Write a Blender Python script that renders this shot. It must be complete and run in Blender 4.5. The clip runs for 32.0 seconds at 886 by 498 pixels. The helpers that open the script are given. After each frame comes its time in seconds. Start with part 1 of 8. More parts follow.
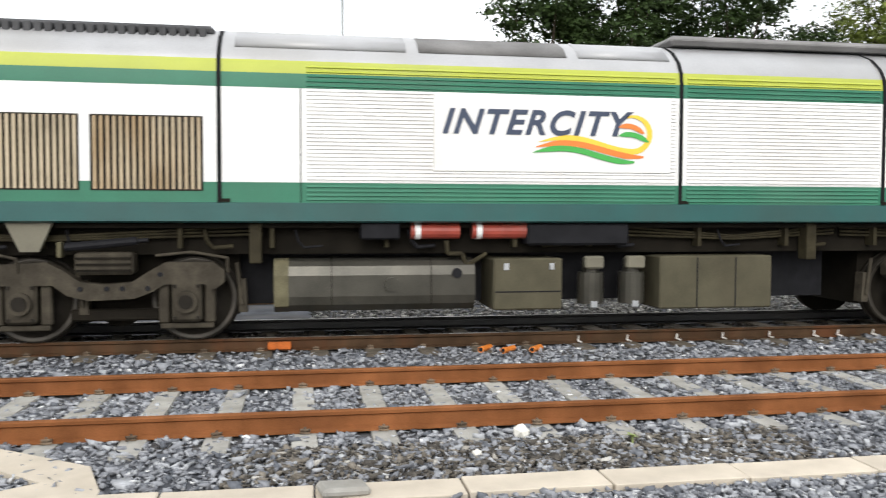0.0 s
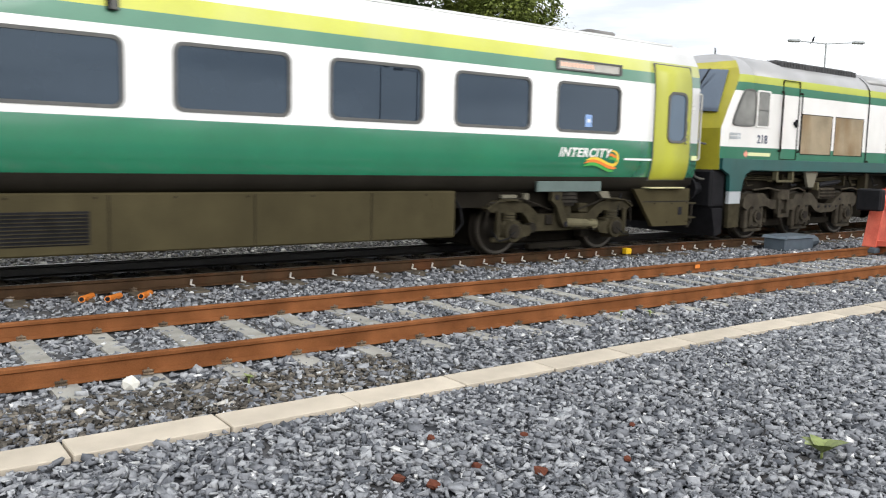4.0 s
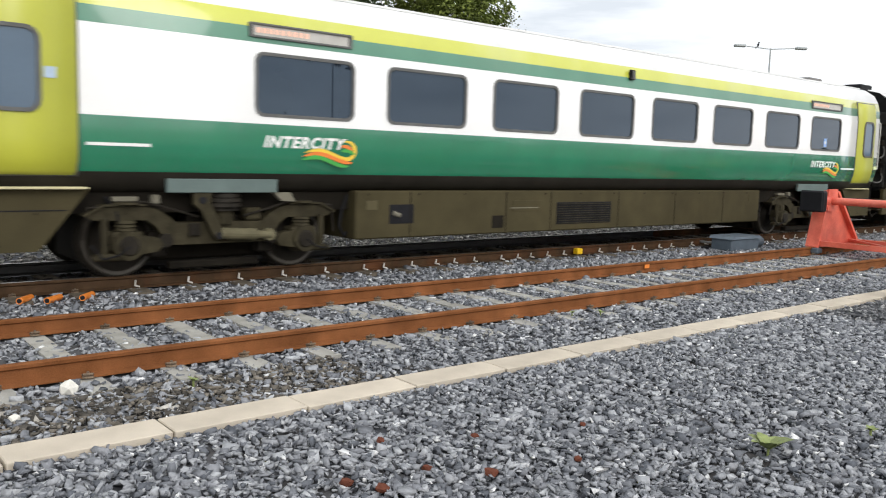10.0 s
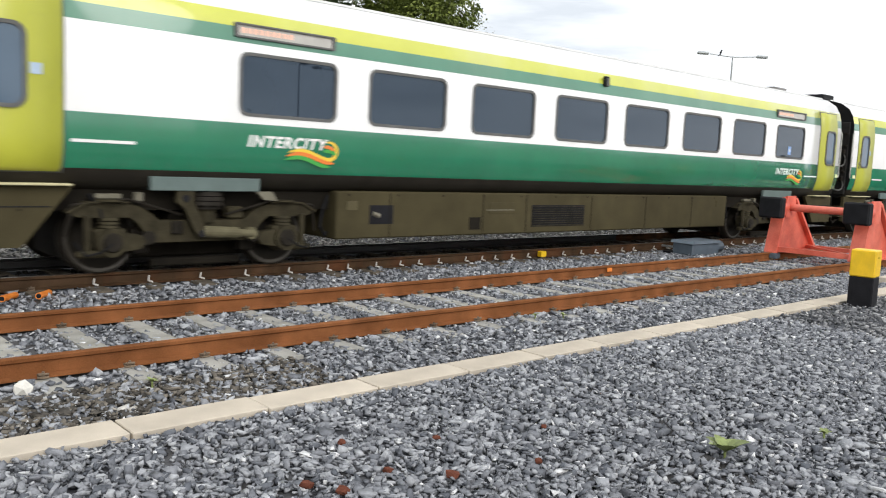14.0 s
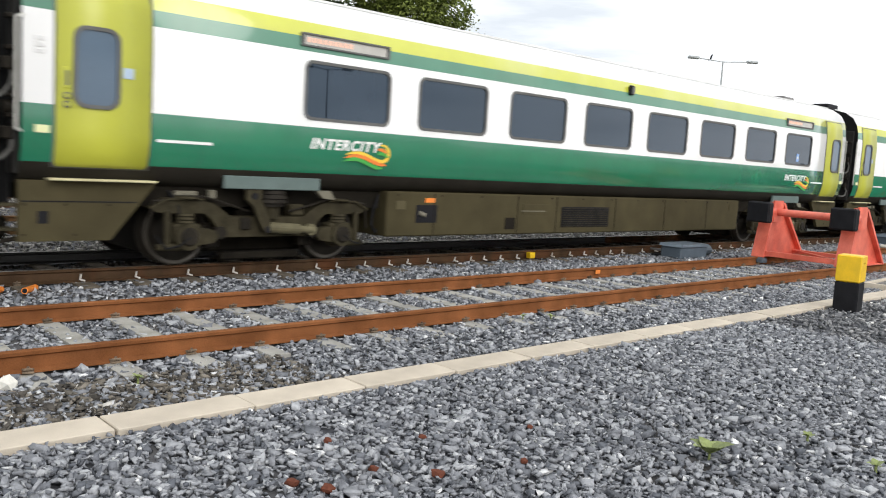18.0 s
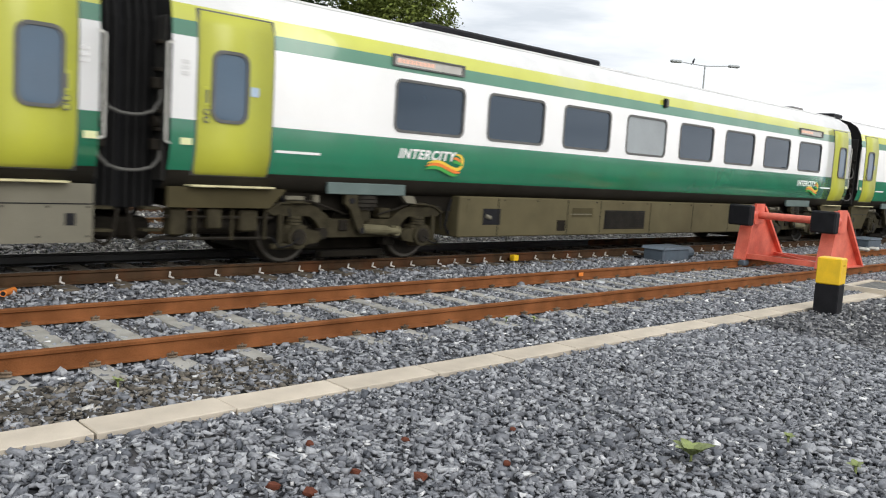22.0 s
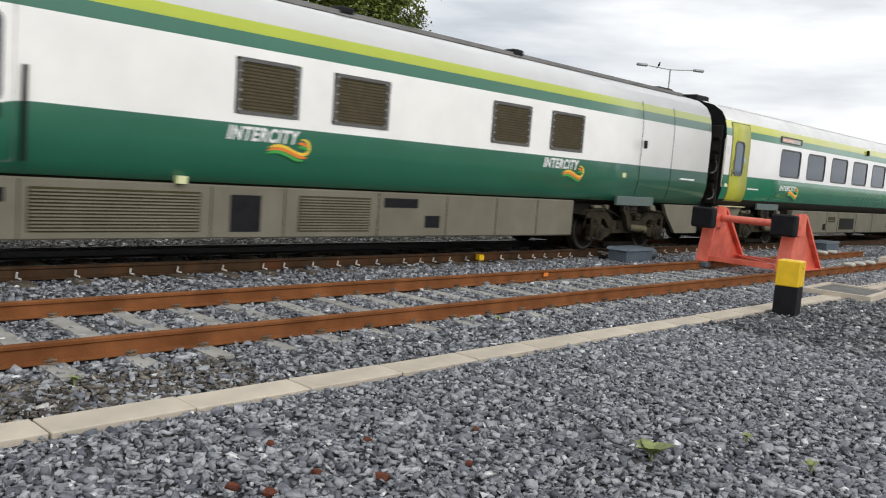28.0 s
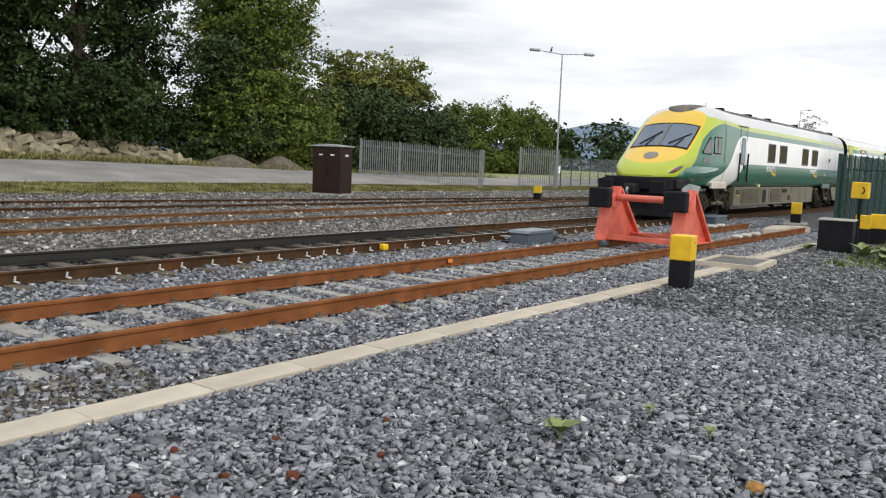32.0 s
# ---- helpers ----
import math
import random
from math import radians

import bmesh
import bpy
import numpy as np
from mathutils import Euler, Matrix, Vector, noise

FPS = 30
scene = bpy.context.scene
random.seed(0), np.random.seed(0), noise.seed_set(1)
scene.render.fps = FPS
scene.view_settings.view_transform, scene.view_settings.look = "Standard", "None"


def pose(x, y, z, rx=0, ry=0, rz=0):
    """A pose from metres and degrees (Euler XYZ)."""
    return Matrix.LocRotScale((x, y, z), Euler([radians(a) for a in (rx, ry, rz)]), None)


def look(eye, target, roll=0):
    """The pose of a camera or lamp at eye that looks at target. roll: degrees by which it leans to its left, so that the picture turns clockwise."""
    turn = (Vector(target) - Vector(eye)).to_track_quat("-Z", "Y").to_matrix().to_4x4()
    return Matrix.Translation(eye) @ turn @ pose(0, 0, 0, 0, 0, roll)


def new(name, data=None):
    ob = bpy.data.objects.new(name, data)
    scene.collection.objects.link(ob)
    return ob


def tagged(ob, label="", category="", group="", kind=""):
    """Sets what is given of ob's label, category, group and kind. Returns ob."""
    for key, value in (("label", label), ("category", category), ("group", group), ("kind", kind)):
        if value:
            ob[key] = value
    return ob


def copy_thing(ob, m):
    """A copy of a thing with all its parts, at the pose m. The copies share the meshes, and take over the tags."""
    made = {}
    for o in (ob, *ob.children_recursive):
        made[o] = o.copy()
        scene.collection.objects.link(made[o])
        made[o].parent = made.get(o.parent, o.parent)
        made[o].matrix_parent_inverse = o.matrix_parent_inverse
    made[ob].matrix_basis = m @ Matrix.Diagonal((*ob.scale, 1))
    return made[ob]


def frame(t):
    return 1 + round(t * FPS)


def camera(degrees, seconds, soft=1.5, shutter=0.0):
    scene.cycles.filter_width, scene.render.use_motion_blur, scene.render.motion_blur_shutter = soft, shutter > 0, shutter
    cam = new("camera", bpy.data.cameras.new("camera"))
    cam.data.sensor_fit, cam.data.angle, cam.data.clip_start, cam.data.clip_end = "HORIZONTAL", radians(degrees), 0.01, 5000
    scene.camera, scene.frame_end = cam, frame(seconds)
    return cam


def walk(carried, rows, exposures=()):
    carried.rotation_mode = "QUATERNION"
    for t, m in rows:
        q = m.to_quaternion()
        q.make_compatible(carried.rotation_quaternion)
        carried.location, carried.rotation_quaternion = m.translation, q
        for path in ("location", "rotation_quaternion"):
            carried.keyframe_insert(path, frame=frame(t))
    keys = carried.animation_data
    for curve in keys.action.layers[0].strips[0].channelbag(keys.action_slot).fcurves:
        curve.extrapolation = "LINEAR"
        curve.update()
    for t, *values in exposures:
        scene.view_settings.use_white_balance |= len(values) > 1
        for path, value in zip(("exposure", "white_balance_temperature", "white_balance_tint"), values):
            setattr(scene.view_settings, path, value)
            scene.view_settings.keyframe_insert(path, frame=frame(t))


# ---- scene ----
# ---- camera and its path ----
# seconds, eye x, y, z, heading to the right of +y, tilt, roll
PATH = [
    (0.0, -0.069, -0.073, 1.715, 9.47, -2.61, 0.16),
    (0.5, -0.071, -0.050, 1.731, 15.57, -3.15, 0.50),
    (1.0, -0.074, -0.048, 1.728, 21.10, -3.25, 0.70),
    (1.5, -0.070, -0.059, 1.727, 25.73, -3.33, 1.07),
    (2.0, -0.074, -0.059, 1.725, 29.97, -3.93, 1.38),
    (2.5, -0.072, -0.036, 1.717, 33.39, -5.15, 1.17),
    (3.0, -0.072, -0.049, 1.728, 35.74, -5.98, 1.40),
    (3.5, -0.066, -0.040, 1.725, 36.14, -6.40, 1.49),
    (5.5, -0.021, 0.016, 1.702, 36.10, -6.53, 0.99),
    (6.0, -0.022, 0.012, 1.702, 36.33, -6.51, 1.11),
    (6.5, -0.018, 0.013, 1.701, 36.79, -6.50, 0.99),
    (7.0, -0.020, 0.004, 1.703, 37.10, -6.65, 0.81),
    (7.5, -0.022, 0.004, 1.708, 37.31, -6.70, 1.11),
    (8.0, -0.011, 0.013, 1.705, 37.49, -6.56, 1.32),
    (8.5, -0.004, 0.018, 1.701, 38.25, -6.20, 1.30),
    (9.0, 0.002, 0.027, 1.704, 39.02, -6.03, 1.56),
    (9.5, 0.000, 0.024, 1.700, 39.42, -6.11, 1.70),
    (10.0, 0.002, 0.018, 1.704, 39.44, -6.29, 1.76),
    (10.5, -0.002, 0.012, 1.706, 39.73, -6.37, 2.03),
    (11.0, -0.004, 0.007, 1.704, 40.28, -6.25, 2.23),
    (11.5, -0.011, 0.003, 1.708, 40.91, -6.15, 2.55),
    (12.0, -0.001, 0.007, 1.704, 41.18, -6.27, 2.85),
    (12.5, 0.001, 0.009, 1.703, 41.53, -6.23, 2.90),
    (13.0, -0.000, 0.007, 1.709, 41.92, -6.23, 2.87),
    (13.5, 0.009, 0.014, 1.704, 42.06, -6.18, 2.82),
    (14.0, 0.007, 0.013, 1.709, 41.89, -6.11, 2.67),
    (14.5, -0.009, -0.008, 1.711, 41.86, -5.86, 2.75),
    (15.0, -0.006, -0.003, 1.710, 42.21, -5.84, 3.02),
    (15.5, 0.000, 0.000, 1.709, 42.37, -6.00, 3.01),
    (17.5, 0.011, 0.014, 1.704, 42.57, -5.91, 3.53),
    (18.0, 0.006, 0.004, 1.706, 42.64, -6.05, 3.49),
    (18.5, 0.002, -0.005, 1.704, 42.71, -6.13, 3.30),
    (19.0, 0.001, -0.010, 1.710, 42.73, -5.99, 3.46),
    (19.5, -0.002, -0.006, 1.708, 43.12, -5.92, 3.91),
    (20.0, 0.003, -0.009, 1.710, 43.40, -5.84, 3.79),
    (20.5, 0.002, -0.009, 1.708, 43.59, -5.86, 3.73),
    (21.0, 0.016, 0.003, 1.710, 43.68, -5.92, 3.65),
    (21.5, 0.014, 0.003, 1.705, 43.67, -5.78, 3.71),
    (22.0, 0.017, 0.005, 1.702, 43.75, -5.79, 3.62),
    (22.5, 0.015, 0.000, 1.708, 44.05, -5.93, 3.76),
    (23.0, 0.016, -0.002, 1.709, 44.22, -6.02, 3.93),
    (23.5, 0.023, 0.003, 1.707, 44.25, -5.96, 4.01),
    (24.0, 0.019, -0.002, 1.704, 44.33, -6.01, 4.01),
    (24.5, 0.027, 0.005, 1.701, 44.27, -6.01, 4.13),
    (25.0, 0.039, 0.023, 1.700, 44.44, -6.01, 4.43),
    (25.5, 0.033, 0.015, 1.700, 44.46, -5.88, 4.34),
    (26.0, 0.022, 0.002, 1.704, 44.50, -5.78, 4.22),
    (26.5, 0.020, -0.007, 1.705, 44.73, -5.65, 4.10),
    (28.5, 0.050, 0.012, 1.697, 47.52, -5.78, 4.57),
    (29.0, 0.060, 0.013, 1.692, 49.65, -5.87, 4.68),
    (29.5, 0.049, 0.007, 1.695, 51.56, -6.03, 5.17),
    (30.0, 0.049, -0.000, 1.695, 52.93, -6.28, 5.15),
    (30.5, 0.040, 0.000, 1.698, 53.17, -6.51, 4.92),
    (31.0, 0.053, 0.005, 1.696, 52.46, -6.98, 4.27),
    (31.5, 0.063, 0.012, 1.694, 52.20, -7.20, 3.29),
    (32.0, 0.074, 0.017, 1.700, 52.81, -6.06, 2.35),
]


def aim(x, y, z, head, tilt, roll):
    h, p = radians(head), radians(tilt)
    eye = Vector((x, y, z))
    return look(eye, eye + Vector((math.sin(h) * math.cos(p), math.cos(h) * math.cos(p), math.sin(p))), roll)


# the camera's own brightening and darkening
EXPOSURES = [(0.0, 0.32), (1.0, 0.5), (2.0, 0.41), (3.0, 0.28), (6.0, 0.06), (7.0, 0.2), (8.0, 0.3), (9.0, 0.08), (10.0, 0.03), (11.0, 0.2), (12.0, 0.32), (13.0, 0.17), (14.0, 0.06), (15.0, 0.26), (18.0, 0.08), (19.0, 0.17), (20.0, 0.25), (21.0, -0.08), (22.0, -0.06), (23.0, 0.12), (24.0, 0.0), (25.0, -0.2), (26.0, -0.14), (29.0, -0.43), (30.0, -0.28), (32.0, -0.22)]
cam = camera(56.79, 32.0, soft=1.1, shutter=0.35)
walk(cam, [(r[0], aim(*r[1:])) for r in PATH], exposures=EXPOSURES)

# ---- world and sun: bright overcast, the sun veiled behind the camera ----
world = bpy.data.worlds.new("overcast_sky")
scene.world = world
world.use_nodes = True
wn, wl = world.node_tree.nodes, world.node_tree.links
wn.clear()
w_out = wn.new("ShaderNodeOutputWorld")
w_bg = wn.new("ShaderNodeBackground")
w_sky = wn.new("ShaderNodeTexSky")
w_sky.sky_type = "NISHITA"
w_sky.sun_disc = False
w_sky.sun_elevation, w_sky.sun_rotation = radians(30), radians(191)
w_sky.dust_density, w_sky.ozone_density, w_sky.air_density = 4.0, 1.0, 1.0
w_co = wn.new("ShaderNodeTexCoord")
w_map = wn.new("ShaderNodeMapping")
w_map.inputs["Scale"].default_value = (1.0, 1.0, 6.0)
w_noise = wn.new("ShaderNodeTexNoise")
w_noise.inputs["Scale"].default_value = 2.2
w_noise.inputs["Detail"].default_value = 6.0
w_noise.inputs["Roughness"].default_value = 0.55
w_ramp = wn.new("ShaderNodeValToRGB")
w_ramp.color_ramp.elements[0].position, w_ramp.color_ramp.elements[0].color = 0.32, (5.8, 6.2, 6.7, 1)
w_ramp.color_ramp.elements[1].position, w_ramp.color_ramp.elements[1].color = 0.56, (10.2, 10.3, 10.45, 1)
w_mix = wn.new("ShaderNodeMix")
w_mix.data_type = "RGBA"
w_mix.inputs["Factor"].default_value = 0.93
wl.new(w_co.outputs["Generated"], w_map.inputs["Vector"])
wl.new(w_map.outputs["Vector"], w_noise.inputs["Vector"])
wl.new(w_noise.outputs["Fac"], w_ramp.inputs["Fac"])
wl.new(w_sky.outputs["Color"], w_mix.inputs["A"])
wl.new(w_ramp.outputs["Color"], w_mix.inputs["B"])
wl.new(w_mix.outputs["Result"], w_bg.inputs["Color"])
w_bg.inputs["Strength"].default_value = 0.14
wl.new(w_bg.outputs["Background"], w_out.inputs["Surface"])
sun = new("sun", bpy.data.lights.new("sun", "SUN"))
sun.data.energy, sun.data.angle, sun.data.color = 1.5, radians(40), (1.0, 0.985, 0.965)
sun.matrix_world = look((0, 0, 18), (6, 30, 0))


# ---- materials ----
def mat(name, color, rough=0.6, metal=0.0, var=0.25, scale=6.0, bump=0.15, fine=60.0, tint=None, stain=0.0, stain_color=(0.05, 0.04, 0.03), ior=1.5, coat=0.0, emit=None, island=0.0, rand=0.0):
    """A surface with variation at two scales, fine relief and optional stains."""
    m = bpy.data.materials.new(name)
    m.use_nodes = True
    n, l = m.node_tree.nodes, m.node_tree.links
    b = n["Principled BSDF"]
    if rough >= 0.55 and ior == 1.5:
        ior = 1.2   # dusty, matt surfaces have hardly any sheen
    b.inputs["Roughness"].default_value, b.inputs["Metallic"].default_value, b.inputs["IOR"].default_value = rough, metal, ior
    b.inputs["Coat Weight"].default_value, b.inputs["Coat Roughness"].default_value = coat, 0.08
    co = n.new("ShaderNodeTexCoord")
    big, small = n.new("ShaderNodeTexNoise"), n.new("ShaderNodeTexNoise")
    for t, s, d in ((big, scale, 5.0), (small, fine, 3.0)):
        t.inputs["Scale"].default_value, t.inputs["Detail"].default_value = s, d
        l.new(co.outputs["Object"], t.inputs["Vector"])
    mixed = n.new("ShaderNodeMath")
    mixed.operation = "MULTIPLY_ADD"
    l.new(small.outputs["Fac"], mixed.inputs[0])
    mixed.inputs[1].default_value = 0.45
    l.new(big.outputs["Fac"], mixed.inputs[2])
    ramp = n.new("ShaderNodeValToRGB")
    dark = [c * (1 - var) for c in color]
    light = [min(1.0, c * (1 + var)) for c in (tint or color)]
    ramp.color_ramp.elements[0].position, ramp.color_ramp.elements[0].color = 0.45, (*dark, 1)
    ramp.color_ramp.elements[1].position, ramp.color_ramp.elements[1].color = 1.0, (*light, 1)
    l.new(mixed.outputs[0], ramp.inputs["Fac"])
    out = ramp.outputs["Color"]
    if stain:
        sn = n.new("ShaderNodeTexNoise")
        sn.inputs["Scale"].default_value, sn.inputs["Detail"].default_value = scale * 0.6, 8.0
        mp = n.new("ShaderNodeMapping")
        mp.inputs["Location"].default_value = (3.1, 7.7, 1.3)
        mp.inputs["Scale"].default_value = (1.0, 1.0, 0.3)
        l.new(co.outputs["Object"], mp.inputs["Vector"])
        l.new(mp.outputs["Vector"], sn.inputs["Vector"])
        sr = n.new("ShaderNodeValToRGB")
        sr.color_ramp.elements[0].position, sr.color_ramp.elements[1].position = 0.48, 0.72
        sr.color_ramp.elements[1].color = (stain, stain, stain, 1)
        l.new(sn.outputs["Fac"], sr.inputs["Fac"])
        mx = n.new("ShaderNodeMix")
        mx.data_type = "RGBA"
        l.new(sr.outputs["Color"], mx.inputs["Factor"])
        l.new(out, mx.inputs["A"])
        mx.inputs["B"].default_value = (*stain_color, 1)
        out = mx.outputs["Result"]
    if island or rand:
        src = n.new("ShaderNodeNewGeometry").outputs["Random Per Island"] if island else n.new("ShaderNodeObjectInfo").outputs["Random"]
        k = island or rand
        mr = n.new("ShaderNodeMapRange")
        mr.inputs["To Min"].default_value, mr.inputs["To Max"].default_value = 1 - k, 1 + k
        l.new(src, mr.inputs["Value"])
        hs = n.new("ShaderNodeHueSaturation")
        l.new(mr.outputs["Result"], hs.inputs["Value"])
        l.new(out, hs.inputs["Color"])
        out = hs.outputs["Color"]
    l.new(out, b.inputs["Base Color"])
    if bump:
        bp = n.new("ShaderNodeBump")
        bp.inputs["Strength"].default_value, bp.inputs["Distance"].default_value = bump, 0.01
        l.new(mixed.outputs[0], bp.inputs["Height"])
        l.new(bp.outputs["Normal"], b.inputs["Normal"])
    if emit:
        b.inputs["Emission Color"].default_value, b.inputs["Emission Strength"].default_value = (*emit[:3], 1), emit[3]
    return m


def stone_mat(name, stops, bump=0.3):
    """Loose stones, each its own grey out of the given stops."""
    m = bpy.data.materials.new(name)
    m.use_nodes = True
    n, l = m.node_tree.nodes, m.node_tree.links
    b = n["Principled BSDF"]
    b.inputs["Roughness"].default_value, b.inputs["IOR"].default_value = 0.75, 1.3
    g = n.new("ShaderNodeNewGeometry")
    ramp = n.new("ShaderNodeValToRGB")
    while len(ramp.color_ramp.elements) < len(stops):
        ramp.color_ramp.elements.new(0.5)
    for e, (p, c) in zip(ramp.color_ramp.elements, stops):
        e.position, e.color = p, (*c, 1)
    l.new(g.outputs["Random Per Island"], ramp.inputs["Fac"])
    co, ns = n.new("ShaderNodeTexCoord"), n.new("ShaderNodeTexNoise")
    ns.inputs["Scale"].default_value, ns.inputs["Detail"].default_value = 55.0, 4.0
    l.new(co.outputs["Object"], ns.inputs["Vector"])
    mr = n.new("ShaderNodeMapRange")
    mr.inputs["To Min"].default_value, mr.inputs["To Max"].default_value = 0.6, 1.4
    l.new(ns.outputs["Fac"], mr.inputs["Value"])
    hs = n.new("ShaderNodeHueSaturation")
    l.new(mr.outputs["Result"], hs.inputs["Value"])
    l.new(ramp.outputs["Color"], hs.inputs["Color"])
    l.new(hs.outputs["Color"], b.inputs["Base Color"])
    bp = n.new("ShaderNodeBump")
    bp.inputs["Strength"].default_value, bp.inputs["Distance"].default_value = bump, 0.006
    l.new(ns.outputs["Fac"], bp.inputs["Height"])
    l.new(bp.outputs["Normal"], b.inputs["Normal"])
    return m


M_GROUND = mat("ballast_bed", (0.08, 0.083, 0.092), 0.9, var=0.55, scale=1.5, bump=1.0, fine=28.0, stain=0.5, stain_color=(0.13, 0.11, 0.085))
M_STONE = stone_mat("ballast_stone", [(0.0, (0.1, 0.108, 0.124)), (0.35, (0.205, 0.212, 0.229)), (0.75, (0.32, 0.329, 0.348)), (0.97, (0.42, 0.43, 0.445)), (0.997, (0.75, 0.75, 0.74))])
M_STONE_YARD = stone_mat("dusty_yard_stone", [(0.0, (0.08, 0.084, 0.092)), (0.35, (0.165, 0.168, 0.175)), (0.75, (0.265, 0.267, 0.272)), (0.97, (0.36, 0.36, 0.36)), (0.997, (0.7, 0.7, 0.68))])
M_STONE_BROWN = stone_mat("dusty_stone", [(0.0, (0.04, 0.036, 0.031)), (0.5, (0.1, 0.09, 0.077)), (0.95, (0.22, 0.195, 0.16)), (1.0, (0.5, 0.48, 0.44))])
M_STONE_OILY = stone_mat("oily_stone", [(0.0, (0.012, 0.011, 0.01)), (0.5, (0.03, 0.026, 0.022)), (0.96, (0.07, 0.06, 0.05)), (1.0, (0.2, 0.18, 0.16))])
M_RUST = mat("rusty_rail", (0.155, 0.057, 0.019), 0.8, var=0.25, scale=3.0, bump=0.3, fine=90.0, tint=(0.23, 0.09, 0.034), stain=0.25, stain_color=(0.1, 0.04, 0.02))
M_RUST_DARK = mat("dark_rusty_rail", (0.06, 0.035, 0.019), 0.75, var=0.45, scale=4.0, bump=0.3, fine=90.0, stain=0.6, stain_color=(0.13, 0.048, 0.02))
M_RAILHEAD = mat("running_surface", (0.3, 0.27, 0.25), 0.35, 0.7, var=0.3, scale=3.0, bump=0.05)
M_BLACKRAIL = mat("greased_switch_rail", (0.018, 0.017, 0.016), 0.45, var=0.3, scale=4.0, bump=0.1)
M_CONC = mat("concrete", (0.34, 0.33, 0.3), 0.85, var=0.25, scale=5.0, bump=0.3, fine=120.0, stain=0.4, stain_color=(0.2, 0.18, 0.15), rand=0.12)
M_KERB = mat("trough_concrete", (0.52, 0.46, 0.375), 0.85, var=0.14, scale=4.0, bump=0.2, fine=150.0, stain=0.3, stain_color=(0.4, 0.34, 0.27), rand=0.06)
M_WOOD = mat("old_timber", (0.13, 0.11, 0.085), 0.9, var=0.4, scale=7.0, bump=0.5)
M_CLIPRUST = mat("dull_rusty_clip", (0.16, 0.12, 0.085), 0.75, var=0.5, scale=25.0, bump=0.2, rand=0.35)
M_CLIP = mat("galvanised_clip", (0.75, 0.72, 0.68), 0.4, 0.3, var=0.2, bump=0.0)
M_ORANGE = mat("orange_plastic", (0.75, 0.22, 0.03), 0.5, var=0.15, bump=0.05)
M_YELLOW = mat("yellow_paint", (0.80, 0.50, 0.01), 0.45, var=0.1, scale=8.0, bump=0.05, stain=0.25, stain_color=(0.4, 0.28, 0.03))
M_BLACK = mat("black_paint", (0.014, 0.014, 0.016), 0.55, var=0.3, scale=6.0, bump=0.1)
M_RED = mat("red_gloss_paint", (0.62, 0.085, 0.05), 0.45, var=0.2, scale=3.0, bump=0.1, tint=(0.74, 0.17, 0.11), stain=0.3, stain_color=(0.5, 0.2, 0.15))
M_RUBBER = mat("black_rubber", (0.011, 0.011, 0.012), 0.7, var=0.3, bump=0.1)
M_WHITE = mat("white_body_paint", (0.88, 0.875, 0.86), 0.3, var=0.04, scale=1.2, bump=0.0, coat=0.8, stain=0.1, stain_color=(0.55, 0.52, 0.46))
M_LOCOWHITE = mat("silver_white_paint", (0.77, 0.76, 0.735), 0.4, var=0.08, scale=1.5, bump=0.0, coat=0.2, stain=0.25, stain_color=(0.5, 0.46, 0.4))
M_GREEN = mat("green_body_paint", (0.013, 0.185, 0.095), 0.2, var=0.12, scale=1.2, bump=0.0, coat=1.0, ior=1.75, stain=0.15, stain_color=(0.05, 0.15, 0.1))
M_STRIPE = mat("faded_green_stripe", (0.075, 0.23, 0.145), 0.3, var=0.12, scale=1.5, bump=0.0, coat=0.8, stain=0.3, stain_color=(0.2, 0.32, 0.22))
# pale stain is partly grime, partly the sky's sheen painted on the lime
M_LIME = mat("lime_stripe", (0.56, 0.58, 0.07), 0.3, var=0.08, scale=1.5, bump=0.0, coat=0.9, stain=0.45, stain_color=(0.6, 0.63, 0.3))
M_DOOR = mat("lime_door_paint", (0.46, 0.47, 0.045), 0.42, var=0.08, scale=1.5, bump=0.0, coat=0.3)
M_DOOR.node_tree.nodes["Principled BSDF"].inputs["Coat Roughness"].default_value = 0.3
M_ROOF = mat("silver_roof", (0.74, 0.74, 0.73), 0.4, 0.1, var=0.12, scale=1.5, bump=0.03, stain=0.25, stain_color=(0.52, 0.51, 0.48))
M_ROOFDIRT = mat("sooty_roof", (0.2, 0.195, 0.19), 0.7, var=0.3, scale=2.0, bump=0.1)
M_UNDER = mat("brake_dust_underframe", (0.013, 0.011, 0.008), 0.85, var=0.45, scale=3.0, bump=0.25)
M_SKIRT = mat("dusty_skirt_panel", (0.062, 0.052, 0.026), 0.7, var=0.25, scale=2.0, bump=0.08, stain=0.5, stain_color=(0.045, 0.037, 0.018))
M_VALANCE = mat("grimy_lower_body", (0.026, 0.023, 0.018), 0.6, var=0.3, scale=1.5, bump=0.05, stain=0.4, stain_color=(0.016, 0.014, 0.011))
M_SKIRT_OLIVE = mat("olive_skirt_panel", (0.105, 0.09, 0.049), 0.65, var=0.2, scale=2.0, bump=0.06, stain=0.4, stain_color=(0.085, 0.068, 0.035))
M_SKIRT_PALE = mat("pale_skirt_panel", (0.18, 0.168, 0.128), 0.65, var=0.15, scale=2.0, bump=0.06, stain=0.35, stain_color=(0.13, 0.117, 0.083))
M_BOGIE = mat("dusty_bogie_steel", (0.042, 0.036, 0.021), 0.75, var=0.45, scale=6.0, bump=0.4, stain=0.7, stain_color=(0.025, 0.021, 0.014))
M_BOGIE_DARK = mat("oily_bogie_steel", (0.02, 0.017, 0.013), 0.6, var=0.4, scale=6.0, bump=0.3)
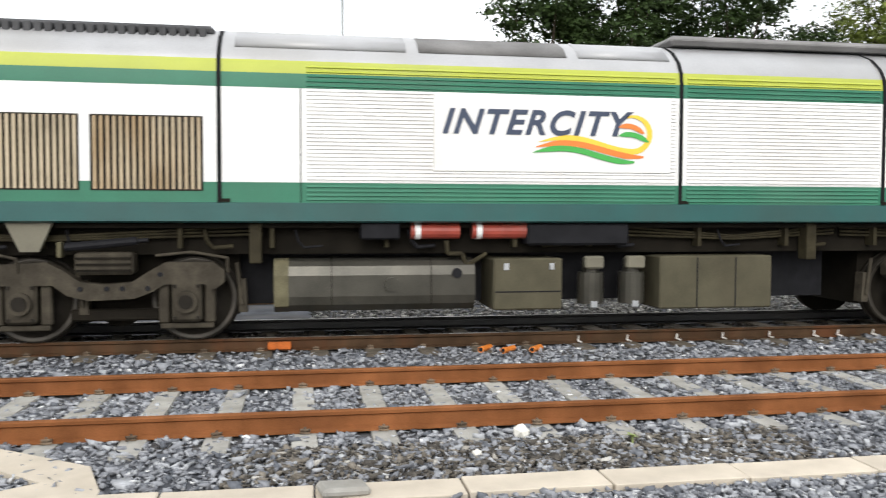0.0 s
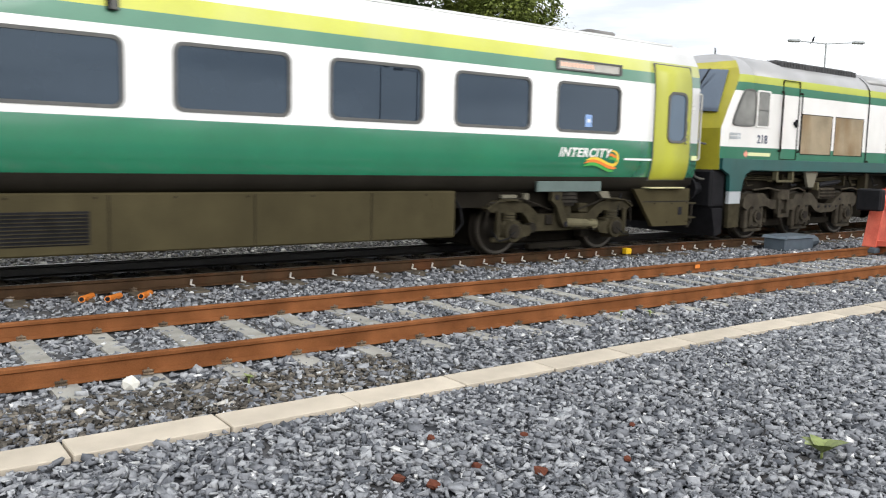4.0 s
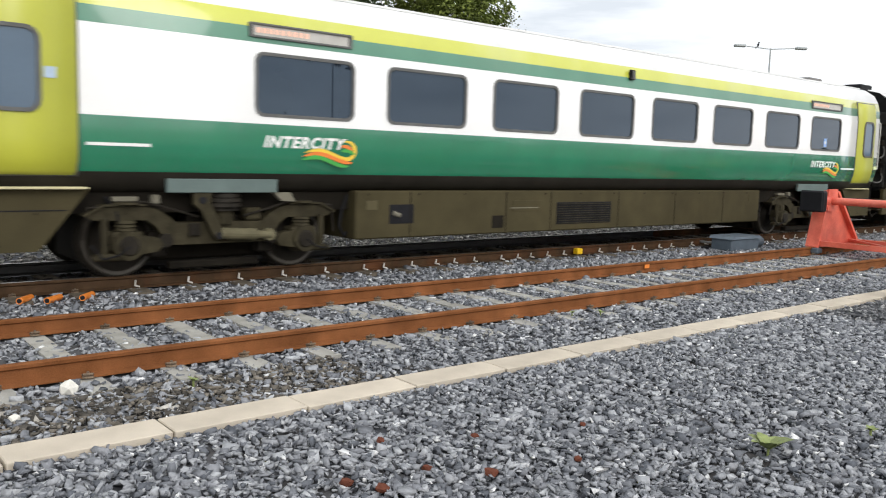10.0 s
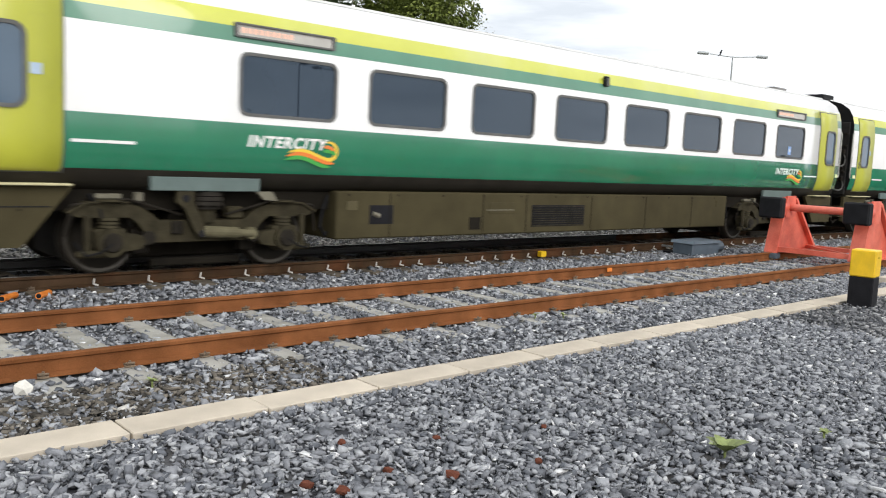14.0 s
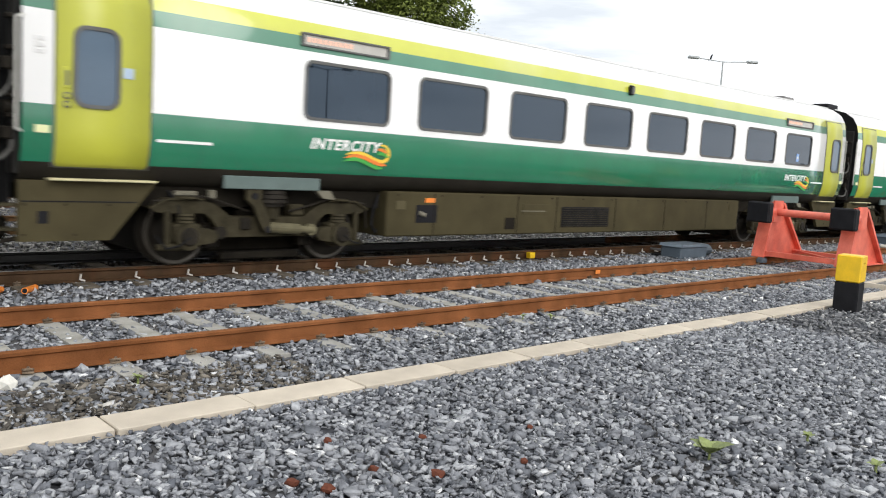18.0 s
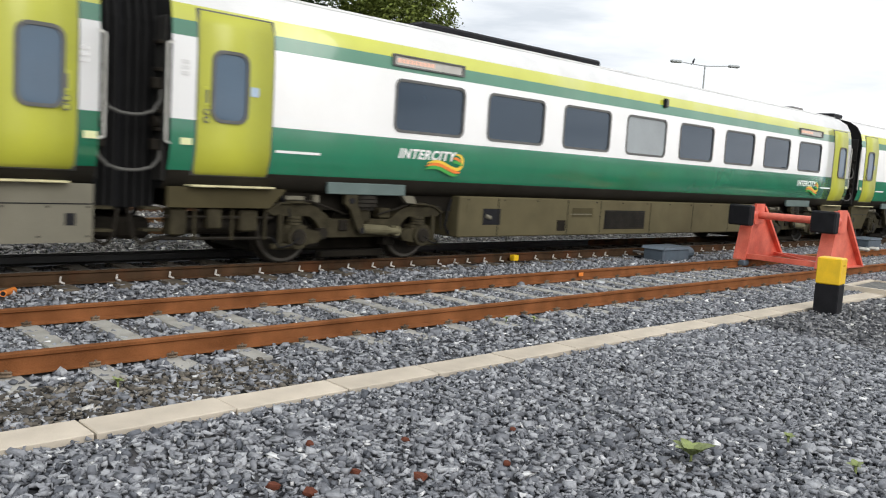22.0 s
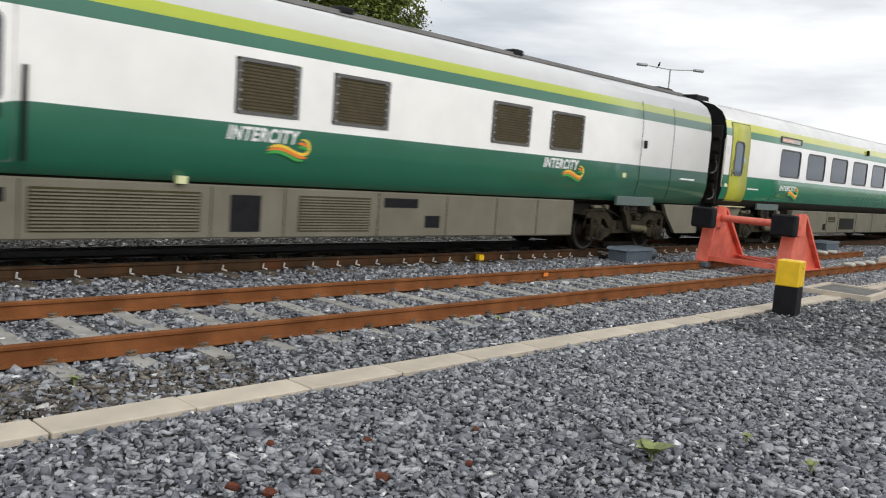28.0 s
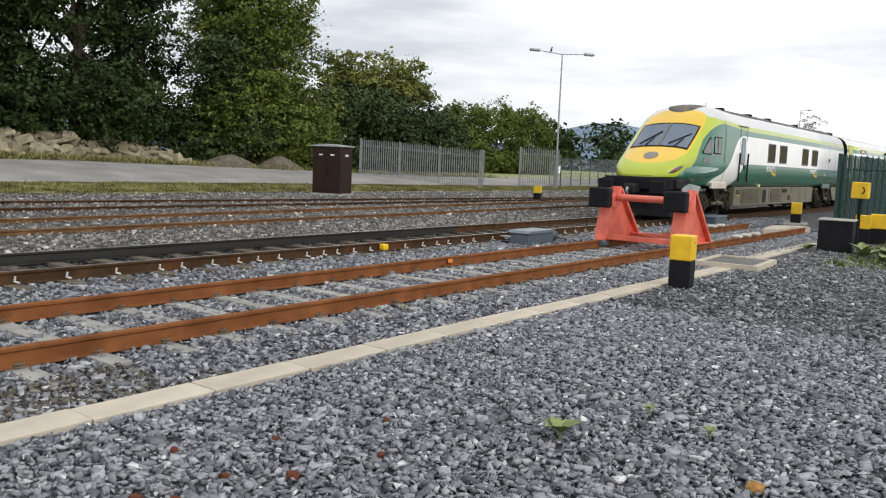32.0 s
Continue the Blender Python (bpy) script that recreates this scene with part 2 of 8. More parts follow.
M_BOGIE_PALE = mat("dusty_cream_damper", (0.12, 0.108, 0.065), 0.6, var=0.3, scale=5.0, bump=0.1, stain=0.4, stain_color=(0.08, 0.07, 0.04))
M_WHEEL = mat("wheel_steel", (0.022, 0.019, 0.015), 0.6, 0.2, var=0.3, scale=5.0, bump=0.15)
M_GLASS = mat("tinted_glass", (0.014, 0.02, 0.03), 0.02, var=0.3, scale=0.8, bump=0.012, fine=1.2, ior=1.75)
# sky mirrored in and seen through the screens is put into this base colour
M_SCREEN = mat("sky_grey_screen_glass", (0.12, 0.145, 0.185), 0.04, var=0.2, scale=1.2, bump=0.0, ior=1.7)
M_CABGLASS = mat("cab_glass", (0.13, 0.135, 0.13), 0.05, var=0.2, scale=1.5, bump=0.0, ior=1.6)
M_SEAL = mat("grey_window_seal", (0.13, 0.13, 0.125), 0.6, var=0.15, bump=0.0)
M_GANGWAY = mat("gangway_rubber", (0.011, 0.011, 0.011), 0.75, var=0.3, scale=4.0, bump=0.2)
M_GREYPAINT = mat("grey_green_paint", (0.105, 0.145, 0.135), 0.5, var=0.15, scale=4.0, bump=0.05)
M_LETTER = mat("white_lettering", (0.8, 0.8, 0.78), 0.5, var=0.03, bump=0.0)
M_NAVY = mat("navy_lettering", (0.035, 0.05, 0.09), 0.5, var=0.05, bump=0.0)
M_SW_Y = mat("swoosh_yellow", (0.8, 0.55, 0.05), 0.5, var=0.03, bump=0.0)
M_SW_O = mat("swoosh_orange", (0.75, 0.2, 0.03), 0.5, var=0.03, bump=0.0)
M_SW_G = mat("swoosh_green", (0.05, 0.36, 0.06), 0.5, var=0.03, bump=0.0)
M_STEEL = mat("galvanised_steel", (0.42, 0.43, 0.44), 0.5, 0.5, var=0.2, scale=5.0, bump=0.1)
M_CABINET = mat("brown_cabinet_paint", (0.03, 0.018, 0.014), 0.56, var=0.2, scale=4.0, bump=0.08)
M_GREYBOX = mat("grey_machine_case", (0.085, 0.11, 0.135), 0.5, var=0.2, scale=5.0, bump=0.1)
M_LEAF_D = mat("dark_leaf", (0.034, 0.056, 0.018), 0.6, var=0.5, scale=0.5, bump=0.0, fine=3.0, island=0.3)
M_LEAF_H = mat("hedge_leaf", (0.052, 0.08, 0.03), 0.6, var=0.5, scale=0.5, bump=0.0, fine=3.0, island=0.3)
M_LEAF = mat("leaf", (0.082, 0.122, 0.027), 0.6, var=0.5, scale=0.7, bump=0.0, fine=9.0, tint=(0.125, 0.15, 0.033), island=0.3)
M_LEAF_Y = mat("yellowing_leaf", (0.11, 0.155, 0.036), 0.6, var=0.4, scale=0.5, bump=0.0, fine=3.0, tint=(0.17, 0.17, 0.045), island=0.3)
M_TWIG = mat("brown_twig_leaf", (0.16, 0.13, 0.1), 0.8, var=0.3, scale=0.7, bump=0.0, fine=3.0, island=0.3)
M_BARK = mat("bark", (0.085, 0.068, 0.05), 0.9, var=0.4, scale=4.0, bump=0.6, fine=25.0)
M_GRASS = mat("rough_grass", (0.085, 0.092, 0.028), 0.85, var=0.6, scale=1.6, bump=0.6, fine=25.0, tint=(0.17, 0.16, 0.06), stain=0.6, stain_color=(0.19, 0.14, 0.07))
M_ROAD = mat("gravel_lane", (0.29, 0.28, 0.265), 0.9, var=0.3, scale=0.5, bump=0.4, fine=12.0, stain=0.6, stain_color=(0.2, 0.19, 0.165))
M_RUBBLE = mat("broken_concrete", (0.31, 0.27, 0.185), 0.9, var=0.35, scale=2.5, bump=0.6, rand=0.25)
M_EARTH = mat("spoil_heap", (0.14, 0.122, 0.095), 0.95, var=0.4, scale=3.0, bump=0.8)
# blue of the distant haze is mixed into the hill's base colour
M_HILL = mat("haze_tinted_hill", (0.17, 0.225, 0.3), 1.0, var=0.2, scale=0.004, bump=0.0, fine=0.02)
M_FIELD = mat("far_field", (0.12, 0.145, 0.06), 0.95, var=0.25, scale=0.05, bump=0.0, fine=0.5)
M_FENCEGREEN = mat("dark_green_fence", (0.012, 0.05, 0.04), 0.5, var=0.2, bump=0.05)
M_LAMPGREY = mat("lamp_grey", (0.35, 0.37, 0.37), 0.5, 0.3, var=0.1, bump=0.0)

M_RUST_OLD = mat("brown_loop_rail", (0.13, 0.07, 0.035), 0.7, var=0.35, scale=3.0, bump=0.3, fine=90.0, tint=(0.19, 0.1, 0.045))
M_PLOUGH = mat("scuffed_plough_steel", (0.024, 0.024, 0.026), 0.6, var=0.4, scale=4.0, bump=0.2)
M_LAMPDARK = mat("dark_lamp_column", (0.05, 0.052, 0.055), 0.5, 0.2, var=0.1, bump=0.0)
for glass in (M_GLASS, M_SCREEN):
    glass.node_tree.nodes["Principled BSDF"].inputs["Specular Tint"].default_value = (0.62, 0.8, 1.0, 1)
M_STONE_FAR = stone_mat("weathered_stone", [(0.0, (0.085, 0.08, 0.074)), (0.4, (0.19, 0.18, 0.165)), (0.8, (0.31, 0.295, 0.27)), (0.95, (0.43, 0.41, 0.37)), (1.0, (0.72, 0.7, 0.64))])
M_BLADE_GREEN = mat("fresh_grass_blade", (0.09, 0.13, 0.03), 0.7, var=0.4, scale=2.0, bump=0.0, tint=(0.16, 0.18, 0.06), island=0.4)


# ---- building helpers ----
def mesh_of(name, bm, material):
    me = bpy.data.meshes.new(name)
    bm.to_mesh(me)
    bm.free()
    for m in (material if isinstance(material, (list, tuple)) else [material]):
        me.materials.append(m)
    return me


def part(name, bm, material, parent=None, label="", at=None, smooth=False):
    """One mesh object under a thing or under a part."""
    me = bm if isinstance(bm, bpy.types.Mesh) else mesh_of(name, bm, material)
    if smooth:
        me.polygons.foreach_set("use_smooth", [True] * len(me.polygons))
    ob = new(name, me)
    if parent:
        ob.parent = parent
    if at is not None:
        ob.matrix_basis = at
    if label:
        ob["label"] = label
    return ob


def empty(name, m=None):
    ob = new(name)
    ob.empty_display_size = 0.3
    if m is not None:
        ob.matrix_basis = m
    return ob


def box(bm, x0, x1, y0, y1, z0, z1, bev=0.0):
    vs = [bm.verts.new(p) for p in ((x0, y0, z0), (x1, y0, z0), (x1, y1, z0), (x0, y1, z0), (x0, y0, z1), (x1, y0, z1), (x1, y1, z1), (x0, y1, z1))]
    fs = [bm.faces.new([vs[i] for i in f]) for f in ((3, 2, 1, 0), (4, 5, 6, 7), (0, 1, 5, 4), (1, 2, 6, 5), (2, 3, 7, 6), (3, 0, 4, 7))]
    if bev:
        es = list({e for f in fs for e in f.edges})
        bmesh.ops.bevel(bm, geom=es, offset=bev, segments=1, affect="EDGES")
    return bm


def boxes(*dims, bev=0.0):
    bm = bmesh.new()
    for d in dims:
        box(bm, *d, bev=bev)
    return bm


def prism(bm, outline, lo, hi, axis="y"):
    """An outline of (u, v) drawn out along an axis: y -> (x, z), x -> (y, z), z -> (x, y)."""
    def at(u, v, w):
        return {"y": (u, w, v), "x": (w, u, v), "z": (u, v, w)}[axis]
    a = [bm.verts.new(at(u, v, lo)) for u, v in outline]
    b = [bm.verts.new(at(u, v, hi)) for u, v in outline]
    n = len(outline)
    bm.faces.new(a[::-1])
    bm.faces.new(b)
    for i in range(n):
        bm.faces.new((a[i], a[(i + 1) % n], b[(i + 1) % n], b[i]))
    bmesh.ops.recalc_face_normals(bm, faces=bm.faces)
    return bm


def tube(bm, p, q, r0, r1=None, seg=10):
    """A capped round bar from p to q."""
    p, q = Vector(p), Vector(q)
    r1 = r0 if r1 is None else r1
    z = (q - p).normalized()
    x = z.orthogonal().normalized()
    y = z.cross(x)
    ring = [[bm.verts.new(c + (x * math.cos(6.28318 * i / seg) + y * math.sin(6.28318 * i / seg)) * r) for i in range(seg)] for c, r in ((p, r0), (q, r1))]
    for i in range(seg):
        bm.faces.new((ring[0][i], ring[0][(i + 1) % seg], ring[1][(i + 1) % seg], ring[1][i]))
    bm.faces.new(ring[0][::-1])
    bm.faces.new(ring[1])
    return bm


def tubes(*rows, seg=10):
    bm = bmesh.new()
    for r in rows:
        tube(bm, *r, seg=seg)
    return bm


def hose(points, r, seg=7):
    """A bent hose through the points."""
    bm = bmesh.new()
    for a, b in zip(points, points[1:]):
        tube(bm, a, b, r, seg=seg)
    return bm


def round_rect(x0, x1, z0, z1, r, seg=4):
    out = []
    for cx, cz, a0 in ((x1 - r, z1 - r, 0), (x0 + r, z1 - r, 90), (x0 + r, z0 + r, 180), (x1 - r, z0 + r, 270)):
        for i in range(seg + 1):
            a = radians(a0 + 90 * i / seg)
            out.append((cx + r * math.cos(a), cz + r * math.sin(a)))
    return out


def ring_plate(outer, inner, y0, y1):
    """A flat frame between two outlines of equal count, y0 outside, y1 inside."""
    bm = bmesh.new()
    n = len(outer)
    vs = [[bm.verts.new((u, y, v)) for u, v in o] for o, y in ((outer, y1), (outer, y0), (inner, y0), (inner, y1))]
    for k in range(3):
        for i in range(n):
            bm.faces.new((vs[k][i], vs[k][(i + 1) % n], vs[k + 1][(i + 1) % n], vs[k + 1][i]))
    bmesh.ops.recalc_face_normals(bm, faces=bm.faces)
    return bm


def plate(outline, y0, y1):
    return prism(bmesh.new(), outline, y0, y1)


def text_mesh(words, size, material, shear=0.0, bold=0.0, spacing=1.0):
    """Flat lettering as a mesh in the xz plane, read from -y, its left foot at the origin."""
    cu = bpy.data.curves.new("lettering", "FONT")
    cu.body, cu.size, cu.shear, cu.extrude, cu.offset = words, size, shear, 0.002, bold
    cu.space_character = spacing
    ob = bpy.data.objects.new("lettering", cu)
    scene.collection.objects.link(ob)
    me = bpy.data.meshes.new_from_object(ob.evaluated_get(bpy.context.evaluated_depsgraph_get()))
    bpy.data.objects.remove(ob)
    me.transform(Matrix.Rotation(radians(90), 4, "X"))
    me.materials.clear()
    me.materials.append(material)
    return me


# ---- ground ----
YC = 10.96          # centre line of the running track
SID = 7.13          # centre line of the siding
RAIL_TOP = 0.17
HALF = 0.835        # half the spacing of the rail heads


def sheet(name, x0, x1, y0, y1, z, material, nx=1, ny=1, rough=0.0, label="", category="", seed=1):
    bm = bmesh.new()
    rnd = random.Random(seed)
    g = [[bm.verts.new((x0 + (x1 - x0) * i / nx, y0 + (y1 - y0) * j / ny, z + (rnd.uniform(-rough, rough) if 0 < i < nx and 0 < j < ny else 0))) for j in range(ny + 1)] for i in range(nx + 1)]
    for i in range(nx):
        for j in range(ny):
            bm.faces.new((g[i][j], g[i + 1][j], g[i + 1][j + 1], g[i][j + 1]))
    return tagged(part(name, bm, material), label, category, kind="structure")


sheet("ground", -2500, 2500, -2500, 2500, -0.06, M_FIELD, label="flat green land reaching to the horizon", category="ground")
sheet("ballast_ground", -60, 140, -25, 29.4, -0.015, M_GROUND, label="grey railway ballast bed between the tracks", category="ground")


def stones(name, n, region, size, material, seed, zlo, zhi, label, keep=None):
    """Loose angular stones, joined; each one an uneven eight-cornered lump."""
    rs = np.random.RandomState(seed)
    x = rs.uniform(region[0], region[1], n)
    y = rs.uniform(region[2], region[3], n)
    if keep is not None:
        k = keep(x, y)
        x, y = x[k], y[k]
    n = len(x)
    base = np.array([(-1, -1, -1), (1, -1, -1), (1, 1, -1), (-1, 1, -1), (-1, -1, 1), (1, -1, 1), (1, 1, 1), (-1, 1, 1)], float)
    v = base[None] * rs.uniform(0.12, 1.0, (n, 8, 3)) * (size * 1.12 * np.exp(rs.normal(0, 0.3, n)))[:, None, None] * rs.uniform(0.45, 1.3, (n, 1, 3)) * np.array([1.4, 1.05, 0.55])
    a, b = rs.uniform(0, 6.283, n), rs.normal(0, 0.75, n)
    ca, sa, cb, sb = np.cos(a), np.sin(a), np.cos(b), np.sin(b)
    v = np.stack([v[..., 0], v[..., 1] * cb[:, None] - v[..., 2] * sb[:, None], v[..., 1] * sb[:, None] + v[..., 2] * cb[:, None]], -1)
    v = np.stack([v[..., 0] * ca[:, None] - v[..., 1] * sa[:, None], v[..., 0] * sa[:, None] + v[..., 1] * ca[:, None], v[..., 2]], -1)
    v += np.stack([x, y, rs.uniform(zlo, zhi, n)], -1)[:, None]
    quads = np.array([(3, 2, 1, 0), (4, 5, 6, 7), (0, 1, 5, 4), (1, 2, 6, 5), (2, 3, 7, 6), (3, 0, 4, 7)])
    f = (quads[None] + 8 * np.arange(n)[:, None, None]).reshape(-1, 4)
    me = bpy.data.meshes.new(name)
    me.vertices.add(8 * n)
    me.vertices.foreach_set("co", v.ravel())
    me.loops.add(f.size)
    me.loops.foreach_set("vertex_index", f.ravel().astype(np.int32))
    me.polygons.add(len(f))
    me.polygons.foreach_set("loop_start", np.arange(0, f.size, 4, dtype=np.int32))
    me.polygons.foreach_set("loop_total", np.full(len(f), 4, dtype=np.int32))
    me.update(calc_edges=True)
    me.materials.append(material)
    ob = new(name, me)
    return tagged(ob, label, "gravel", kind="stuff")


def off_iron(x, y):
    """Keeps the stones off the rails and off the cable trough."""
    bad = np.zeros(len(x), bool)
    for c in (SID - HALF, SID + HALF, YC - HALF, YC + HALF):
        bad |= np.abs(y - c) < 0.1
    bad |= (np.abs(y - 4.84) < 0.19)
    # many stones have been kicked off the siding's sleepers
    bad |= (np.abs((x - 0.52 + 0.31) % 0.62 - 0.31) < 0.1) & (np.abs(y - SID) < 1.31) & ((np.sin(x * 913.7 + y * 377.1) * 43.7) % 1 < 0.44)
    # sleeper ends lie bare beside the rails
    luck = (np.sin(x * 517.3 + y * 811.9) * 91.3) % 1
    bad |= (np.abs((x - 0.52 + 0.31) % 0.62 - 0.31) < 0.12) & (y > SID - 1.33) & (y < SID - HALF) & (luck < 0.45)
    bad |= (np.abs((x - 3.4 + 0.3325) % 0.665 - 0.3325) < 0.13) & (y > YC - 1.32) & (y < YC - HALF) & (luck < 0.8)
    return ~bad


M_PLATE = mat("grey_cover_plate", (0.16, 0.16, 0.15), 0.7, var=0.25, scale=6.0, bump=0.2)


# ---- tracks ----
def rail_mesh(x0, x1, material, head=None):
    """A flat-bottom rail along x, its running top at z 0.17."""
    prof = [(-0.07, 0.012), (-0.07, 0.022), (-0.012, 0.04), (-0.009, 0.125), (-0.033, 0.138), (-0.035, 0.163), (-0.028, 0.17), (0.028, 0.17), (0.035, 0.163), (0.033, 0.138), (0.009, 0.125), (0.012, 0.04), (0.07, 0.022), (0.07, 0.012)]
    bm = bmesh.new()
    n = 40
    cols = [[bm.verts.new((x0 + (x1 - x0) * i / n, y, z)) for y, z in prof] for i in range(n + 1)]
    for i in range(n):
        for j in range(len(prof)):
            k = (j + 1) % len(prof)
            f = bm.faces.new((cols[i][j], cols[i][k], cols[i + 1][k], cols[i + 1][j]))
            f.material_index = 1 if head and j == 6 else 0
    bm.faces.new(cols[0][::-1])
    bm.faces.new(cols[-1])
    bmesh.ops.recalc_face_normals(bm, faces=bm.faces)
    return mesh_of("rail", bm, [material, head or material])


def sleeper_mesh(material, half=1.3, w=0.125, top=0.012):
    bm = bmesh.new()
    prism(bm, [(-w, -0.1), (-w * 0.85, top), (w * 0.85, top), (w, -0.1)], -half, half, "y")
    return mesh_of("sleeper", bm, material)


def clip_mesh(material):
    bm = bmesh.new()
    tube(bm, (0, -0.06, 0.03), (0.0, -0.085, 0.1), 0.014, seg=6)
    tube(bm, (0.0, -0.085, 0.035), (0.03, -0.13, 0.025), 0.012, seg=6)
    return mesh_of("rail_clip", bm, material)


def nut_mesh(material):
    """A sprung clip: a bent bar over the rail's foot and a bolt head."""
    bm = bmesh.new()
    box(bm, -0.055, 0.055, -0.02, 0.03, 0.0, 0.022, bev=0.006)
    for a, b in (((-0.05, 0.03, 0.03), (-0.035, -0.03, 0.045)), ((-0.035, -0.03, 0.045), (0.035, -0.03, 0.045)), ((0.035, -0.03, 0.045), (0.05, 0.03, 0.03))):
        tube(bm, a, b, 0.011, seg=6)
    tube(bm, (0.0, 0.0, 0.02), (0.0, 0.0, 0.062), 0.018, 0.014, seg=6)
    bmesh.ops.scale(bm, vec=(0.72, 0.8, 0.85), verts=bm.verts)
    return mesh_of("rail_fastening", bm, material)


def track(name, x0, x1, yc, rail, sleeper, pitch, start, label, head=None, clips=None, z=0.0, detail=(-8, 34), dy=0.0, lines=((-HALF, 0.0), (HALF, 0.0))):
    t = tagged(empty(name, pose(0, yc, z, 0, 0, dy)), label, "railway track", kind="structure")
    rm = rail_mesh(x0, x1, rail, head)
    for off, turn in lines:
        part("rail", rm, None, t, at=pose(0, off, 0, 0, 0, turn))
    x = start
    rnd = random.Random(7)
    while x < x1:
        if x > x0:
            part("sleeper", sleeper, None, t, at=pose(x, rnd.uniform(-0.04, 0.04), rnd.uniform(-0.006, 0.006), 0, 0, rnd.uniform(-0.7, 0.7)))
            if clips and detail[0] < x < detail[1]:
                for s in (-1, 1):
                    part("rail_fastening", clips, None, t, at=pose(x + rnd.uniform(-0.02, 0.02), s * HALF - 0.085, 0.014, 0, 0, rnd.uniform(-12, 12)))
        x += pitch
    return t


M_PALECONC = mat("chalky_concrete", (0.5, 0.48, 0.43), 0.85, var=0.2, scale=8.0, bump=0.2)
M_ORANGERUST = mat("fresh_orange_rust", (0.45, 0.12, 0.03), 0.8, var=0.4, scale=9.0, bump=0.3)
SL_CONC = sleeper_mesh(M_CONC, w=0.11)
SL_WOOD = sleeper_mesh(M_WOOD, top=0.016)
SL_LONG = sleeper_mesh(M_WOOD, half=1.75, top=0.016)
CLIP = clip_mesh(M_CLIP)
NUT = nut_mesh(M_CLIPRUST)
siding = track("siding_track", -40, 26.4, SID, M_RUST, SL_CONC, 0.62, 0.52 - 0.62 * 62, "rusty unused siding rails on pale concrete sleepers", clips=NUT)
for x, s in ((20.05, -1), (20.75, -1), (21.5, -1), (23.1, 1), (23.8, 1)):
    part("rail_anchor", boxes((-0.1, 0.1, -0.12, 0.12, 0.14, 0.24), bev=0.04), M_PALECONC, siding, "pale concrete rail anchor", at=pose(x, s * HALF, 0.01))
running = track("running_track", -60, 130, YC, M_RUST_DARK, SL_WOOD, 0.665, 3.4 - 0.665 * 90, "main running rails on dark timber sleepers", head=M_RAILHEAD)
CLIP_X = [3.4, 4.07, 4.76, 5.41, 6.09, 6.75, 7.11, 7.64, 8.12, 8.5, 8.93, 9.54, 9.93, 10.25, 10.67, 11.1, 12.09, 12.63, 13.08, 13.46, 13.95, 14.36, 15.09] + [15.6 + 0.55 * k for k in range(26)]
for x in CLIP_X:
    part("rail_clip", CLIP, None, running, at=pose(x, -HALF, 0.012))
for k in range(16):
    part("rail_fastening", NUT, None, running, at=pose(2.7 - 0.665 * k, -HALF - 0.08, 0.012))
# rusty joint pads on the left stretch, the near rail's chairs
pad = boxes((-0.14, 0.14, -0.1, -0.02, 0.03, 0.12), bev=0.01)
part("joint_plate", pad, M_ORANGERUST, running, "orange rusted joint plate", at=pose(-0.4, -HALF, 0))
# closed switch rail lying against the far running rail
part("switch_rail", rail_mesh(-30, 16, M_BLACKRAIL, M_RAILHEAD), None, running, "greased black switch rail", at=pose(0, HALF - 0.1, 0.012, 0, 0, 0.12))
track("loop_track", -50, 130, 16.67, M_RUST_OLD, SL_LONG, 0.68, -48.0, "rusty loop line rails beyond the running track", z=-0.07, dy=2.15, lines=((-1.21, 0.0), (1.21, 0.0)))
track("back_track", -50, 130, 22.5, M_RUST_DARK, SL_LONG, 0.68, -48.3, "dull brown back road rails beside the grass verge", z=-0.08, lines=((-0.81, -2.0), (2.6, -5.3)))

# ---- cable trough lids, end to end ----
trough = tagged(empty("cable_trough", pose(0, 4.84, 0)), "row of sandy concrete cable trough lids set in ballast", "cable trough", kind="structure")
bm = bmesh.new()
box(bm, -0.452, 0.452, -0.15, 0.15, -0.08, 0.028, bev=0.006)
LID = mesh_of("lid", bm, M_KERB)
rnd = random.Random(3)
for i in range(-7, 16):
    part("lid", LID, None, trough, at=pose(0.89 + 0.9165 * (i + 0.5), rnd.uniform(-0.006, 0.006), rnd.uniform(-0.004, 0.004), 0, rnd.uniform(-0.3, 0.3), rnd.uniform(-0.4, 0.4)))

# the trough's branch towards the siding, and its last lids past the pit
bm = prism(bmesh.new(), [(-6.0, -0.16), (-1.3, -0.16), (-1.3, 0.2), (-1.48, 0.72), (-2.3, 1.3), (-2.6, 1.1), (-2.05, 0.72), (-1.7, 0.42), (-2.1, 0.17), (-6.0, 0.15)], -0.06, 0.034, "z")
part("branch_slab", bm, M_KERB, trough, "broad concrete branch slab")
for i in range(6):
    part("lid", LID, None, trough, at=pose(17.35 + 0.917 * i, 0.2 + 0.01 * i, 0))
part("mortar_lump", boxes((-0.16, 0.14, -0.1, 0.09, 0.0, 0.06), bev=0.02), M_CONC, trough, "pale broken mortar lump", at=pose(0.15, -0.02, 0.02, 0, 4, 12))
pit = tagged(empty("inspection_pit_cover", pose(15.55, 4.86, 0, 0, 0, 4)), "concrete-framed cable pit with a grey cover plate", "pit cover")
fr = bmesh.new()
for d in ((-0.8, 0.8, -0.56, -0.46), (-0.8, 0.8, 0.46, 0.56), (-0.8, -0.7, -0.46, 0.46), (0.7, 0.8, -0.46, 0.46)):
    box(fr, *d, -0.05, 0.1)
part("kerb_frame", fr, M_KERB, pit)
part("cover_plate", boxes((-0.698, 0.698, -0.458, 0.458, -0.02, 0.075)), M_PLATE, pit)
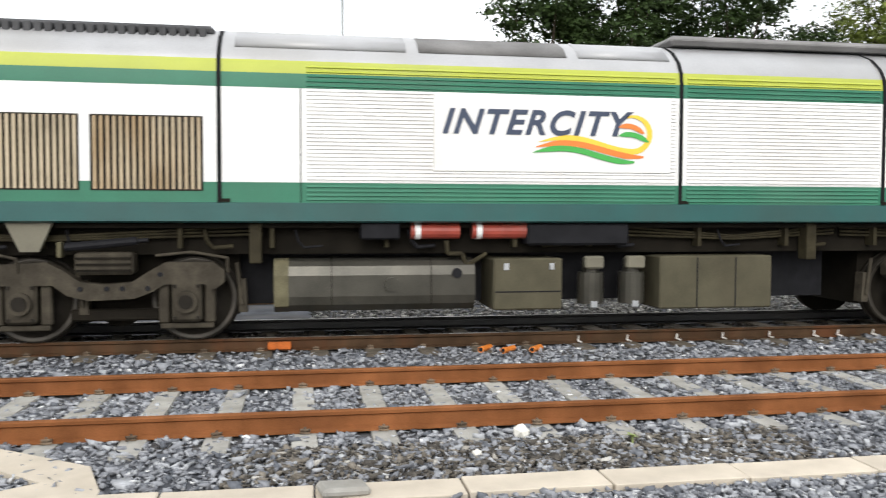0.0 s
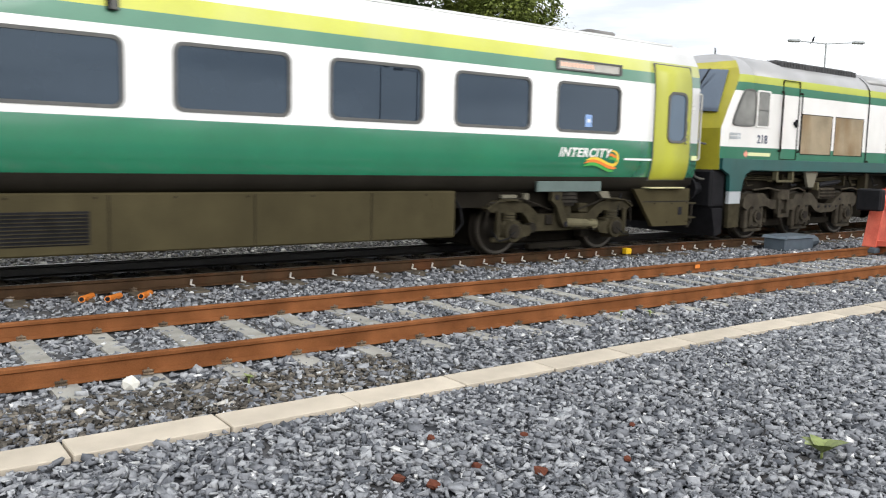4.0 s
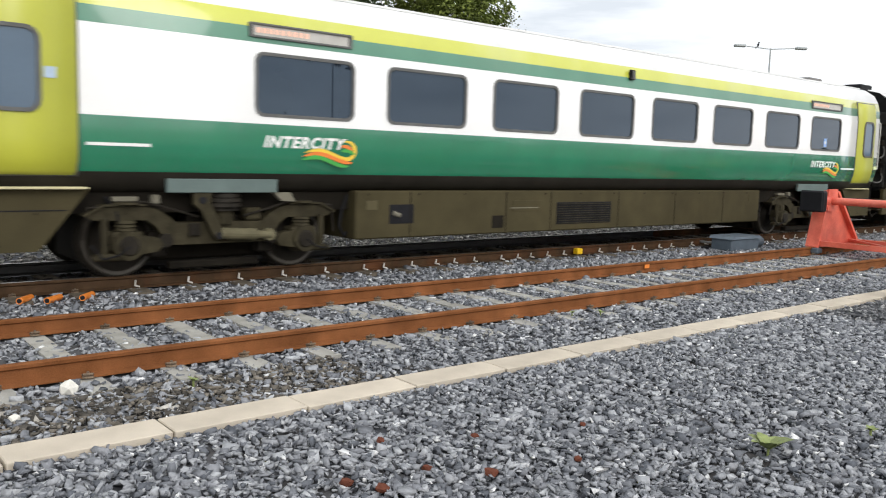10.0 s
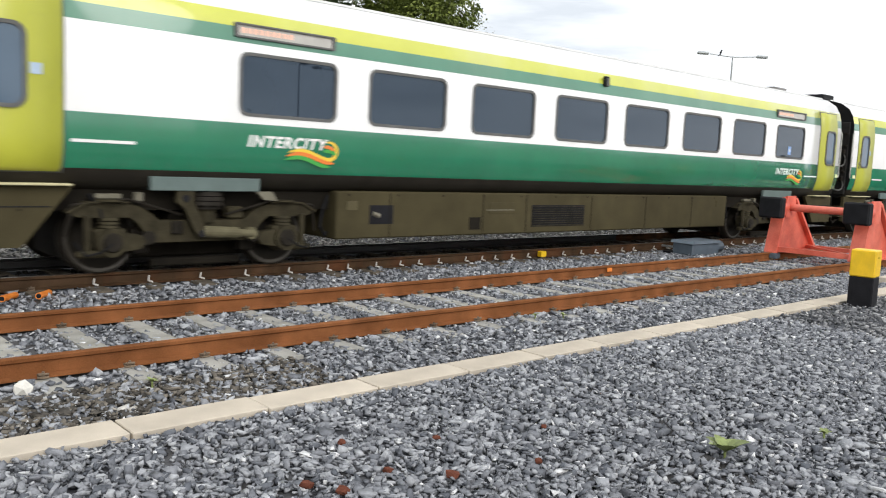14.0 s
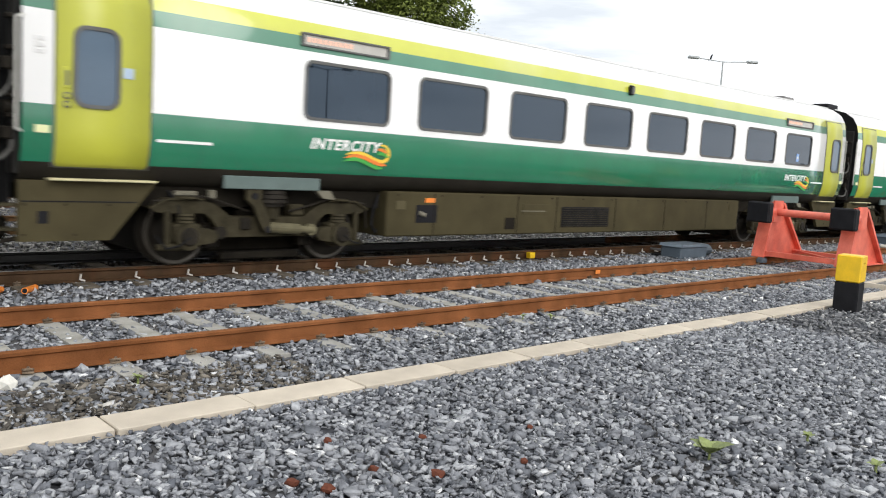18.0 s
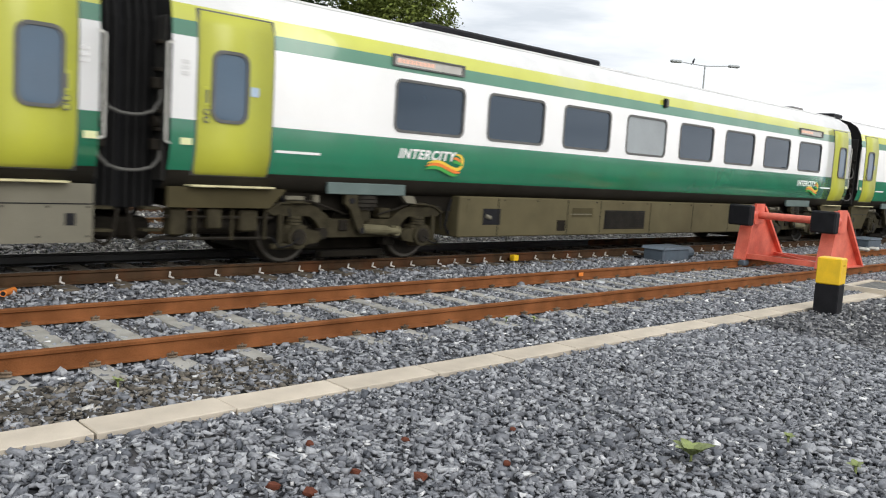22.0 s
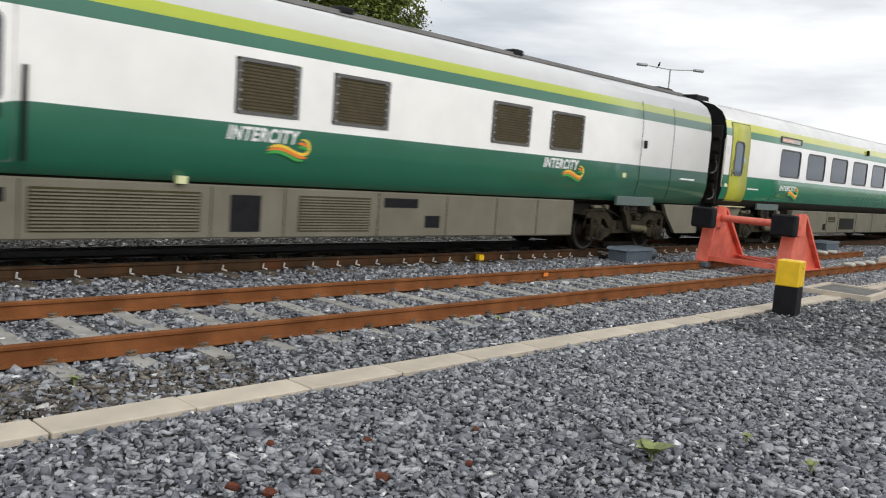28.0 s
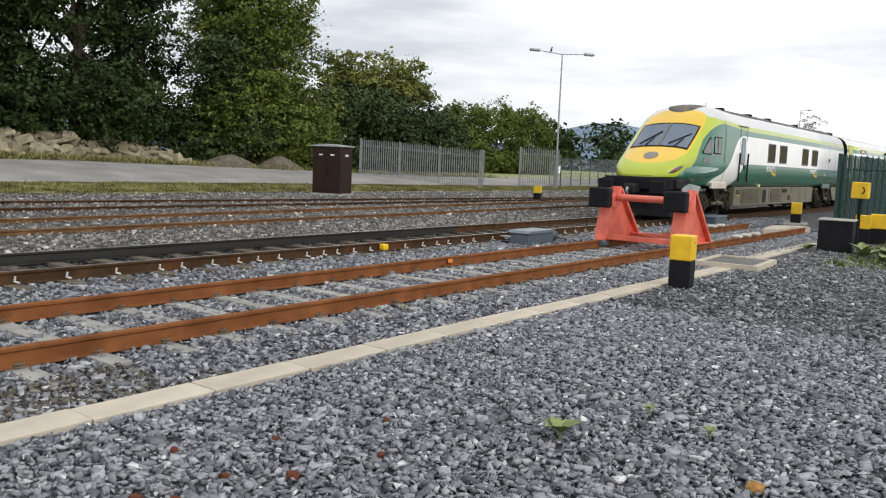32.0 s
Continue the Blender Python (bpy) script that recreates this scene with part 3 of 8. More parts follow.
for k in range(14):
    part("tread_bar", boxes((-0.68, 0.68, -0.44 + k * 0.065, -0.425 + k * 0.065, 0.07, 0.081)), M_PLATE, pit)

# ---- verge, lane and rising ground behind the tracks ----
def rise(x, y):
    top = 1.15 - 0.6 * min(1.0, max(0.0, (x - 22) / 30))
    u = min(1.0, max(0.0, (y - 27.0) / 17.0))
    return -0.02 + top * u * u * (3 - 2 * u)


def draped(name, line, near, far, material, lift, label, category, n=80, jag=0.0):
    """A strip over the rising ground; near and far are functions of x."""
    bm = bmesh.new()
    rnd = random.Random(5)
    prev = None
    rows = 7
    for i in range(n + 1):
        x = line[0] + (line[1] - line[0]) * i / n
        a, b = near(x) + rnd.uniform(-jag, jag), far(x) + rnd.uniform(-jag, jag)
        cur = [bm.verts.new((x, a + (b - a) * j / rows, rise(x, a + (b - a) * j / rows) + lift)) for j in range(rows + 1)]
        if prev:
            for j in range(rows):
                bm.faces.new((prev[j], cur[j], cur[j + 1], prev[j + 1]))
        prev = cur
    return tagged(part(name, bm, material), label, category, kind="structure")


draped("verge_ground", (-160, 260), lambda x: 28.9 + 0.35 * math.sin(x * 0.9) * math.sin(x * 0.37), lambda x: 150.0, M_GRASS, 0.0, "rough grass verge and rising ground beyond the tracks", "grass", n=420, jag=0.3)
draped("gravel_lane", (-60, 110), lambda x: 32.3 + 0.02 * max(0, x - 20), lambda x: 40.0 + 0.03 * max(0, x - 20), M_ROAD, 0.03, "pale gravel lane along the railway verge", "lane", n=110, jag=0.12)


M_MEADOW = mat("pale_meadow", (0.27, 0.3, 0.13), 0.9, var=0.25, scale=0.15, bump=0.3, fine=4.0, tint=(0.34, 0.34, 0.17))
draped("meadow_field", (64, 240), lambda x: 38.0 + 0.05 * (x - 64), lambda x: 122.0, M_MEADOW, 0.05, "pale dry meadow beyond the chain-link fence", "field", n=60, jag=0.3)


def blades(name, n, region, h, material, seed, label, zf):
    """Tufts of grass, joined."""
    rs = np.random.RandomState(seed)
    x, y = rs.uniform(region[0], region[1], n), rs.uniform(region[2], region[3], n)
    z = np.array([zf(a, b) for a, b in zip(x, y)])
    a = rs.uniform(0, 6.283, n)
    keep = np.sin(x * 1.9 + np.sin(y * 2.3)) * np.sin(y * 1.7 + np.sin(x * 0.8)) + rs.uniform(-0.5, 0.5, n) > -0.15
    x, y, z, a = x[keep], y[keep], z[keep], a[keep]
    n = len(x)
    w, hh, lean = rs.uniform(0.02, 0.05, n), h * rs.uniform(0.4, 1.3, n), rs.normal(0, 0.5, (n, 2))
    v = np.zeros((n, 3, 3))
    v[:, 0] = np.stack([x - w * np.cos(a), y - w * np.sin(a), z], -1)
    v[:, 1] = np.stack([x + w * np.cos(a), y + w * np.sin(a), z], -1)
    v[:, 2] = np.stack([x + lean[:, 0] * hh, y + lean[:, 1] * hh, z + hh], -1)
    me = bpy.data.meshes.new(name)
    me.from_pydata(v.reshape(-1, 3).tolist(), [], np.arange(3 * n).reshape(-1, 3).tolist())
    me.materials.append(material)
    return tagged(new(name, me), label, "grass", kind="stuff")


M_BLADE = mat("grass_blade", (0.1, 0.115, 0.032), 0.7, var=0.5, scale=0.5, bump=0.0, fine=3.0, tint=(0.2, 0.185, 0.07), island=0.5)
blades("verge_grass", 46000, (4, 62, 29.0, 32.2), 0.11, M_BLADE, 4, "tufted yellow-green grass of the verge", rise)
blades("corner_grass", 2600, (17.2, 27, 2.2, 3.75), 0.1, M_BLADE_GREEN, 8, "rank grass and weeds round the cable chamber", lambda a, b: -0.01)
blades("bank_grass", 9000, (4, 62, 40.0, 44.5), 0.3, M_BLADE, 6, "long grass below the trees", rise)

# ---- ballast stones ----
stones("near_ballast", 52000, (-2.0, 9.5, 0.7, 4.68), 0.02, M_STONE, 11, -0.012, 0.022, "sharp blue-grey ballast stones with a few white ones", off_iron)
stones("open_ballast", 44000, (9.5, 32, -1.5, 4.68), 0.021, M_STONE_YARD, 12, -0.012, 0.02, "sharp blue-grey ballast stones with a few white ones", off_iron)
stones("corner_ballast", 14000, (3.0, 9.5, -1.8, 0.7), 0.021, M_STONE, 21, -0.012, 0.022, "sharp blue-grey ballast stones with a few white ones", off_iron)
stones("foot_ballast", 26000, (-8.0, 12.0, -6.0, 0.7), 0.03, M_STONE, 22, -0.012, 0.022, "sharp blue-grey ballast stones with a few white ones", lambda x, y: ~((x > 3.0) & (x < 9.5) & (y > -1.8)))
stones("yard_ballast", 9000, (-8.0, -2.0, 0.7, 4.68), 0.026, M_STONE, 23, -0.012, 0.022, "sharp blue-grey ballast stones with a few white ones", off_iron)
stones("shoulder_ballast", 26000, (-7, 27, 5.0, 6.2), 0.021, M_STONE, 13, -0.012, 0.022, "blue-grey ballast stones beside the siding", off_iron)
stones("siding_ballast", 27000, (-7, 29, 6.39, 7.87), 0.022, M_STONE, 14, -0.022, 0.012, "blue-grey ballast stones between the siding rails", off_iron)
stones("space_ballast", 24000, (-9, 34, 8.06, 10.02), 0.024, M_STONE, 15, -0.014, 0.016, "blue-grey ballast stones between the tracks", off_iron)
stones("track_ballast", 14000, (-9, 40, 10.22, 11.7), 0.028, M_STONE_OILY, 16, -0.03, 0.004, "oily brown ballast stones in the running track", off_iron)
stones("far_ballast", 24000, (0, 50, 11.95, 15.4), 0.027, M_STONE_FAR, 17, -0.014, 0.02, "grey ballast stones beyond the running track", off_iron)
stones("back_ballast", 42000, (0, 60, 15.6, 29.3), 0.03, M_STONE_FAR, 18, -0.014, 0.02, "grey ballast stones by the back road", off_iron)
stones("dusty_ballast", 2600, (-0.6, 3.6, 5.05, 5.85), 0.02, M_STONE_BROWN, 19, 0.0, 0.02, "brown dusty stones beside the cable trough", off_iron)


# ---- the train ----
M_TYRERIM = mat("worn_tyre_rim", (0.055, 0.048, 0.038), 0.5, 0.3, var=0.3, bump=0.05)
COACH_L, PITCH = 21.2, 22.05
# seconds and metres of the first coach's leading end
LINE_S = [(0, -7.37), (1.7, 1.06), (2.5, 5.05), (4.0, 12.68), (5.5, 20.4), (6.4, 25.11), (8, 33.61), (9, 39.02), (10.7, 48.33), (13, 61.14), (14.7, 70.8), (16.5, 81.16), (18.4, 92.3), (19, 95.84), (20, 101.81), (20.5, 104.79), (21, 107.82), (21.5, 110.82), (22, 113.87), (22.3, 115.45), (22.7, 117.88), (23, 119.78), (24.5, 129.03), (26, 138.4), (27.5, 148.08), (29, 158.19), (30, 164.92), (31, 171.87), (32, 178.95)]


def front_at(t):
    """Where the leading end of the first coach stands on the line at t seconds."""
    k = max(i for i in range(len(LINE_S) - 1) if LINE_S[i][0] <= t)

    def slope(i):
        a, b = LINE_S[max(0, i - 1)], LINE_S[min(len(LINE_S) - 1, i + 1)]
        return (b[1] - a[1]) / (b[0] - a[0])
    (t0, s0), (t1, s1) = LINE_S[k], LINE_S[k + 1]
    h = t1 - t0
    u = (t - t0) / h
    return (2 * u**3 - 3 * u**2 + 1) * s0 + (u**3 - 2 * u**2 + u) * h * slope(k) + (3 * u**2 - 2 * u**3) * s1 + (u**3 - u**2) * h * slope(k + 1)


BODY = [(-1.12, 1.2), (-1.24, 1.27), (-1.312, 1.36), (-1.352, 1.445), (-1.392, 1.58), (-1.414, 1.7), (-1.42, 1.79), (-1.42, 2.07), (-1.42, 2.19), (-1.418, 2.93), (-1.405, 3.07), (-1.385, 3.26), (-1.335, 3.46), (-1.22, 3.66), (-0.98, 3.82), (-0.6, 3.92), (-0.2, 3.96)]
BODY_MAT = [3, 3, 3, 1, 1, 1, 1, 0, 0, 0, 2, 4, 5, 5, 5, 5]


def body_y(z, prof):
    """The near side's y at a height."""
    for (y0, z0), (y1, z1) in zip(prof, prof[1:]):
        if z0 <= z <= z1:
            return y0 + (y1 - y0) * (z - z0) / (z1 - z0)
    return prof[0][0] if z < prof[0][1] else prof[-1][0]


def shell(length, prof, mats, cols, openings, materials, x0=0.0, flat=0.0):
    """A coach body: the profile drawn along x, mirrored, with openings left out of the near side."""
    bm = bmesh.new()
    xs = sorted({x0, x0 + length, *cols})
    full = prof + [(-y, z) for y, z in prof[::-1]]
    grid = [[bm.verts.new((x, y, z)) for y, z in full] for x in xs]
    n = len(prof)
    for i in range(len(xs) - 1):
        xm = (xs[i] + xs[i + 1]) / 2
        for j in range(len(full)):
            k = (j + 1) % len(full)
            zm = (full[j][1] + full[k][1]) / 2
            if j < n - 1 and any(a < xm < b and c < zm < d for a, b, c, d in openings):
                continue
            f = bm.faces.new((grid[i][j], grid[i + 1][j], grid[i + 1][k], grid[i][k]))
            f.material_index = mats[j] if j < n - 1 else (3 if j == 2 * n - 1 else 5 if j == n - 1 else mats[2 * n - 2 - j])
            f.smooth = zm > flat
    bm.faces.new(grid[0][::-1]).material_index = 6
    bm.faces.new(grid[-1]).material_index = 6
    bmesh.ops.recalc_face_normals(bm, faces=bm.faces)
    return mesh_of("body", bm, materials)


def skin(prof, x0, x1, z0, z1, off, material, thick=0.03, r=0.0):
    """A panel that follows the body's side between two heights, proud by off."""
    zs = [z0] + [z for _, z in prof if z0 + 0.01 < z < z1 - 0.01] + [z1]
    bm = bmesh.new()
    rows = []
    for z in zs:
        y = body_y(z, prof)
        cut = 0.0
        if r:
            d = min(z - z0, z1 - z)
            cut = max(0.0, r - d) * 0.6
        rows.append([bm.verts.new((x, y + o, z)) for x, o in ((x0 + cut, -off), (x1 - cut, -off), (x1 - cut, thick), (x0 + cut, thick))])
    for a, b in zip(rows, rows[1:]):
        for i in range(4):
            bm.faces.new((a[i], a[(i + 1) % 4], b[(i + 1) % 4], b[i])).smooth = i == 0
    bm.faces.new(rows[0][::-1])
    bm.faces.new(rows[-1])
    bmesh.ops.recalc_face_normals(bm, faces=bm.faces)
    return bm


def ribbon(points, half, y):
    """A flat ribbon along points of (x, z), pointed at its start."""
    bm = bmesh.new()
    prev = None
    n = len(points) - 1
    for i, (u, v) in enumerate(points):
        (a, b), (c, d) = points[max(0, i - 1)], points[min(n, i + 1)]
        l = math.hypot(c - a, d - b) or 1.0
        h = half * min(1.0, 0.1 + 5.0 * i / n) * min(1.0, 0.35 + 4.0 * (n - i) / n)
        cur = (bm.verts.new((u + (d - b) / l * h, y, v - (c - a) / l * h)), bm.verts.new((u - (d - b) / l * h, y, v + (c - a) / l * h)))
        if prev:
            bm.faces.new((prev[0], cur[0], cur[1], prev[1]))
        prev = cur
    return bm


def swoosh(parent, x, z, w, y, slim=1.0):
    """Three slim ribbons in yellow, orange and green; the yellow one turns up round the last letter."""
    def wave(v):
        return 0.062 * slim * w * math.sin(v * 4.9 + 0.1) - 0.02 * w * v
    runs = []
    for k in (1, 2):
        runs.append((k, [(x + (0.0 - 0.02 * (k - 1)) * w + v / 20 * (0.93 - 0.06 * (k - 1)) * w, z - 0.058 * slim * w * k + wave(v / 20)) for v in range(21)]))
    curl = [(x + 0.03 * w + v / 18 * 0.8 * w, z + wave(v / 18 * 0.94)) for v in range(19)]
    cx, cz = curl[-1]
    r = 0.145 * w
    curl += [(cx + r * 1.05 * math.sin(a * 0.29), cz + r * (1 - math.cos(a * 0.29))) for a in range(1, 13)]
    runs.append((0, curl))
    for k, pts in runs:
        part("ribbon", ribbon(pts, 0.032 * slim * w, y - 0.0015 * k), (M_SW_Y, M_SW_O, M_SW_G)[k], parent)
    for m, dz, ln in ((M_SW_O, 0.2, 0.22), (M_SW_G, 0.13, 0.26)):
        pts = [(cx - 0.12 * w + ln * w * v / 8, cz + dz * w + 0.02 * w * math.sin(v / 8 * 3.1) - 0.05 * w * (v / 8) ** 2) for v in range(9)]
        part("ribbon", ribbon(pts, 0.028 * slim * w, y - 0.004), m, parent)


def wheelset(parent, x, r, name="wheelset"):
    """Axle with two dished wheels and worn tyres, turning about its own middle."""
    bm = tubes(((0, -0.8, 0), (0, 0.8, 0), 0.08), seg=12)
    for s in (-1, 1):
        y0, y1 = s * 0.77, s * 0.9
        tube(bm, (0, y0 - s * 0.03, 0), (0, y0, 0), r + 0.028, seg=36)
        seg = 36
        rings = [[bm.verts.new((q * math.cos(6.28318 * i / seg), y, q * math.sin(6.28318 * i / seg))) for i in range(seg)] for q, y in ((r, y0), (r, y1), (r - 0.018, y1 + s * 0.004), (r - 0.065, y1 + s * 0.004), (r - 0.085, y1 - s * 0.04), (0.2, y1 - s * 0.055), (0.17, y1 + s * 0.01), (0.06, y1 + s * 0.03))]
        for k, (a, b) in enumerate(zip(rings, rings[1:])):
            for i in range(seg):
                f = bm.faces.new((a[i], a[(i + 1) % seg], b[(i + 1) % seg], b[i]))
                f.material_index = 1 if k == 2 else 0
                f.smooth = k != 1
        bm.faces.new(rings[-1])
    bmesh.ops.recalc_face_normals(bm, faces=bm.faces)
    return part(name, mesh_of(name, bm, [M_WHEEL, M_TYRERIM]), None, parent, at=pose(x, 0, RAIL_TOP + r))


def spring(bm, x, y, z0, z1, r, turns=5):
    for k in range(turns):
        z = z0 + (z1 - z0) * (k + 0.5) / turns
        tube(bm, (x, y, z - 0.02), (x, y, z + 0.012), r, r * 0.88, seg=12)


def coach_bogie(parent, x, wb=2.33, r=0.44, steel=None):
    """A two-axle bogie: cranked side frames, axleboxes on trailing arms, air springs and dampers."""
    bo = part("bogie", boxes((-0.35, 0.35, -1.0, 1.0, 0.6, 0.92), (-1.5, 1.5, -0.62, 0.62, 0.3, 0.98), bev=0.03), M_UNDER, parent, at=pose(x, 0, 0))
    steel = steel or M_BOGIE
    h = wb / 2
    sets = [wheelset(bo, s * h, r) for s in (-1, 1)]
    half = [(1.62, 0.93), (1.5, 1.0), (1.42, 1.035), (0.96, 1.035), (0.8, 0.995), (0.68, 0.92), (0.56, 0.83)]
    under = [(0.55, 0.56), (0.63, 0.565), (0.72, 0.66), (0.83, 0.8), (0.93, 0.87), (1.42, 0.87), (1.55, 0.88)]
    outline = [(-u, v) for u, v in half] + half[::-1] + under[::-1] + [(-u, v) for u, v in under]
    for side in (-1, 1):
        y = side * 1.12
        bm = prism(bmesh.new(), outline, y - 0.09, y + 0.09)
        part("side_frame", bm, steel, bo)
        if side > 0:
            continue
        fl = prism(bmesh.new(), [(-1.64, 0.925), (-1.42, 1.04), (-0.95, 1.042), (-0.95, 1.062), (-1.44, 1.062), (-1.66, 0.94)], y - 0.13, y + 0.11)
        part("frame_flange", fl, steel, bo)
        fl = prism(bmesh.new(), [(1.64, 0.925), (1.42, 1.04), (0.95, 1.042), (0.95, 1.062), (1.44, 1.062), (1.66, 0.94)], y - 0.13, y + 0.11)
        part("frame_flange", fl, steel, bo)
        for s in (-1, 1):
            a = s * h
            ab = bmesh.new()
            tube(ab, (a, y - 0.2, 0.58), (a, y + 0.05, 0.58), 0.17, 0.2, seg=18)
            box(ab, a - 0.19, a + 0.19, y - 0.14, y + 0.1, 0.5, 0.74, bev=0.03)
            part("axlebox", ab, steel, bo)
            part("axle_cover", tubes(((a, y - 0.225, 0.58), (a, y - 0.2, 0.58), 0.1, 0.12), seg=14), M_BOGIE_DARK, bo)
            bm = bmesh.new()
            spring(bm, a, y - 0.04, 0.75, 0.88, 0.125, 3)
            part("axle_spring", bm, steel, bo)
            part("spring_cap", tubes(((a, y - 0.04, 1.062), (a, y - 0.04, 1.085), 0.17, 0.14), seg=16), steel, bo)
            arm = prism(bmesh.new(), [(a - s * 0.1, 0.46), (a - s * 0.12, 0.7), (a - s * 0.36, 0.66), (a - s * 0.42, 0.58), (a - s * 0.36, 0.5)][::s], y - 0.15, y + 0.02)
            part("axlebox_arm", arm, steel, bo)
            part("arm_pivot", tubes(((a - s * 0.46, y - 0.12, 0.62), (a - s * 0.46, y + 0.02, 0.62), 0.085), seg=12), M_BOGIE_DARK, bo)
            post = tubes(((s * 1.43, y - 0.12, 0.48), (s * 1.43, y - 0.12, 0.9), 0.042), seg=10)
            box(post, min(s * 1.18, s * 1.56), max(s * 1.18, s * 1.56), y - 0.17, y - 0.05, 0.41, 0.49, bev=0.02)
            part("guide_post", post, steel, bo)
            part("brake_pipe", hose([(s * 0.3, y - 0.1, 0.9), (s * 0.62, y - 0.14, 0.99), (s * (h - 0.2), y - 0.12, 1.09), (s * 1.6, y - 0.1, 1.02), (s * 1.66, y - 0.08, 0.66)], 0.015), M_BOGIE_DARK, bo)
            part("speed_cable", hose([(a, y - 0.22, 0.58), (a + s * 0.14, y - 0.23, 0.48), (a + s * 0.3, y - 0.2, 0.44), (a + s * 0.42, y - 0.14, 0.6)], 0.012), M_RUBBER, bo)
            part("brake_unit", boxes((min(s * 0.62, s * 0.84), max(s * 0.62, s * 0.84), y + 0.1, y + 0.3, 0.4, 0.72), bev=0.02), M_BOGIE_DARK, bo)
        sp = bmesh.new()
        for z0, z1, q in ((0.97, 1.02, 0.2), (1.02, 1.07, 0.245), (1.08, 1.13, 0.25), (1.14, 1.19, 0.24)):
            tube(sp, (0.05, y, z0), (0.05, y, z1), q, q * 0.95, seg=20)
        part("air_spring", sp, M_BOGIE_DARK, bo, "ribbed black air spring")
        part("spring_pot", tubes(((0.05, y, 0.8), (0.05, y, 0.97), 0.15), seg=14), steel, bo)
        part("valve_case", boxes((0.34, 0.56, y - 0.1, y + 0.1, 0.84, 1.0), bev=0.02), steel, bo)
        part("valve_case", boxes((-0.42, -0.28, y - 0.13, y - 0.05, 0.66, 0.82), bev=0.012), M_BOGIE_DARK, bo)
        yd = tubes(((-0.05, y - 0.17, 0.69), (0.44, y - 0.17, 0.665), 0.075), ((0.44, y - 0.17, 0.665), (0.66, y - 0.17, 0.65), 0.05), seg=14)
        tube(yd, (0.64, y - 0.19, 0.655), (0.64, y - 0.06, 0.655), 0.08, seg=12)
        part("yaw_damper", yd, M_BOGIE_PALE, bo)
        lk = prism(bmesh.new(), [(-0.4, 1.2), (-0.18, 1.2), (-0.18, 1.06), (-0.03, 0.74), (0.0, 0.64), (-0.09, 0.61), (-0.15, 0.68), (-0.3, 0.98), (-0.4, 1.06)], y - 0.22, y - 0.13)
        part("bolster_link", lk, steel, bo)
        for u, v in ((-0.29, 1.11), (-0.07, 0.67)):
            part("link_eye", tubes(((u, y - 0.235, v), (u, y - 0.21, v), 0.046), seg=10), M_BLACK, bo)
        for d in ((-1.32, -1.02, y - 0.08, y + 0.02, 1.09, 1.15), (-0.86, -0.76, y - 0.08, y + 0.02, 1.06, 1.17)):
            part("frame_bracket", boxes(d, bev=0.012), M_SKIRT_PALE, bo, "pale dusty bracket")
        part("frame_bracket", prism(bmesh.new(), [(0.68, 1.2), (0.92, 1.2), (1.0, 1.08), (0.8, 1.09)], y - 0.2, y - 0.12), M_SKIRT_PALE, bo, "pale dusty bracket")
        part("track_brake", boxes((-0.6, 0.6, y + 0.06, y + 0.2, 0.24, 0.34), bev=0.02), M_UNDER, bo)
    return sets


def lettering(size, width, material, weight=0.034):
    me = text_mesh("INTERCITY", size, material, shear=0.3, bold=size * weight, spacing=1.14)
    w = max(v.co.x for v in me.vertices)
    me.transform(Matrix.Diagonal((width / w, 1, 1, 1)))
    return me


WIN_X = [3.52 + 2.017 * i for i in range(8)]


def window_unit(parent, x0, x1, z0, z1, y, glass=None, r=0.09):
    o, i = round_rect(x0 - 0.03, x1 + 0.03, z0 - 0.03, z1 + 0.03, r + 0.03), round_rect(x0 + 0.012, x1 - 0.012, z0 + 0.012, z1 - 0.012, r)
    w = part("window", ring_plate(o, i, y - 0.008, y + 0.02), M_SEAL, parent)
    part("pane", plate(round_rect(x0 - 0.005, x1 + 0.005, z0 - 0.005, z1 + 0.005, r), y + 0.012, y + 0.022), glass or M_GLASS, w)
    return w


def coach_door(parent, x0, x1, flip):
    d = part("door", skin(BODY, x0, x1, 1.4, 3.41, 0.016, M_DOOR, r=0.05), M_DOOR, parent, "lime green plug door")
    part("door_seal", skin(BODY, x0 - 0.022, x1 + 0.022, 1.385, 3.432, 0.006, M_SEAL), M_SEAL, d)
    a = x0 + (0.2 if flip else 0.36)
    y = -1.452
    window_unit(d, a, a + 0.46, 2.09, 2.93, y, M_DOORGLASS, r=0.11)
    bx = x0 + 0.11 if flip else x1 - 0.12
    for zb in (2.18, 2.085):
        part("door_button", tubes(((bx, y + 0.02, zb), (bx, y - 0.006, zb), 0.04), seg=16), M_SEAL, d)
        part("button_face", tubes(((bx, y, zb), (bx, y - 0.012, zb), 0.024), seg=12), M_DOOR, d)
    part("door_handle", boxes((bx - 0.045, bx + 0.045, y + 0.006, y + 0.02, 2.26, 2.49), bev=0.004), M_DOOR, d)
    part("handle_slot", boxes((bx - 0.016, bx + 0.016, y, y + 0.02, 2.29, 2.45)), M_SEAL, d)
    return d


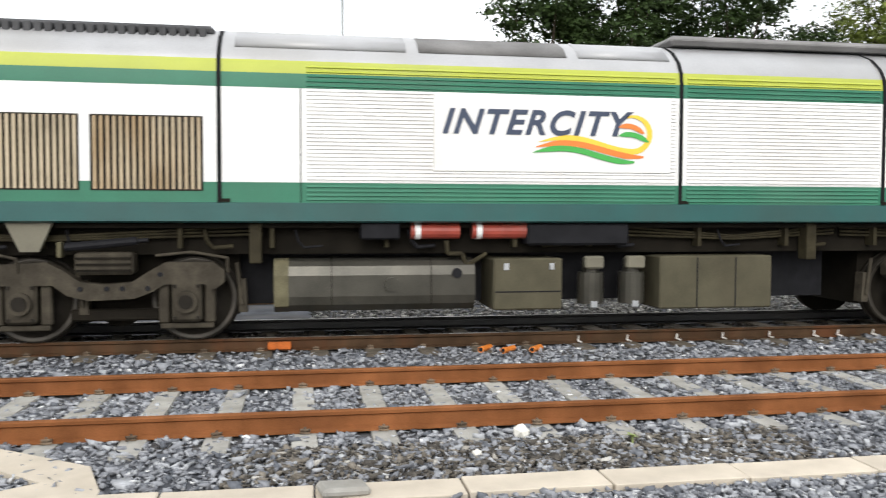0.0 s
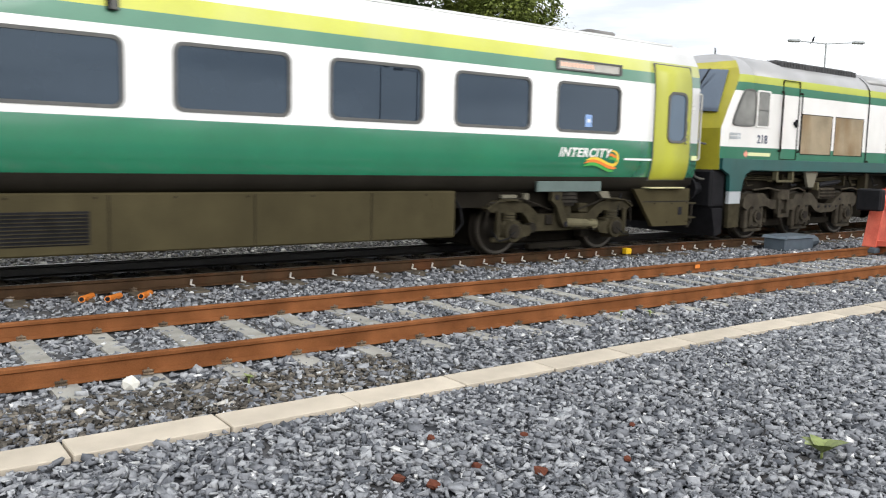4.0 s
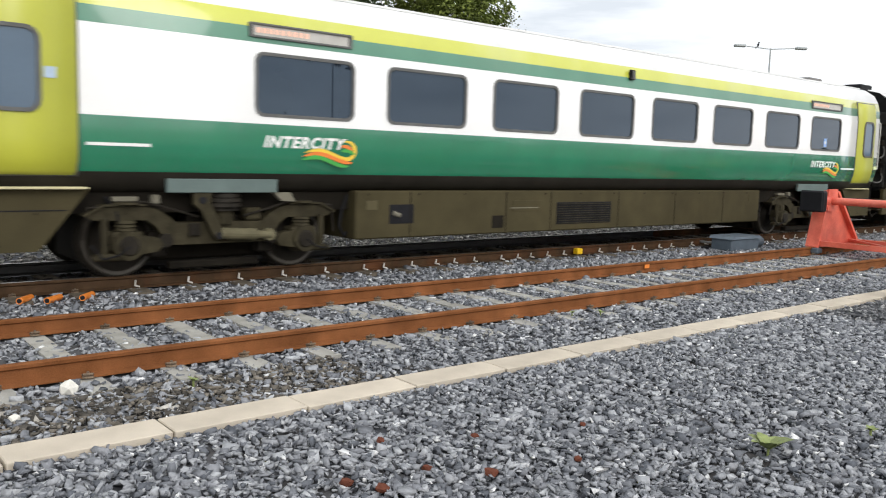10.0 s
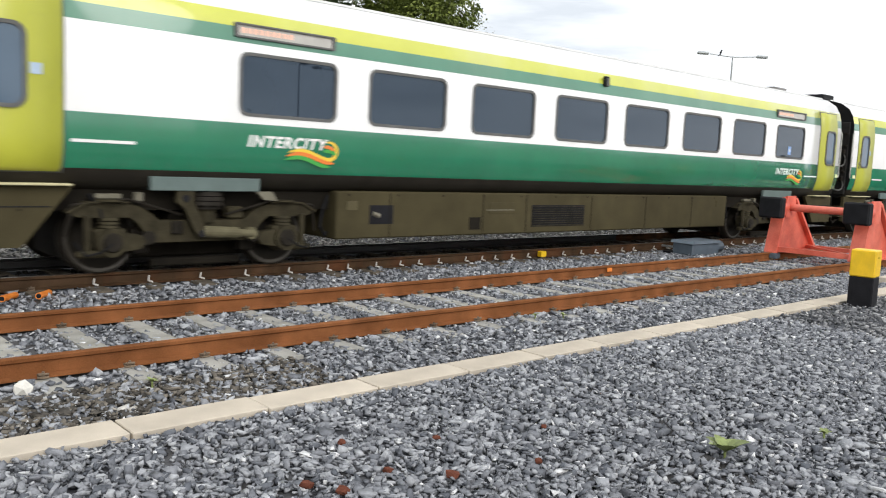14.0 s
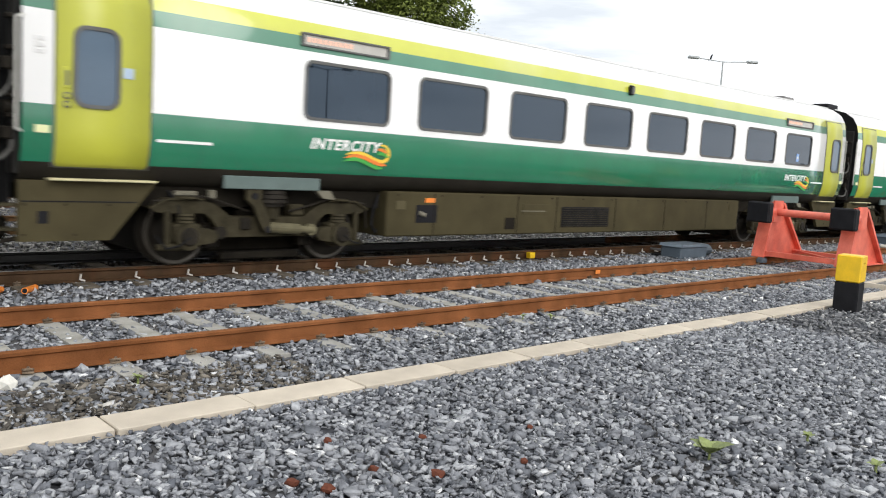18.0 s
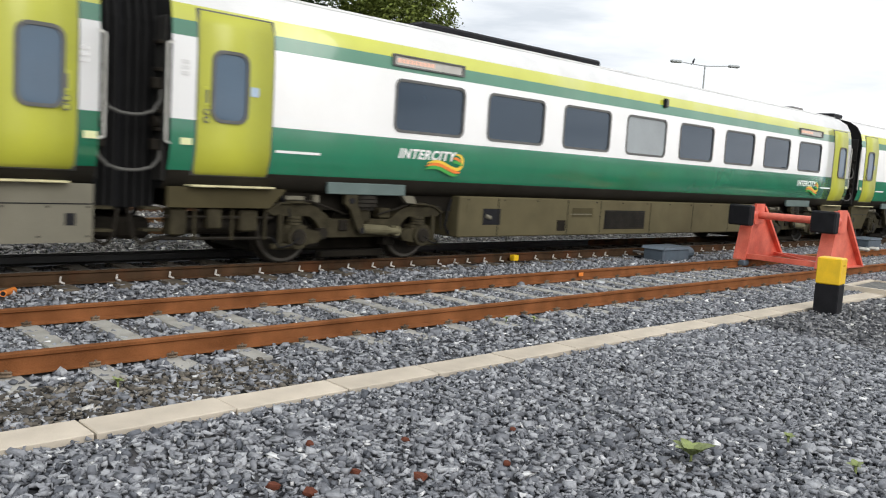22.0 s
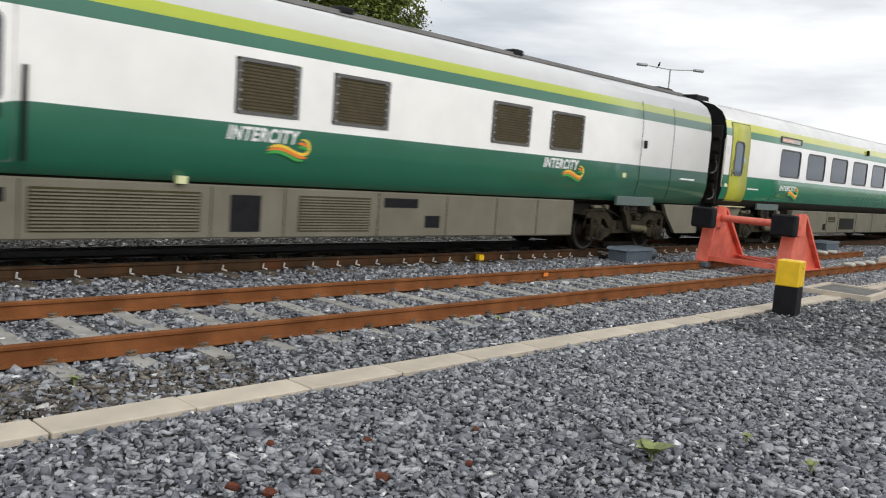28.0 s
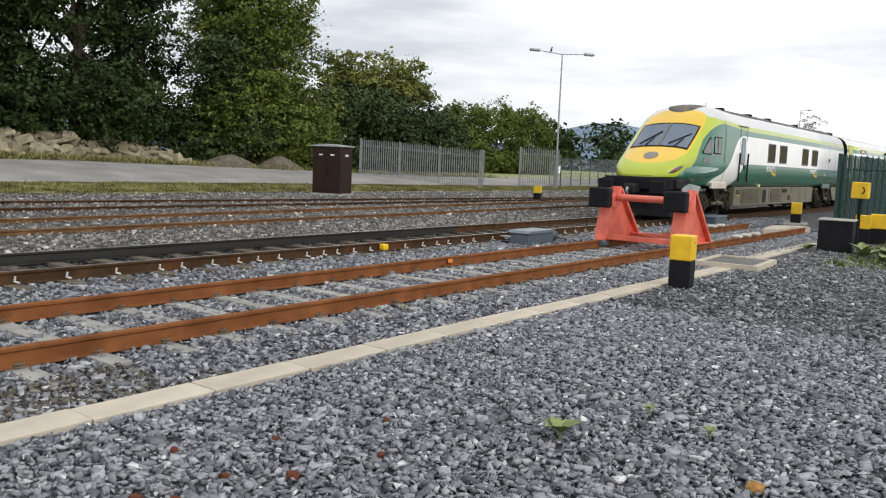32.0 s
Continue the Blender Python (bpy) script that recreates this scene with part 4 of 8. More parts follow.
def coach_end(c, e, s):
    """Gangway bellows, cables, rails and drawgear at one end; s is the way out."""
    def span(a, b):
        return sorted((e + s * a, e + s * b))
    def arch(w, top):
        pts = [(-w, 0.95), (-w, top - 0.55), (-w * 0.93, top - 0.28), (-w * 0.72, top - 0.1), (-w * 0.4, top)]
        return pts + [(-u, v) for u, v in pts[::-1]]
    for k in range(4):
        a, b = span(0.0 + 0.105 * k, 0.06 + 0.105 * k)
        part("gangway", prism(bmesh.new(), arch(0.98 - 0.012 * (k % 2), 3.78), a, b, "x"), M_GANGWAY, c, "black rubber gangway bellows")
    a, b = span(-0.01, 0.42)
    part("gangway_lining", prism(bmesh.new(), arch(0.9, 3.7), a, b, "x"), M_RUBBER, c)
    a, b = span(0.0, 0.035)
    part("end_panel", boxes((a, b, -1.3, -1.0, 1.3, 3.3), bev=0.015), M_ENDGREY, c)
    for k, (z0, dip) in enumerate(((2.46, 0.38), (1.72, 0.3))):
        pts = [(e + s * 0.02, -1.18, z0), (e + s * 0.06, -1.26, z0 - dip * 0.5), (e + s * 0.16, -1.28, z0 - dip * 0.85), (e + s * 0.3, -1.28, z0 - dip * 0.98), (e + s * 0.425, -1.28, z0 - dip)]
        part("jumper_cable", hose(pts, 0.021), M_CABLE, c, "grey looped jumper cable")
        a, b = span(0.03, 0.14)
        part("jumper_socket", boxes((a, b, -1.24, -1.12, z0 - 0.05, z0 + 0.09), bev=0.015), M_BOGIE_DARK, c)
    for zz in (2.95, 2.62, 2.12, 1.9):
        a, b = span(0.03, 0.1)
        part("end_fitting", boxes((a, b, -1.27, -1.1, zz, zz + 0.05), bev=0.01), M_BOGIE_DARK, c)
    a, b = span(0.03, 0.12)
    part("end_lamp", tubes(((a, -1.16, 2.02), (b, -1.16, 2.02), 0.07), seg=14), M_BOGIE_DARK, c)
    rail = e + s * 0.055
    part("end_rail", hose([(e - s * 0.02, -1.4, 1.76), (rail, -1.42, 1.79), (rail, -1.42, 2.36), (rail, -1.42, 2.95), (e - s * 0.02, -1.4, 2.985)], 0.017, seg=8), M_ENDRAIL, c, "pale grey handrail")
    a, b = span(0.0, 0.42)
    part("coupling", boxes((a, b, -0.35, 0.35, 0.82, 1.12), bev=0.04), M_BLACK, c)
    part("buffing_gear", boxes((a, b, -0.95, 0.95, 0.55, 0.82), bev=0.05), M_UNDER, c)
    part("end_pipe", hose([(e - s * 0.3, -1.12, 0.62), (e + s * 0.1, -1.14, 0.56), (e + s * 0.2, -1.13, 0.5), (e + s * 0.3, -1.12, 0.6), (e + s * 0.36, -1.1, 0.95)], 0.024), M_BOGIE_DARK, c)
    part("brake_hose", hose([(e, -0.6, 1.0), (e + s * 0.15, -0.62, 0.72), (e + s * 0.38, -0.6, 0.66)], 0.03), M_RUBBER, c)
    for zs in (0.68, 0.95):
        a, b = span(0.02, 0.24)
        part("end_step", boxes((a, b, -1.28, -1.1, zs, zs + 0.03)), M_BOGIE, c)
    g0 = 0.12 if s < 0 else COACH_L - 0.22
    for k in range(3):
        part("end_notice", boxes((g0, g0 + 0.1, -1.424, -1.416, 2.6 + k * 0.07, 2.645 + k * 0.07)), M_FAINT, c)


def coach():
    c = empty("railway_coach")
    openings = [(x, x + 1.42, 2.19, 2.93) for x in WIN_X]
    cols = [v for x in WIN_X for v in (x, x + 1.42)]
    mats = [M_WHITE, M_GREEN, M_STRIPE, M_VALANCE, M_LIME, M_ROOF, M_GANGWAY]
    me = shell(COACH_L, BODY, BODY_MAT, cols, openings, mats)
    part("body", me, None, c)
    for x in WIN_X:
        window_unit(c, x, x + 1.42, 2.19, 2.93, -1.42)
    coach_door(c, 0.34, 1.39, True)
    coach_door(c, COACH_L - 1.235, COACH_L - 0.25, False)
    for e, s in ((0.0, -1), (COACH_L, 1)):
        coach_end(c, e, s)
    for s in (1, -1):
        def X(u):
            return u if s > 0 else COACH_L - u
        sk = part("end_skirt", prism(bmesh.new(), [(X(u), v) for u, v in ((0.0, 1.24), (0.0, 0.56), (1.0, 0.56), (1.54, 1.24))], -1.3, -1.22), M_SKIRT, c)
        a = min(X(0.2), X(0.31))
        part("skirt_socket", boxes((a, a + 0.11, -1.306, -1.25, 0.76, 0.9)), M_BLACK, sk)
        a, b = sorted((X(0.02), X(1.3)))
        part("skirt_joint", boxes((a, b, -1.304, -1.28, 1.0, 1.014)), M_BLACK, sk)
        for u, v in ((0.06, 0.96), (0.5, 0.96), (0.98, 0.96), (0.06, 0.62), (0.6, 0.62)):
            part("skirt_screw", boxes((X(u) - 0.012, X(u) + 0.012, -1.305, -1.29, v, v + 0.024)), M_UNDER, sk)
        a, b = sorted((X(0.3), X(1.5 if s > 0 else 1.25)))
        part("door_step", boxes((a, b, -1.42, -1.2, 1.245, 1.27), bev=0.006), M_STEPEDGE, c, "worn yellow step edge")
    # underframe boxes
    eq = part("equipment_case", boxes((5.1, 15.75, -1.3, 1.3, 0.53, 1.22), bev=0.02), M_SKIRT, c, "long dusty brown equipment case")
    for x in (6.05, 8.0, 9.05, 10.85, 12.6, 14.3):
        part("panel_joint", boxes((x, x + 0.014, -1.304, -1.29, 0.55, 1.2)), M_UNDER, eq)
    bm = boxes((9.2, 10.65, -1.302, -1.28, 0.64, 1.02))
    lv = part("louvre", bm, M_BLACK, eq)
    for k in range(9):
        part("slat", boxes((9.22, 10.63, -1.318, -1.3, 0.656 + k * 0.041, 0.666 + k * 0.041)), M_BOGIE, lv)
    # flat black plate; the filler recess is dark by this colour alone
    part("filler_recess", boxes((5.68, 6.12, -1.303, -1.28, 0.74, 1.02)), M_BLACK, eq)
    part("filler_pipe", tubes(((5.74, -1.306, 0.9), (5.86, -1.306, 0.86), 0.035), seg=10), M_SKIRT_PALE, eq)
    part("hatch", boxes((7.7, 7.95, -1.306, -1.29, 0.62, 0.82)), M_UNDER, eq)
    part("pale_panel", boxes((8.15, 8.8, -1.306, -1.29, 0.88, 1.06), bev=0.003), M_SKIRT, eq)
    part("underframe", boxes((0.3, COACH_L - 0.3, -1.1, 1.1, 0.95, 1.25)), M_UNDER, c)
    part("hand_lamp_bracket", boxes((15.3, 15.55, -1.306, -1.29, 0.98, 1.12)), M_SKIRT, eq)
    part("notice_plate", boxes((5.28, 5.46, -1.306, -1.29, 0.95, 1.08)), M_SKIRT_OLIVE, eq)
    part("notice_plate", boxes((8.1, 8.75, -1.307, -1.29, 0.93, 0.945)), M_SKIRT_PALE, eq)
    for k in range(12):
        part("case_screw", boxes((5.3 + 0.9 * k, 5.325 + 0.9 * k, -1.307, -1.29, 1.155, 1.18)), M_UNDER, eq)
    for x, s in ((5.05, -1), (15.8, 1), (1.75, 1), (19.5, -1)):
        part("air_hose", hose([(x, -1.15, 1.15), (x + s * 0.12, -1.2, 0.95), (x + s * 0.16, -1.2, 0.72), (x + s * 0.05, -1.17, 0.58), (x - s * 0.02, -1.1, 0.62)], 0.02), M_RUBBER, c)
    for bx in (3.14, COACH_L - 3.14):
        coach_bogie(c, bx)
        part("bolster_panel", boxes((bx - 0.74, bx + 0.71, -1.36, -1.3, 1.2, 1.37), bev=0.008), M_GREYPAINT, c, "grey-green bolster cover plate")
    # destination sign, side lamp
    for x in (3.42, COACH_L - 3.62):
        sg = part("destination_sign", ring_plate(round_rect(x, x + 1.5, 3.13, 3.31, 0.02), round_rect(x + 0.05, x + 1.45, 3.155, 3.285, 0.01), -1.425, -1.38), M_SEAL, c)
        part("display", boxes((x + 0.04, x + 1.46, -1.402, -1.39, 3.15, 3.29)), M_DISPLAY, sg)
        for k in range(9):
            part("lit_character", boxes((x + 0.1 + k * 0.085, x + 0.16 + k * 0.085, -1.406, -1.40, 3.19, 3.255)), M_AMBER, sg)
    dl = part("door_lamp", boxes((COACH_L / 2 + 0.25, COACH_L / 2 + 0.38, -1.44, -1.38, 3.22, 3.4), bev=0.01), M_BLACK, c)
    part("lens", boxes((COACH_L / 2 + 0.285, COACH_L / 2 + 0.365, -1.456, -1.44, 3.225, 3.375), bev=0.006), M_SEAL, dl)
    for x, z in ((3.61, 1.785), (17.69, 1.775)):
        lg = part("lettering", lettering(0.2, 1.24, M_LETTER), None, c, "white slanted lettering", at=pose(x, -1.426, z))
        swoosh(lg, 0.57, -0.065, 0.82, -0.002)
    for x in (0.13, COACH_L - 0.17):
        part("reflector", boxes((x, x + 0.15, -1.432, -1.41, 1.76, 1.845)), M_PALEY, c)
    for x, w in ((1.48, 0.71), (COACH_L - 1.97, 0.69)):
        part("stripe_mark", boxes((x, x + w, -1.426, -1.41, 1.735, 1.77)), M_LETTER, c)
    sg = part("seat_sign", boxes((18.27, 18.42, -1.4115, -1.408, 2.26, 2.46)), M_BLUEMARK, c, "small blue sign in the window")
    part("figure_bar", boxes((18.31, 18.38, -1.414, -1.411, 2.33, 2.39)), M_LETTER, sg)
    part("roof_pod", boxes((COACH_L - 1.9, COACH_L - 1.2, -0.4, 0.4, 3.93, 4.05), bev=0.03), M_ROOFDIRT, c)
    part("roof_pod", boxes((0.05, 0.75, -0.45, 0.45, 3.93, 4.1), bev=0.03), M_BLACK, c)
    for y in (-0.95, -0.55):
        part("roof_rib", boxes((0.3, COACH_L - 0.3, y - 0.015, y + 0.015, 3.83 if y < -0.8 else 3.925, 3.86 if y < -0.8 else 3.95)), M_ROOF, c)
    part("access_mark", boxes((1.06, 1.18, -1.444, -1.43, 2.43, 2.55)), M_PALEBLUE, c, "small blue access sign")
    return c


# blue sky reflection of the door panes is painted into the base colour
M_DOORGLASS = mat("painted_sky_door_glass", (0.07, 0.115, 0.17), 0.05, var=0.12, scale=1.0, bump=0.0, ior=1.6)
M_BLUEMARK = mat("blue_sign", (0.25, 0.4, 0.7), 0.5, var=0.05, bump=0.0)
M_PALEBLUE = mat("pale_blue_sign", (0.4, 0.5, 0.62), 0.5, var=0.1, scale=20.0, bump=0.0)
M_STEPEDGE = mat("worn_step_edge", (0.55, 0.5, 0.3), 0.6, var=0.2, scale=5.0, bump=0.05)
M_ENDGREY = mat("sooty_coach_end", (0.03, 0.029, 0.027), 0.6, var=0.4, scale=4.0, bump=0.1)
M_ENDRAIL = mat("pale_handrail", (0.5, 0.49, 0.45), 0.45, 0.2, var=0.15, bump=0.0)
M_CABLE = mat("dusty_grey_cable", (0.1, 0.098, 0.09), 0.6, var=0.2, bump=0.0)
M_FAINT = mat("faint_grey_notice", (0.66, 0.655, 0.64), 0.5, var=0.05, bump=0.0)
M_PALEGLASS = mat("clouded_glass", (0.3, 0.33, 0.34), 0.1, var=0.12, scale=1.0, bump=0.0)
M_DISPLAY = mat("display_glass", (0.5, 0.48, 0.44), 0.2, var=0.1, bump=0.0)
M_AMBER = mat("amber_display", (0.62, 0.47, 0.38), 0.4, var=0.0, bump=0.0, emit=(1.0, 0.3, 0.12, 0.35))
M_PALEY = mat("pale_reflector", (0.7, 0.72, 0.4), 0.4, var=0.05, bump=0.0)

COACHES = [coach()]
tagged(COACHES[0], "white and green passenger coach with lime doors", "railway coach", group="coaches of the train")


def copied_wheels(ob):
    return [o for o in ob.children_recursive if o.name.startswith("wheelset")]


for k in range(5):
    COACHES.append(copy_thing(COACHES[0], pose(0, 0, 0)))

# what sets single coaches apart
for o in COACHES[4].children_recursive:
    if o.name.startswith("pane") and abs(sum(v.co.x for v in o.data.vertices) / len(o.data.vertices) - (WIN_X[3] + 0.71)) < 0.2 and len(o.data.vertices) > 20:
        me = o.data.copy()
        me.materials[0] = M_PALEGLASS
        o.data = me
for c in (COACHES[4], COACHES[5]):
    seen = {}
    for o in c.children_recursive:
        if o.type == "MESH" and o.name.split(".")[0] in ("equipment_case", "end_skirt"):
            if o.data.name not in seen:
                me = o.data.copy()
                me.materials[0] = M_SKIRT_OLIVE if c == COACHES[4] else M_SKIRT_PALE
                seen[o.data.name] = me
            o.data = seen[o.data.name]
# the last two coaches carry no sign in the window
for c in (COACHES[4], COACHES[5]):
    for o in list(c.children):
        if o.name.startswith("seat_sign"):
            for k in list(o.children):
                bpy.data.objects.remove(k)
            bpy.data.objects.remove(o)
# the fifth coach has no deep skirt at its trailing end, only a shallow valance over the pipes
for o in list(COACHES[4].children):
    if o.name.startswith("end_skirt") and sum(v.co.x for v in o.data.vertices) / len(o.data.vertices) < 4:
        for k in list(o.children):
            bpy.data.objects.remove(k)
        bpy.data.objects.remove(o)
part("valance", prism(bmesh.new(), [(0.05, 1.24), (0.05, 0.98), (1.5, 0.98), (1.75, 1.24)], -1.3, -1.22), M_SKIRT, COACHES[4])
part("air_tank", tubes(((0.3, -0.95, 0.76), (1.3, -0.95, 0.76), 0.15), seg=16), M_BOGIE_DARK, COACHES[4])
for d in ((0.12, 0.34, -1.24, -1.0, 0.62, 0.96), (0.62, 0.82, -1.26, -1.05, 0.7, 0.97), (1.1, 1.36, -1.24, -1.0, 0.66, 0.95)):
    part("valve_box", boxes(d, bev=0.02), M_BOGIE, COACHES[4])
for x in (0.45, 0.98, 1.48):
    part("hanger_rod", tubes(((x, -1.22, 0.55), (x, -1.22, 1.0), 0.02), seg=8), M_BOGIE, COACHES[4])
for z in (0.58, 0.86):
    part("pipe", tubes(((0.05, -1.18, z), (1.62, -1.18, z - 0.02), 0.022), seg=8), M_BOGIE_DARK, COACHES[4])
part("roof_duct", boxes((4.6, 9.5, -0.7, 0.7, 3.9, 4.03), bev=0.04), M_BLACK, COACHES[4], "long black roof duct")
part("warning_label", boxes((5.86, 6.06, -1.312, -1.29, 1.06, 1.13)), M_ORANGE, COACHES[3])
labels = ["white and green passenger coach next to the locomotive", "white and green passenger coach with lime doors", "white and green passenger coach with lime doors", "white and green passenger coach with lime doors", "green and white coach with a black roof duct", "green and white coach with pale skirts, last before the trailer"]
for c, words in zip(COACHES, labels):
    c["label"] = words


# ---- locomotive: left cab front at x 0 ----
LOCO_L = 19.6
LBODY = [(-1.28, 1.58), (-1.32, 1.6), (-1.32, 1.81), (-1.31, 1.815), (-1.31, 1.95), (-1.31, 2.05), (-1.31, 2.4), (-1.31, 2.79), (-1.31, 3.14), (-1.305, 3.31), (-1.28, 3.46), (-1.2, 3.6), (-1.02, 3.76), (-0.75, 3.88), (-0.4, 3.94), (-0.1, 3.95)]
LMAT = [1, 1, 1, 2, 2, 0, 0, 0, 2, 4, 5, 5, 5, 5, 5]
M_TEAL = mat("dark_teal_solebar", (0.017, 0.085, 0.08), 0.35, var=0.15, scale=2.0, bump=0.02, stain=0.3, stain_color=(0.05, 0.06, 0.05))
M_LOCOROOF = mat("grimy_silver_roof", (0.4, 0.4, 0.405), 0.4, 0.25, var=0.15, scale=1.2, bump=0.03, stain=0.6, stain_color=(0.34, 0.33, 0.31))
M_LOCOGREEN = mat("weathered_green_paint", (0.022, 0.15, 0.085), 0.5, var=0.15, scale=1.5, bump=0.0, stain=0.25, stain_color=(0.08, 0.16, 0.11))
M_SOOT = mat("brown_soot", (0.16, 0.145, 0.125), 0.7, var=0.4, scale=2.0, bump=0.1)
SOOT_X = 4.6
M_ROOFDARK = mat("soot_black_louvre", (0.07, 0.07, 0.072), 0.6, var=0.3, scale=2.0, bump=0.1)
M_LOCOLIME = mat("weathered_lime_paint", (0.4, 0.44, 0.05), 0.5, var=0.1, scale=1.5, bump=0.0, stain=0.3, stain_color=(0.34, 0.38, 0.12))
M_LOCOBOGIE = mat("dusty_grey_casting", (0.058, 0.05, 0.037), 0.75, var=0.4, scale=6.0, bump=0.3, stain=0.6, stain_color=(0.025, 0.021, 0.016))
M_YELLOWCAB = mat("yellow_cab_front", (0.44, 0.4, 0.035), 0.45, var=0.15, scale=3.0, bump=0.03, stain=0.3, stain_color=(0.3, 0.27, 0.08))
M_RUSTSLAT = mat("grimy_grille_slat", (0.48, 0.4, 0.28), 0.7, var=0.25, scale=2.0, bump=0.1, stain=0.9, stain_color=(0.3, 0.17, 0.06))
M_TANK = mat("grimy_tank", (0.07, 0.066, 0.053), 0.3, 0.5, var=0.4, scale=2.5, bump=0.1, stain=0.6, stain_color=(0.05, 0.045, 0.036))
M_LOCKER = mat("olive_grey_locker", (0.085, 0.077, 0.05), 0.6, var=0.25, scale=3.0, bump=0.06, stain=0.4, stain_color=(0.07, 0.06, 0.04))
M_EXT = mat("red_cylinder", (0.32, 0.055, 0.035), 0.45, var=0.3, scale=5.0, bump=0.05, stain=0.85, stain_color=(0.16, 0.13, 0.11))
M_APRON = mat("grey_apron_paint", (0.4, 0.43, 0.45), 0.5, var=0.1, scale=4.0, bump=0.02)
# grey of the daylight seen through the cab, put into the glass colour
M_SIDEGLASS = mat("light_behind_cab_side_glass", (0.17, 0.17, 0.155), 0.08, var=0.4, scale=1.5, bump=0.0, fine=4.0)
M_PINK = mat("coral_emblem", (0.75, 0.3, 0.22), 0.5, var=0.05, bump=0.0)


def seam(parent, x, prof, w=0.03):
    """A dark joint band over the side and roof."""
    bm = bmesh.new()
    a = [bm.verts.new((x - w / 2, y * 1.004 - 0.003, z + 0.004)) for y, z in prof[2:]]
    b = [bm.verts.new((x + w / 2, y * 1.004 - 0.003, z + 0.004)) for y, z in prof[2:]]
    for i in range(len(a) - 1):
        bm.faces.new((a[i], b[i], b[i + 1], a[i + 1]))
    return part("body_joint", bm, M_RUBBER, parent)


def loco_cab(parent, x0, s):
    """A raked cab end; s -1 leads to smaller x."""
    prof = LBODY[1:] + [(-y, z) for y, z in LBODY[1:][::-1]]
    half = len(LBODY) - 1
    mats = LMAT[1:]
    bm = bmesh.new()

    def front(y, z):
        b = -0.11 if z < 2.42 else -0.11 + (z - 2.42) * 0.52 + max(0.0, z - 3.6) * 0.6
        return b + 0.14 * (abs(y) / 1.3) ** 2.2
    rows = []
    for u in (0.0, 0.5, 0.8, 0.93, 1.0):
        row = []
        for y, z in prof:
            f = front(y, z)
            yy = y * (1 - 0.05 * max(0, u - 0.7) / 0.3)
            x = 0.95 * (1 - u) + f * u
            row.append(bm.verts.new((x if s < 0 else LOCO_L - x, yy, z)))
        rows.append(row)
    for a, b in zip(rows, rows[1:]):
        for j in range(len(prof) - 1):
            f = bm.faces.new((a[j], a[j + 1], b[j + 1], b[j]))
            f.material_index = mats[j] if j < half - 1 else 5 if j == half - 1 else mats[2 * half - 2 - j]
            f.smooth = (prof[j][1] + prof[j + 1][1]) / 2 > 3.2
    last = rows[-1]
    mid = []
    for j in range(half):
        y, z = prof[j]
        xf = front(0, z)
        mid.append(bm.verts.new((xf if s < 0 else LOCO_L - xf, 0, z)))
    for j in range(half - 1):
        o = 2 * half - 1 - j
        for q in ((last[j], last[j + 1], mid[j + 1], mid[j]), (mid[j], mid[j + 1], last[o - 1], last[o])):
            f = bm.faces.new(q)
            f.material_index = 6 if prof[j][1] < 3.7 else 5
    bmesh.ops.recalc_face_normals(bm, faces=bm.faces)
    cab = part("cab", mesh_of("cab", bm, [M_LOCOWHITE, M_TEAL, M_LOCOGREEN, M_UNDER, M_LOCOLIME, M_LOCOROOF, M_YELLOWCAB]), None, parent)
    # windscreen, one pane each side of the middle post
    for side in (-1, 1):
        bm = bmesh.new()
        vs = []
        for y, z in ((0.1, 2.78), (1.06, 2.72), (0.96, 3.56), (0.1, 3.64)):
            xf = front(y, z) - 0.012
            vs.append(bm.verts.new((xf if s < 0 else LOCO_L - xf, side * y, z)))
        f = bm.faces.new(vs)
        r = bmesh.ops.extrude_face_region(bm, geom=[f])
        for v in r["geom"]:
            if isinstance(v, bmesh.types.BMVert):
                v.co.x += 0.03 if s < 0 else -0.03
        bmesh.ops.recalc_face_normals(bm, faces=bm.faces)
        ws = part("windscreen", bm, M_SCREEN, cab)
        q = front(0.5, 3.0) - 0.06
        q2 = front(0.5, 3.55) - 0.06
        part("wiper", tubes(((q if s < 0 else LOCO_L - q, side * 0.35, 2.9), (q2 if s < 0 else LOCO_L - q2, side * 0.62, 3.6), 0.018), seg=6), M_BLACK, ws)
    fx = -0.13 if s < 0 else LOCO_L + 0.13
    part("headlamp", tubes(((fx + 0.05, -0.62, 2.1), (fx - 0.04, -0.62, 2.1), 0.11), ((fx + 0.05, 0.62, 2.1), (fx - 0.04, 0.62, 2.1), 0.11), seg=14), M_GREYLAMP, cab)
    for k, y in enumerate((-0.45, -0.25, 0.3)):
        part("jumper_hose", hose([(fx, y, 1.95), (fx - 0.12, y, 1.7), (fx - 0.2, y + 0.05, 1.35), (fx - 0.1, y + 0.1, 1.1)], 0.03), M_RUBBER, cab)
    return cab


M_GREYLAMP = mat("pale_lamp_glass", (0.55, 0.55, 0.52), 0.2, var=0.1, bump=0.0)


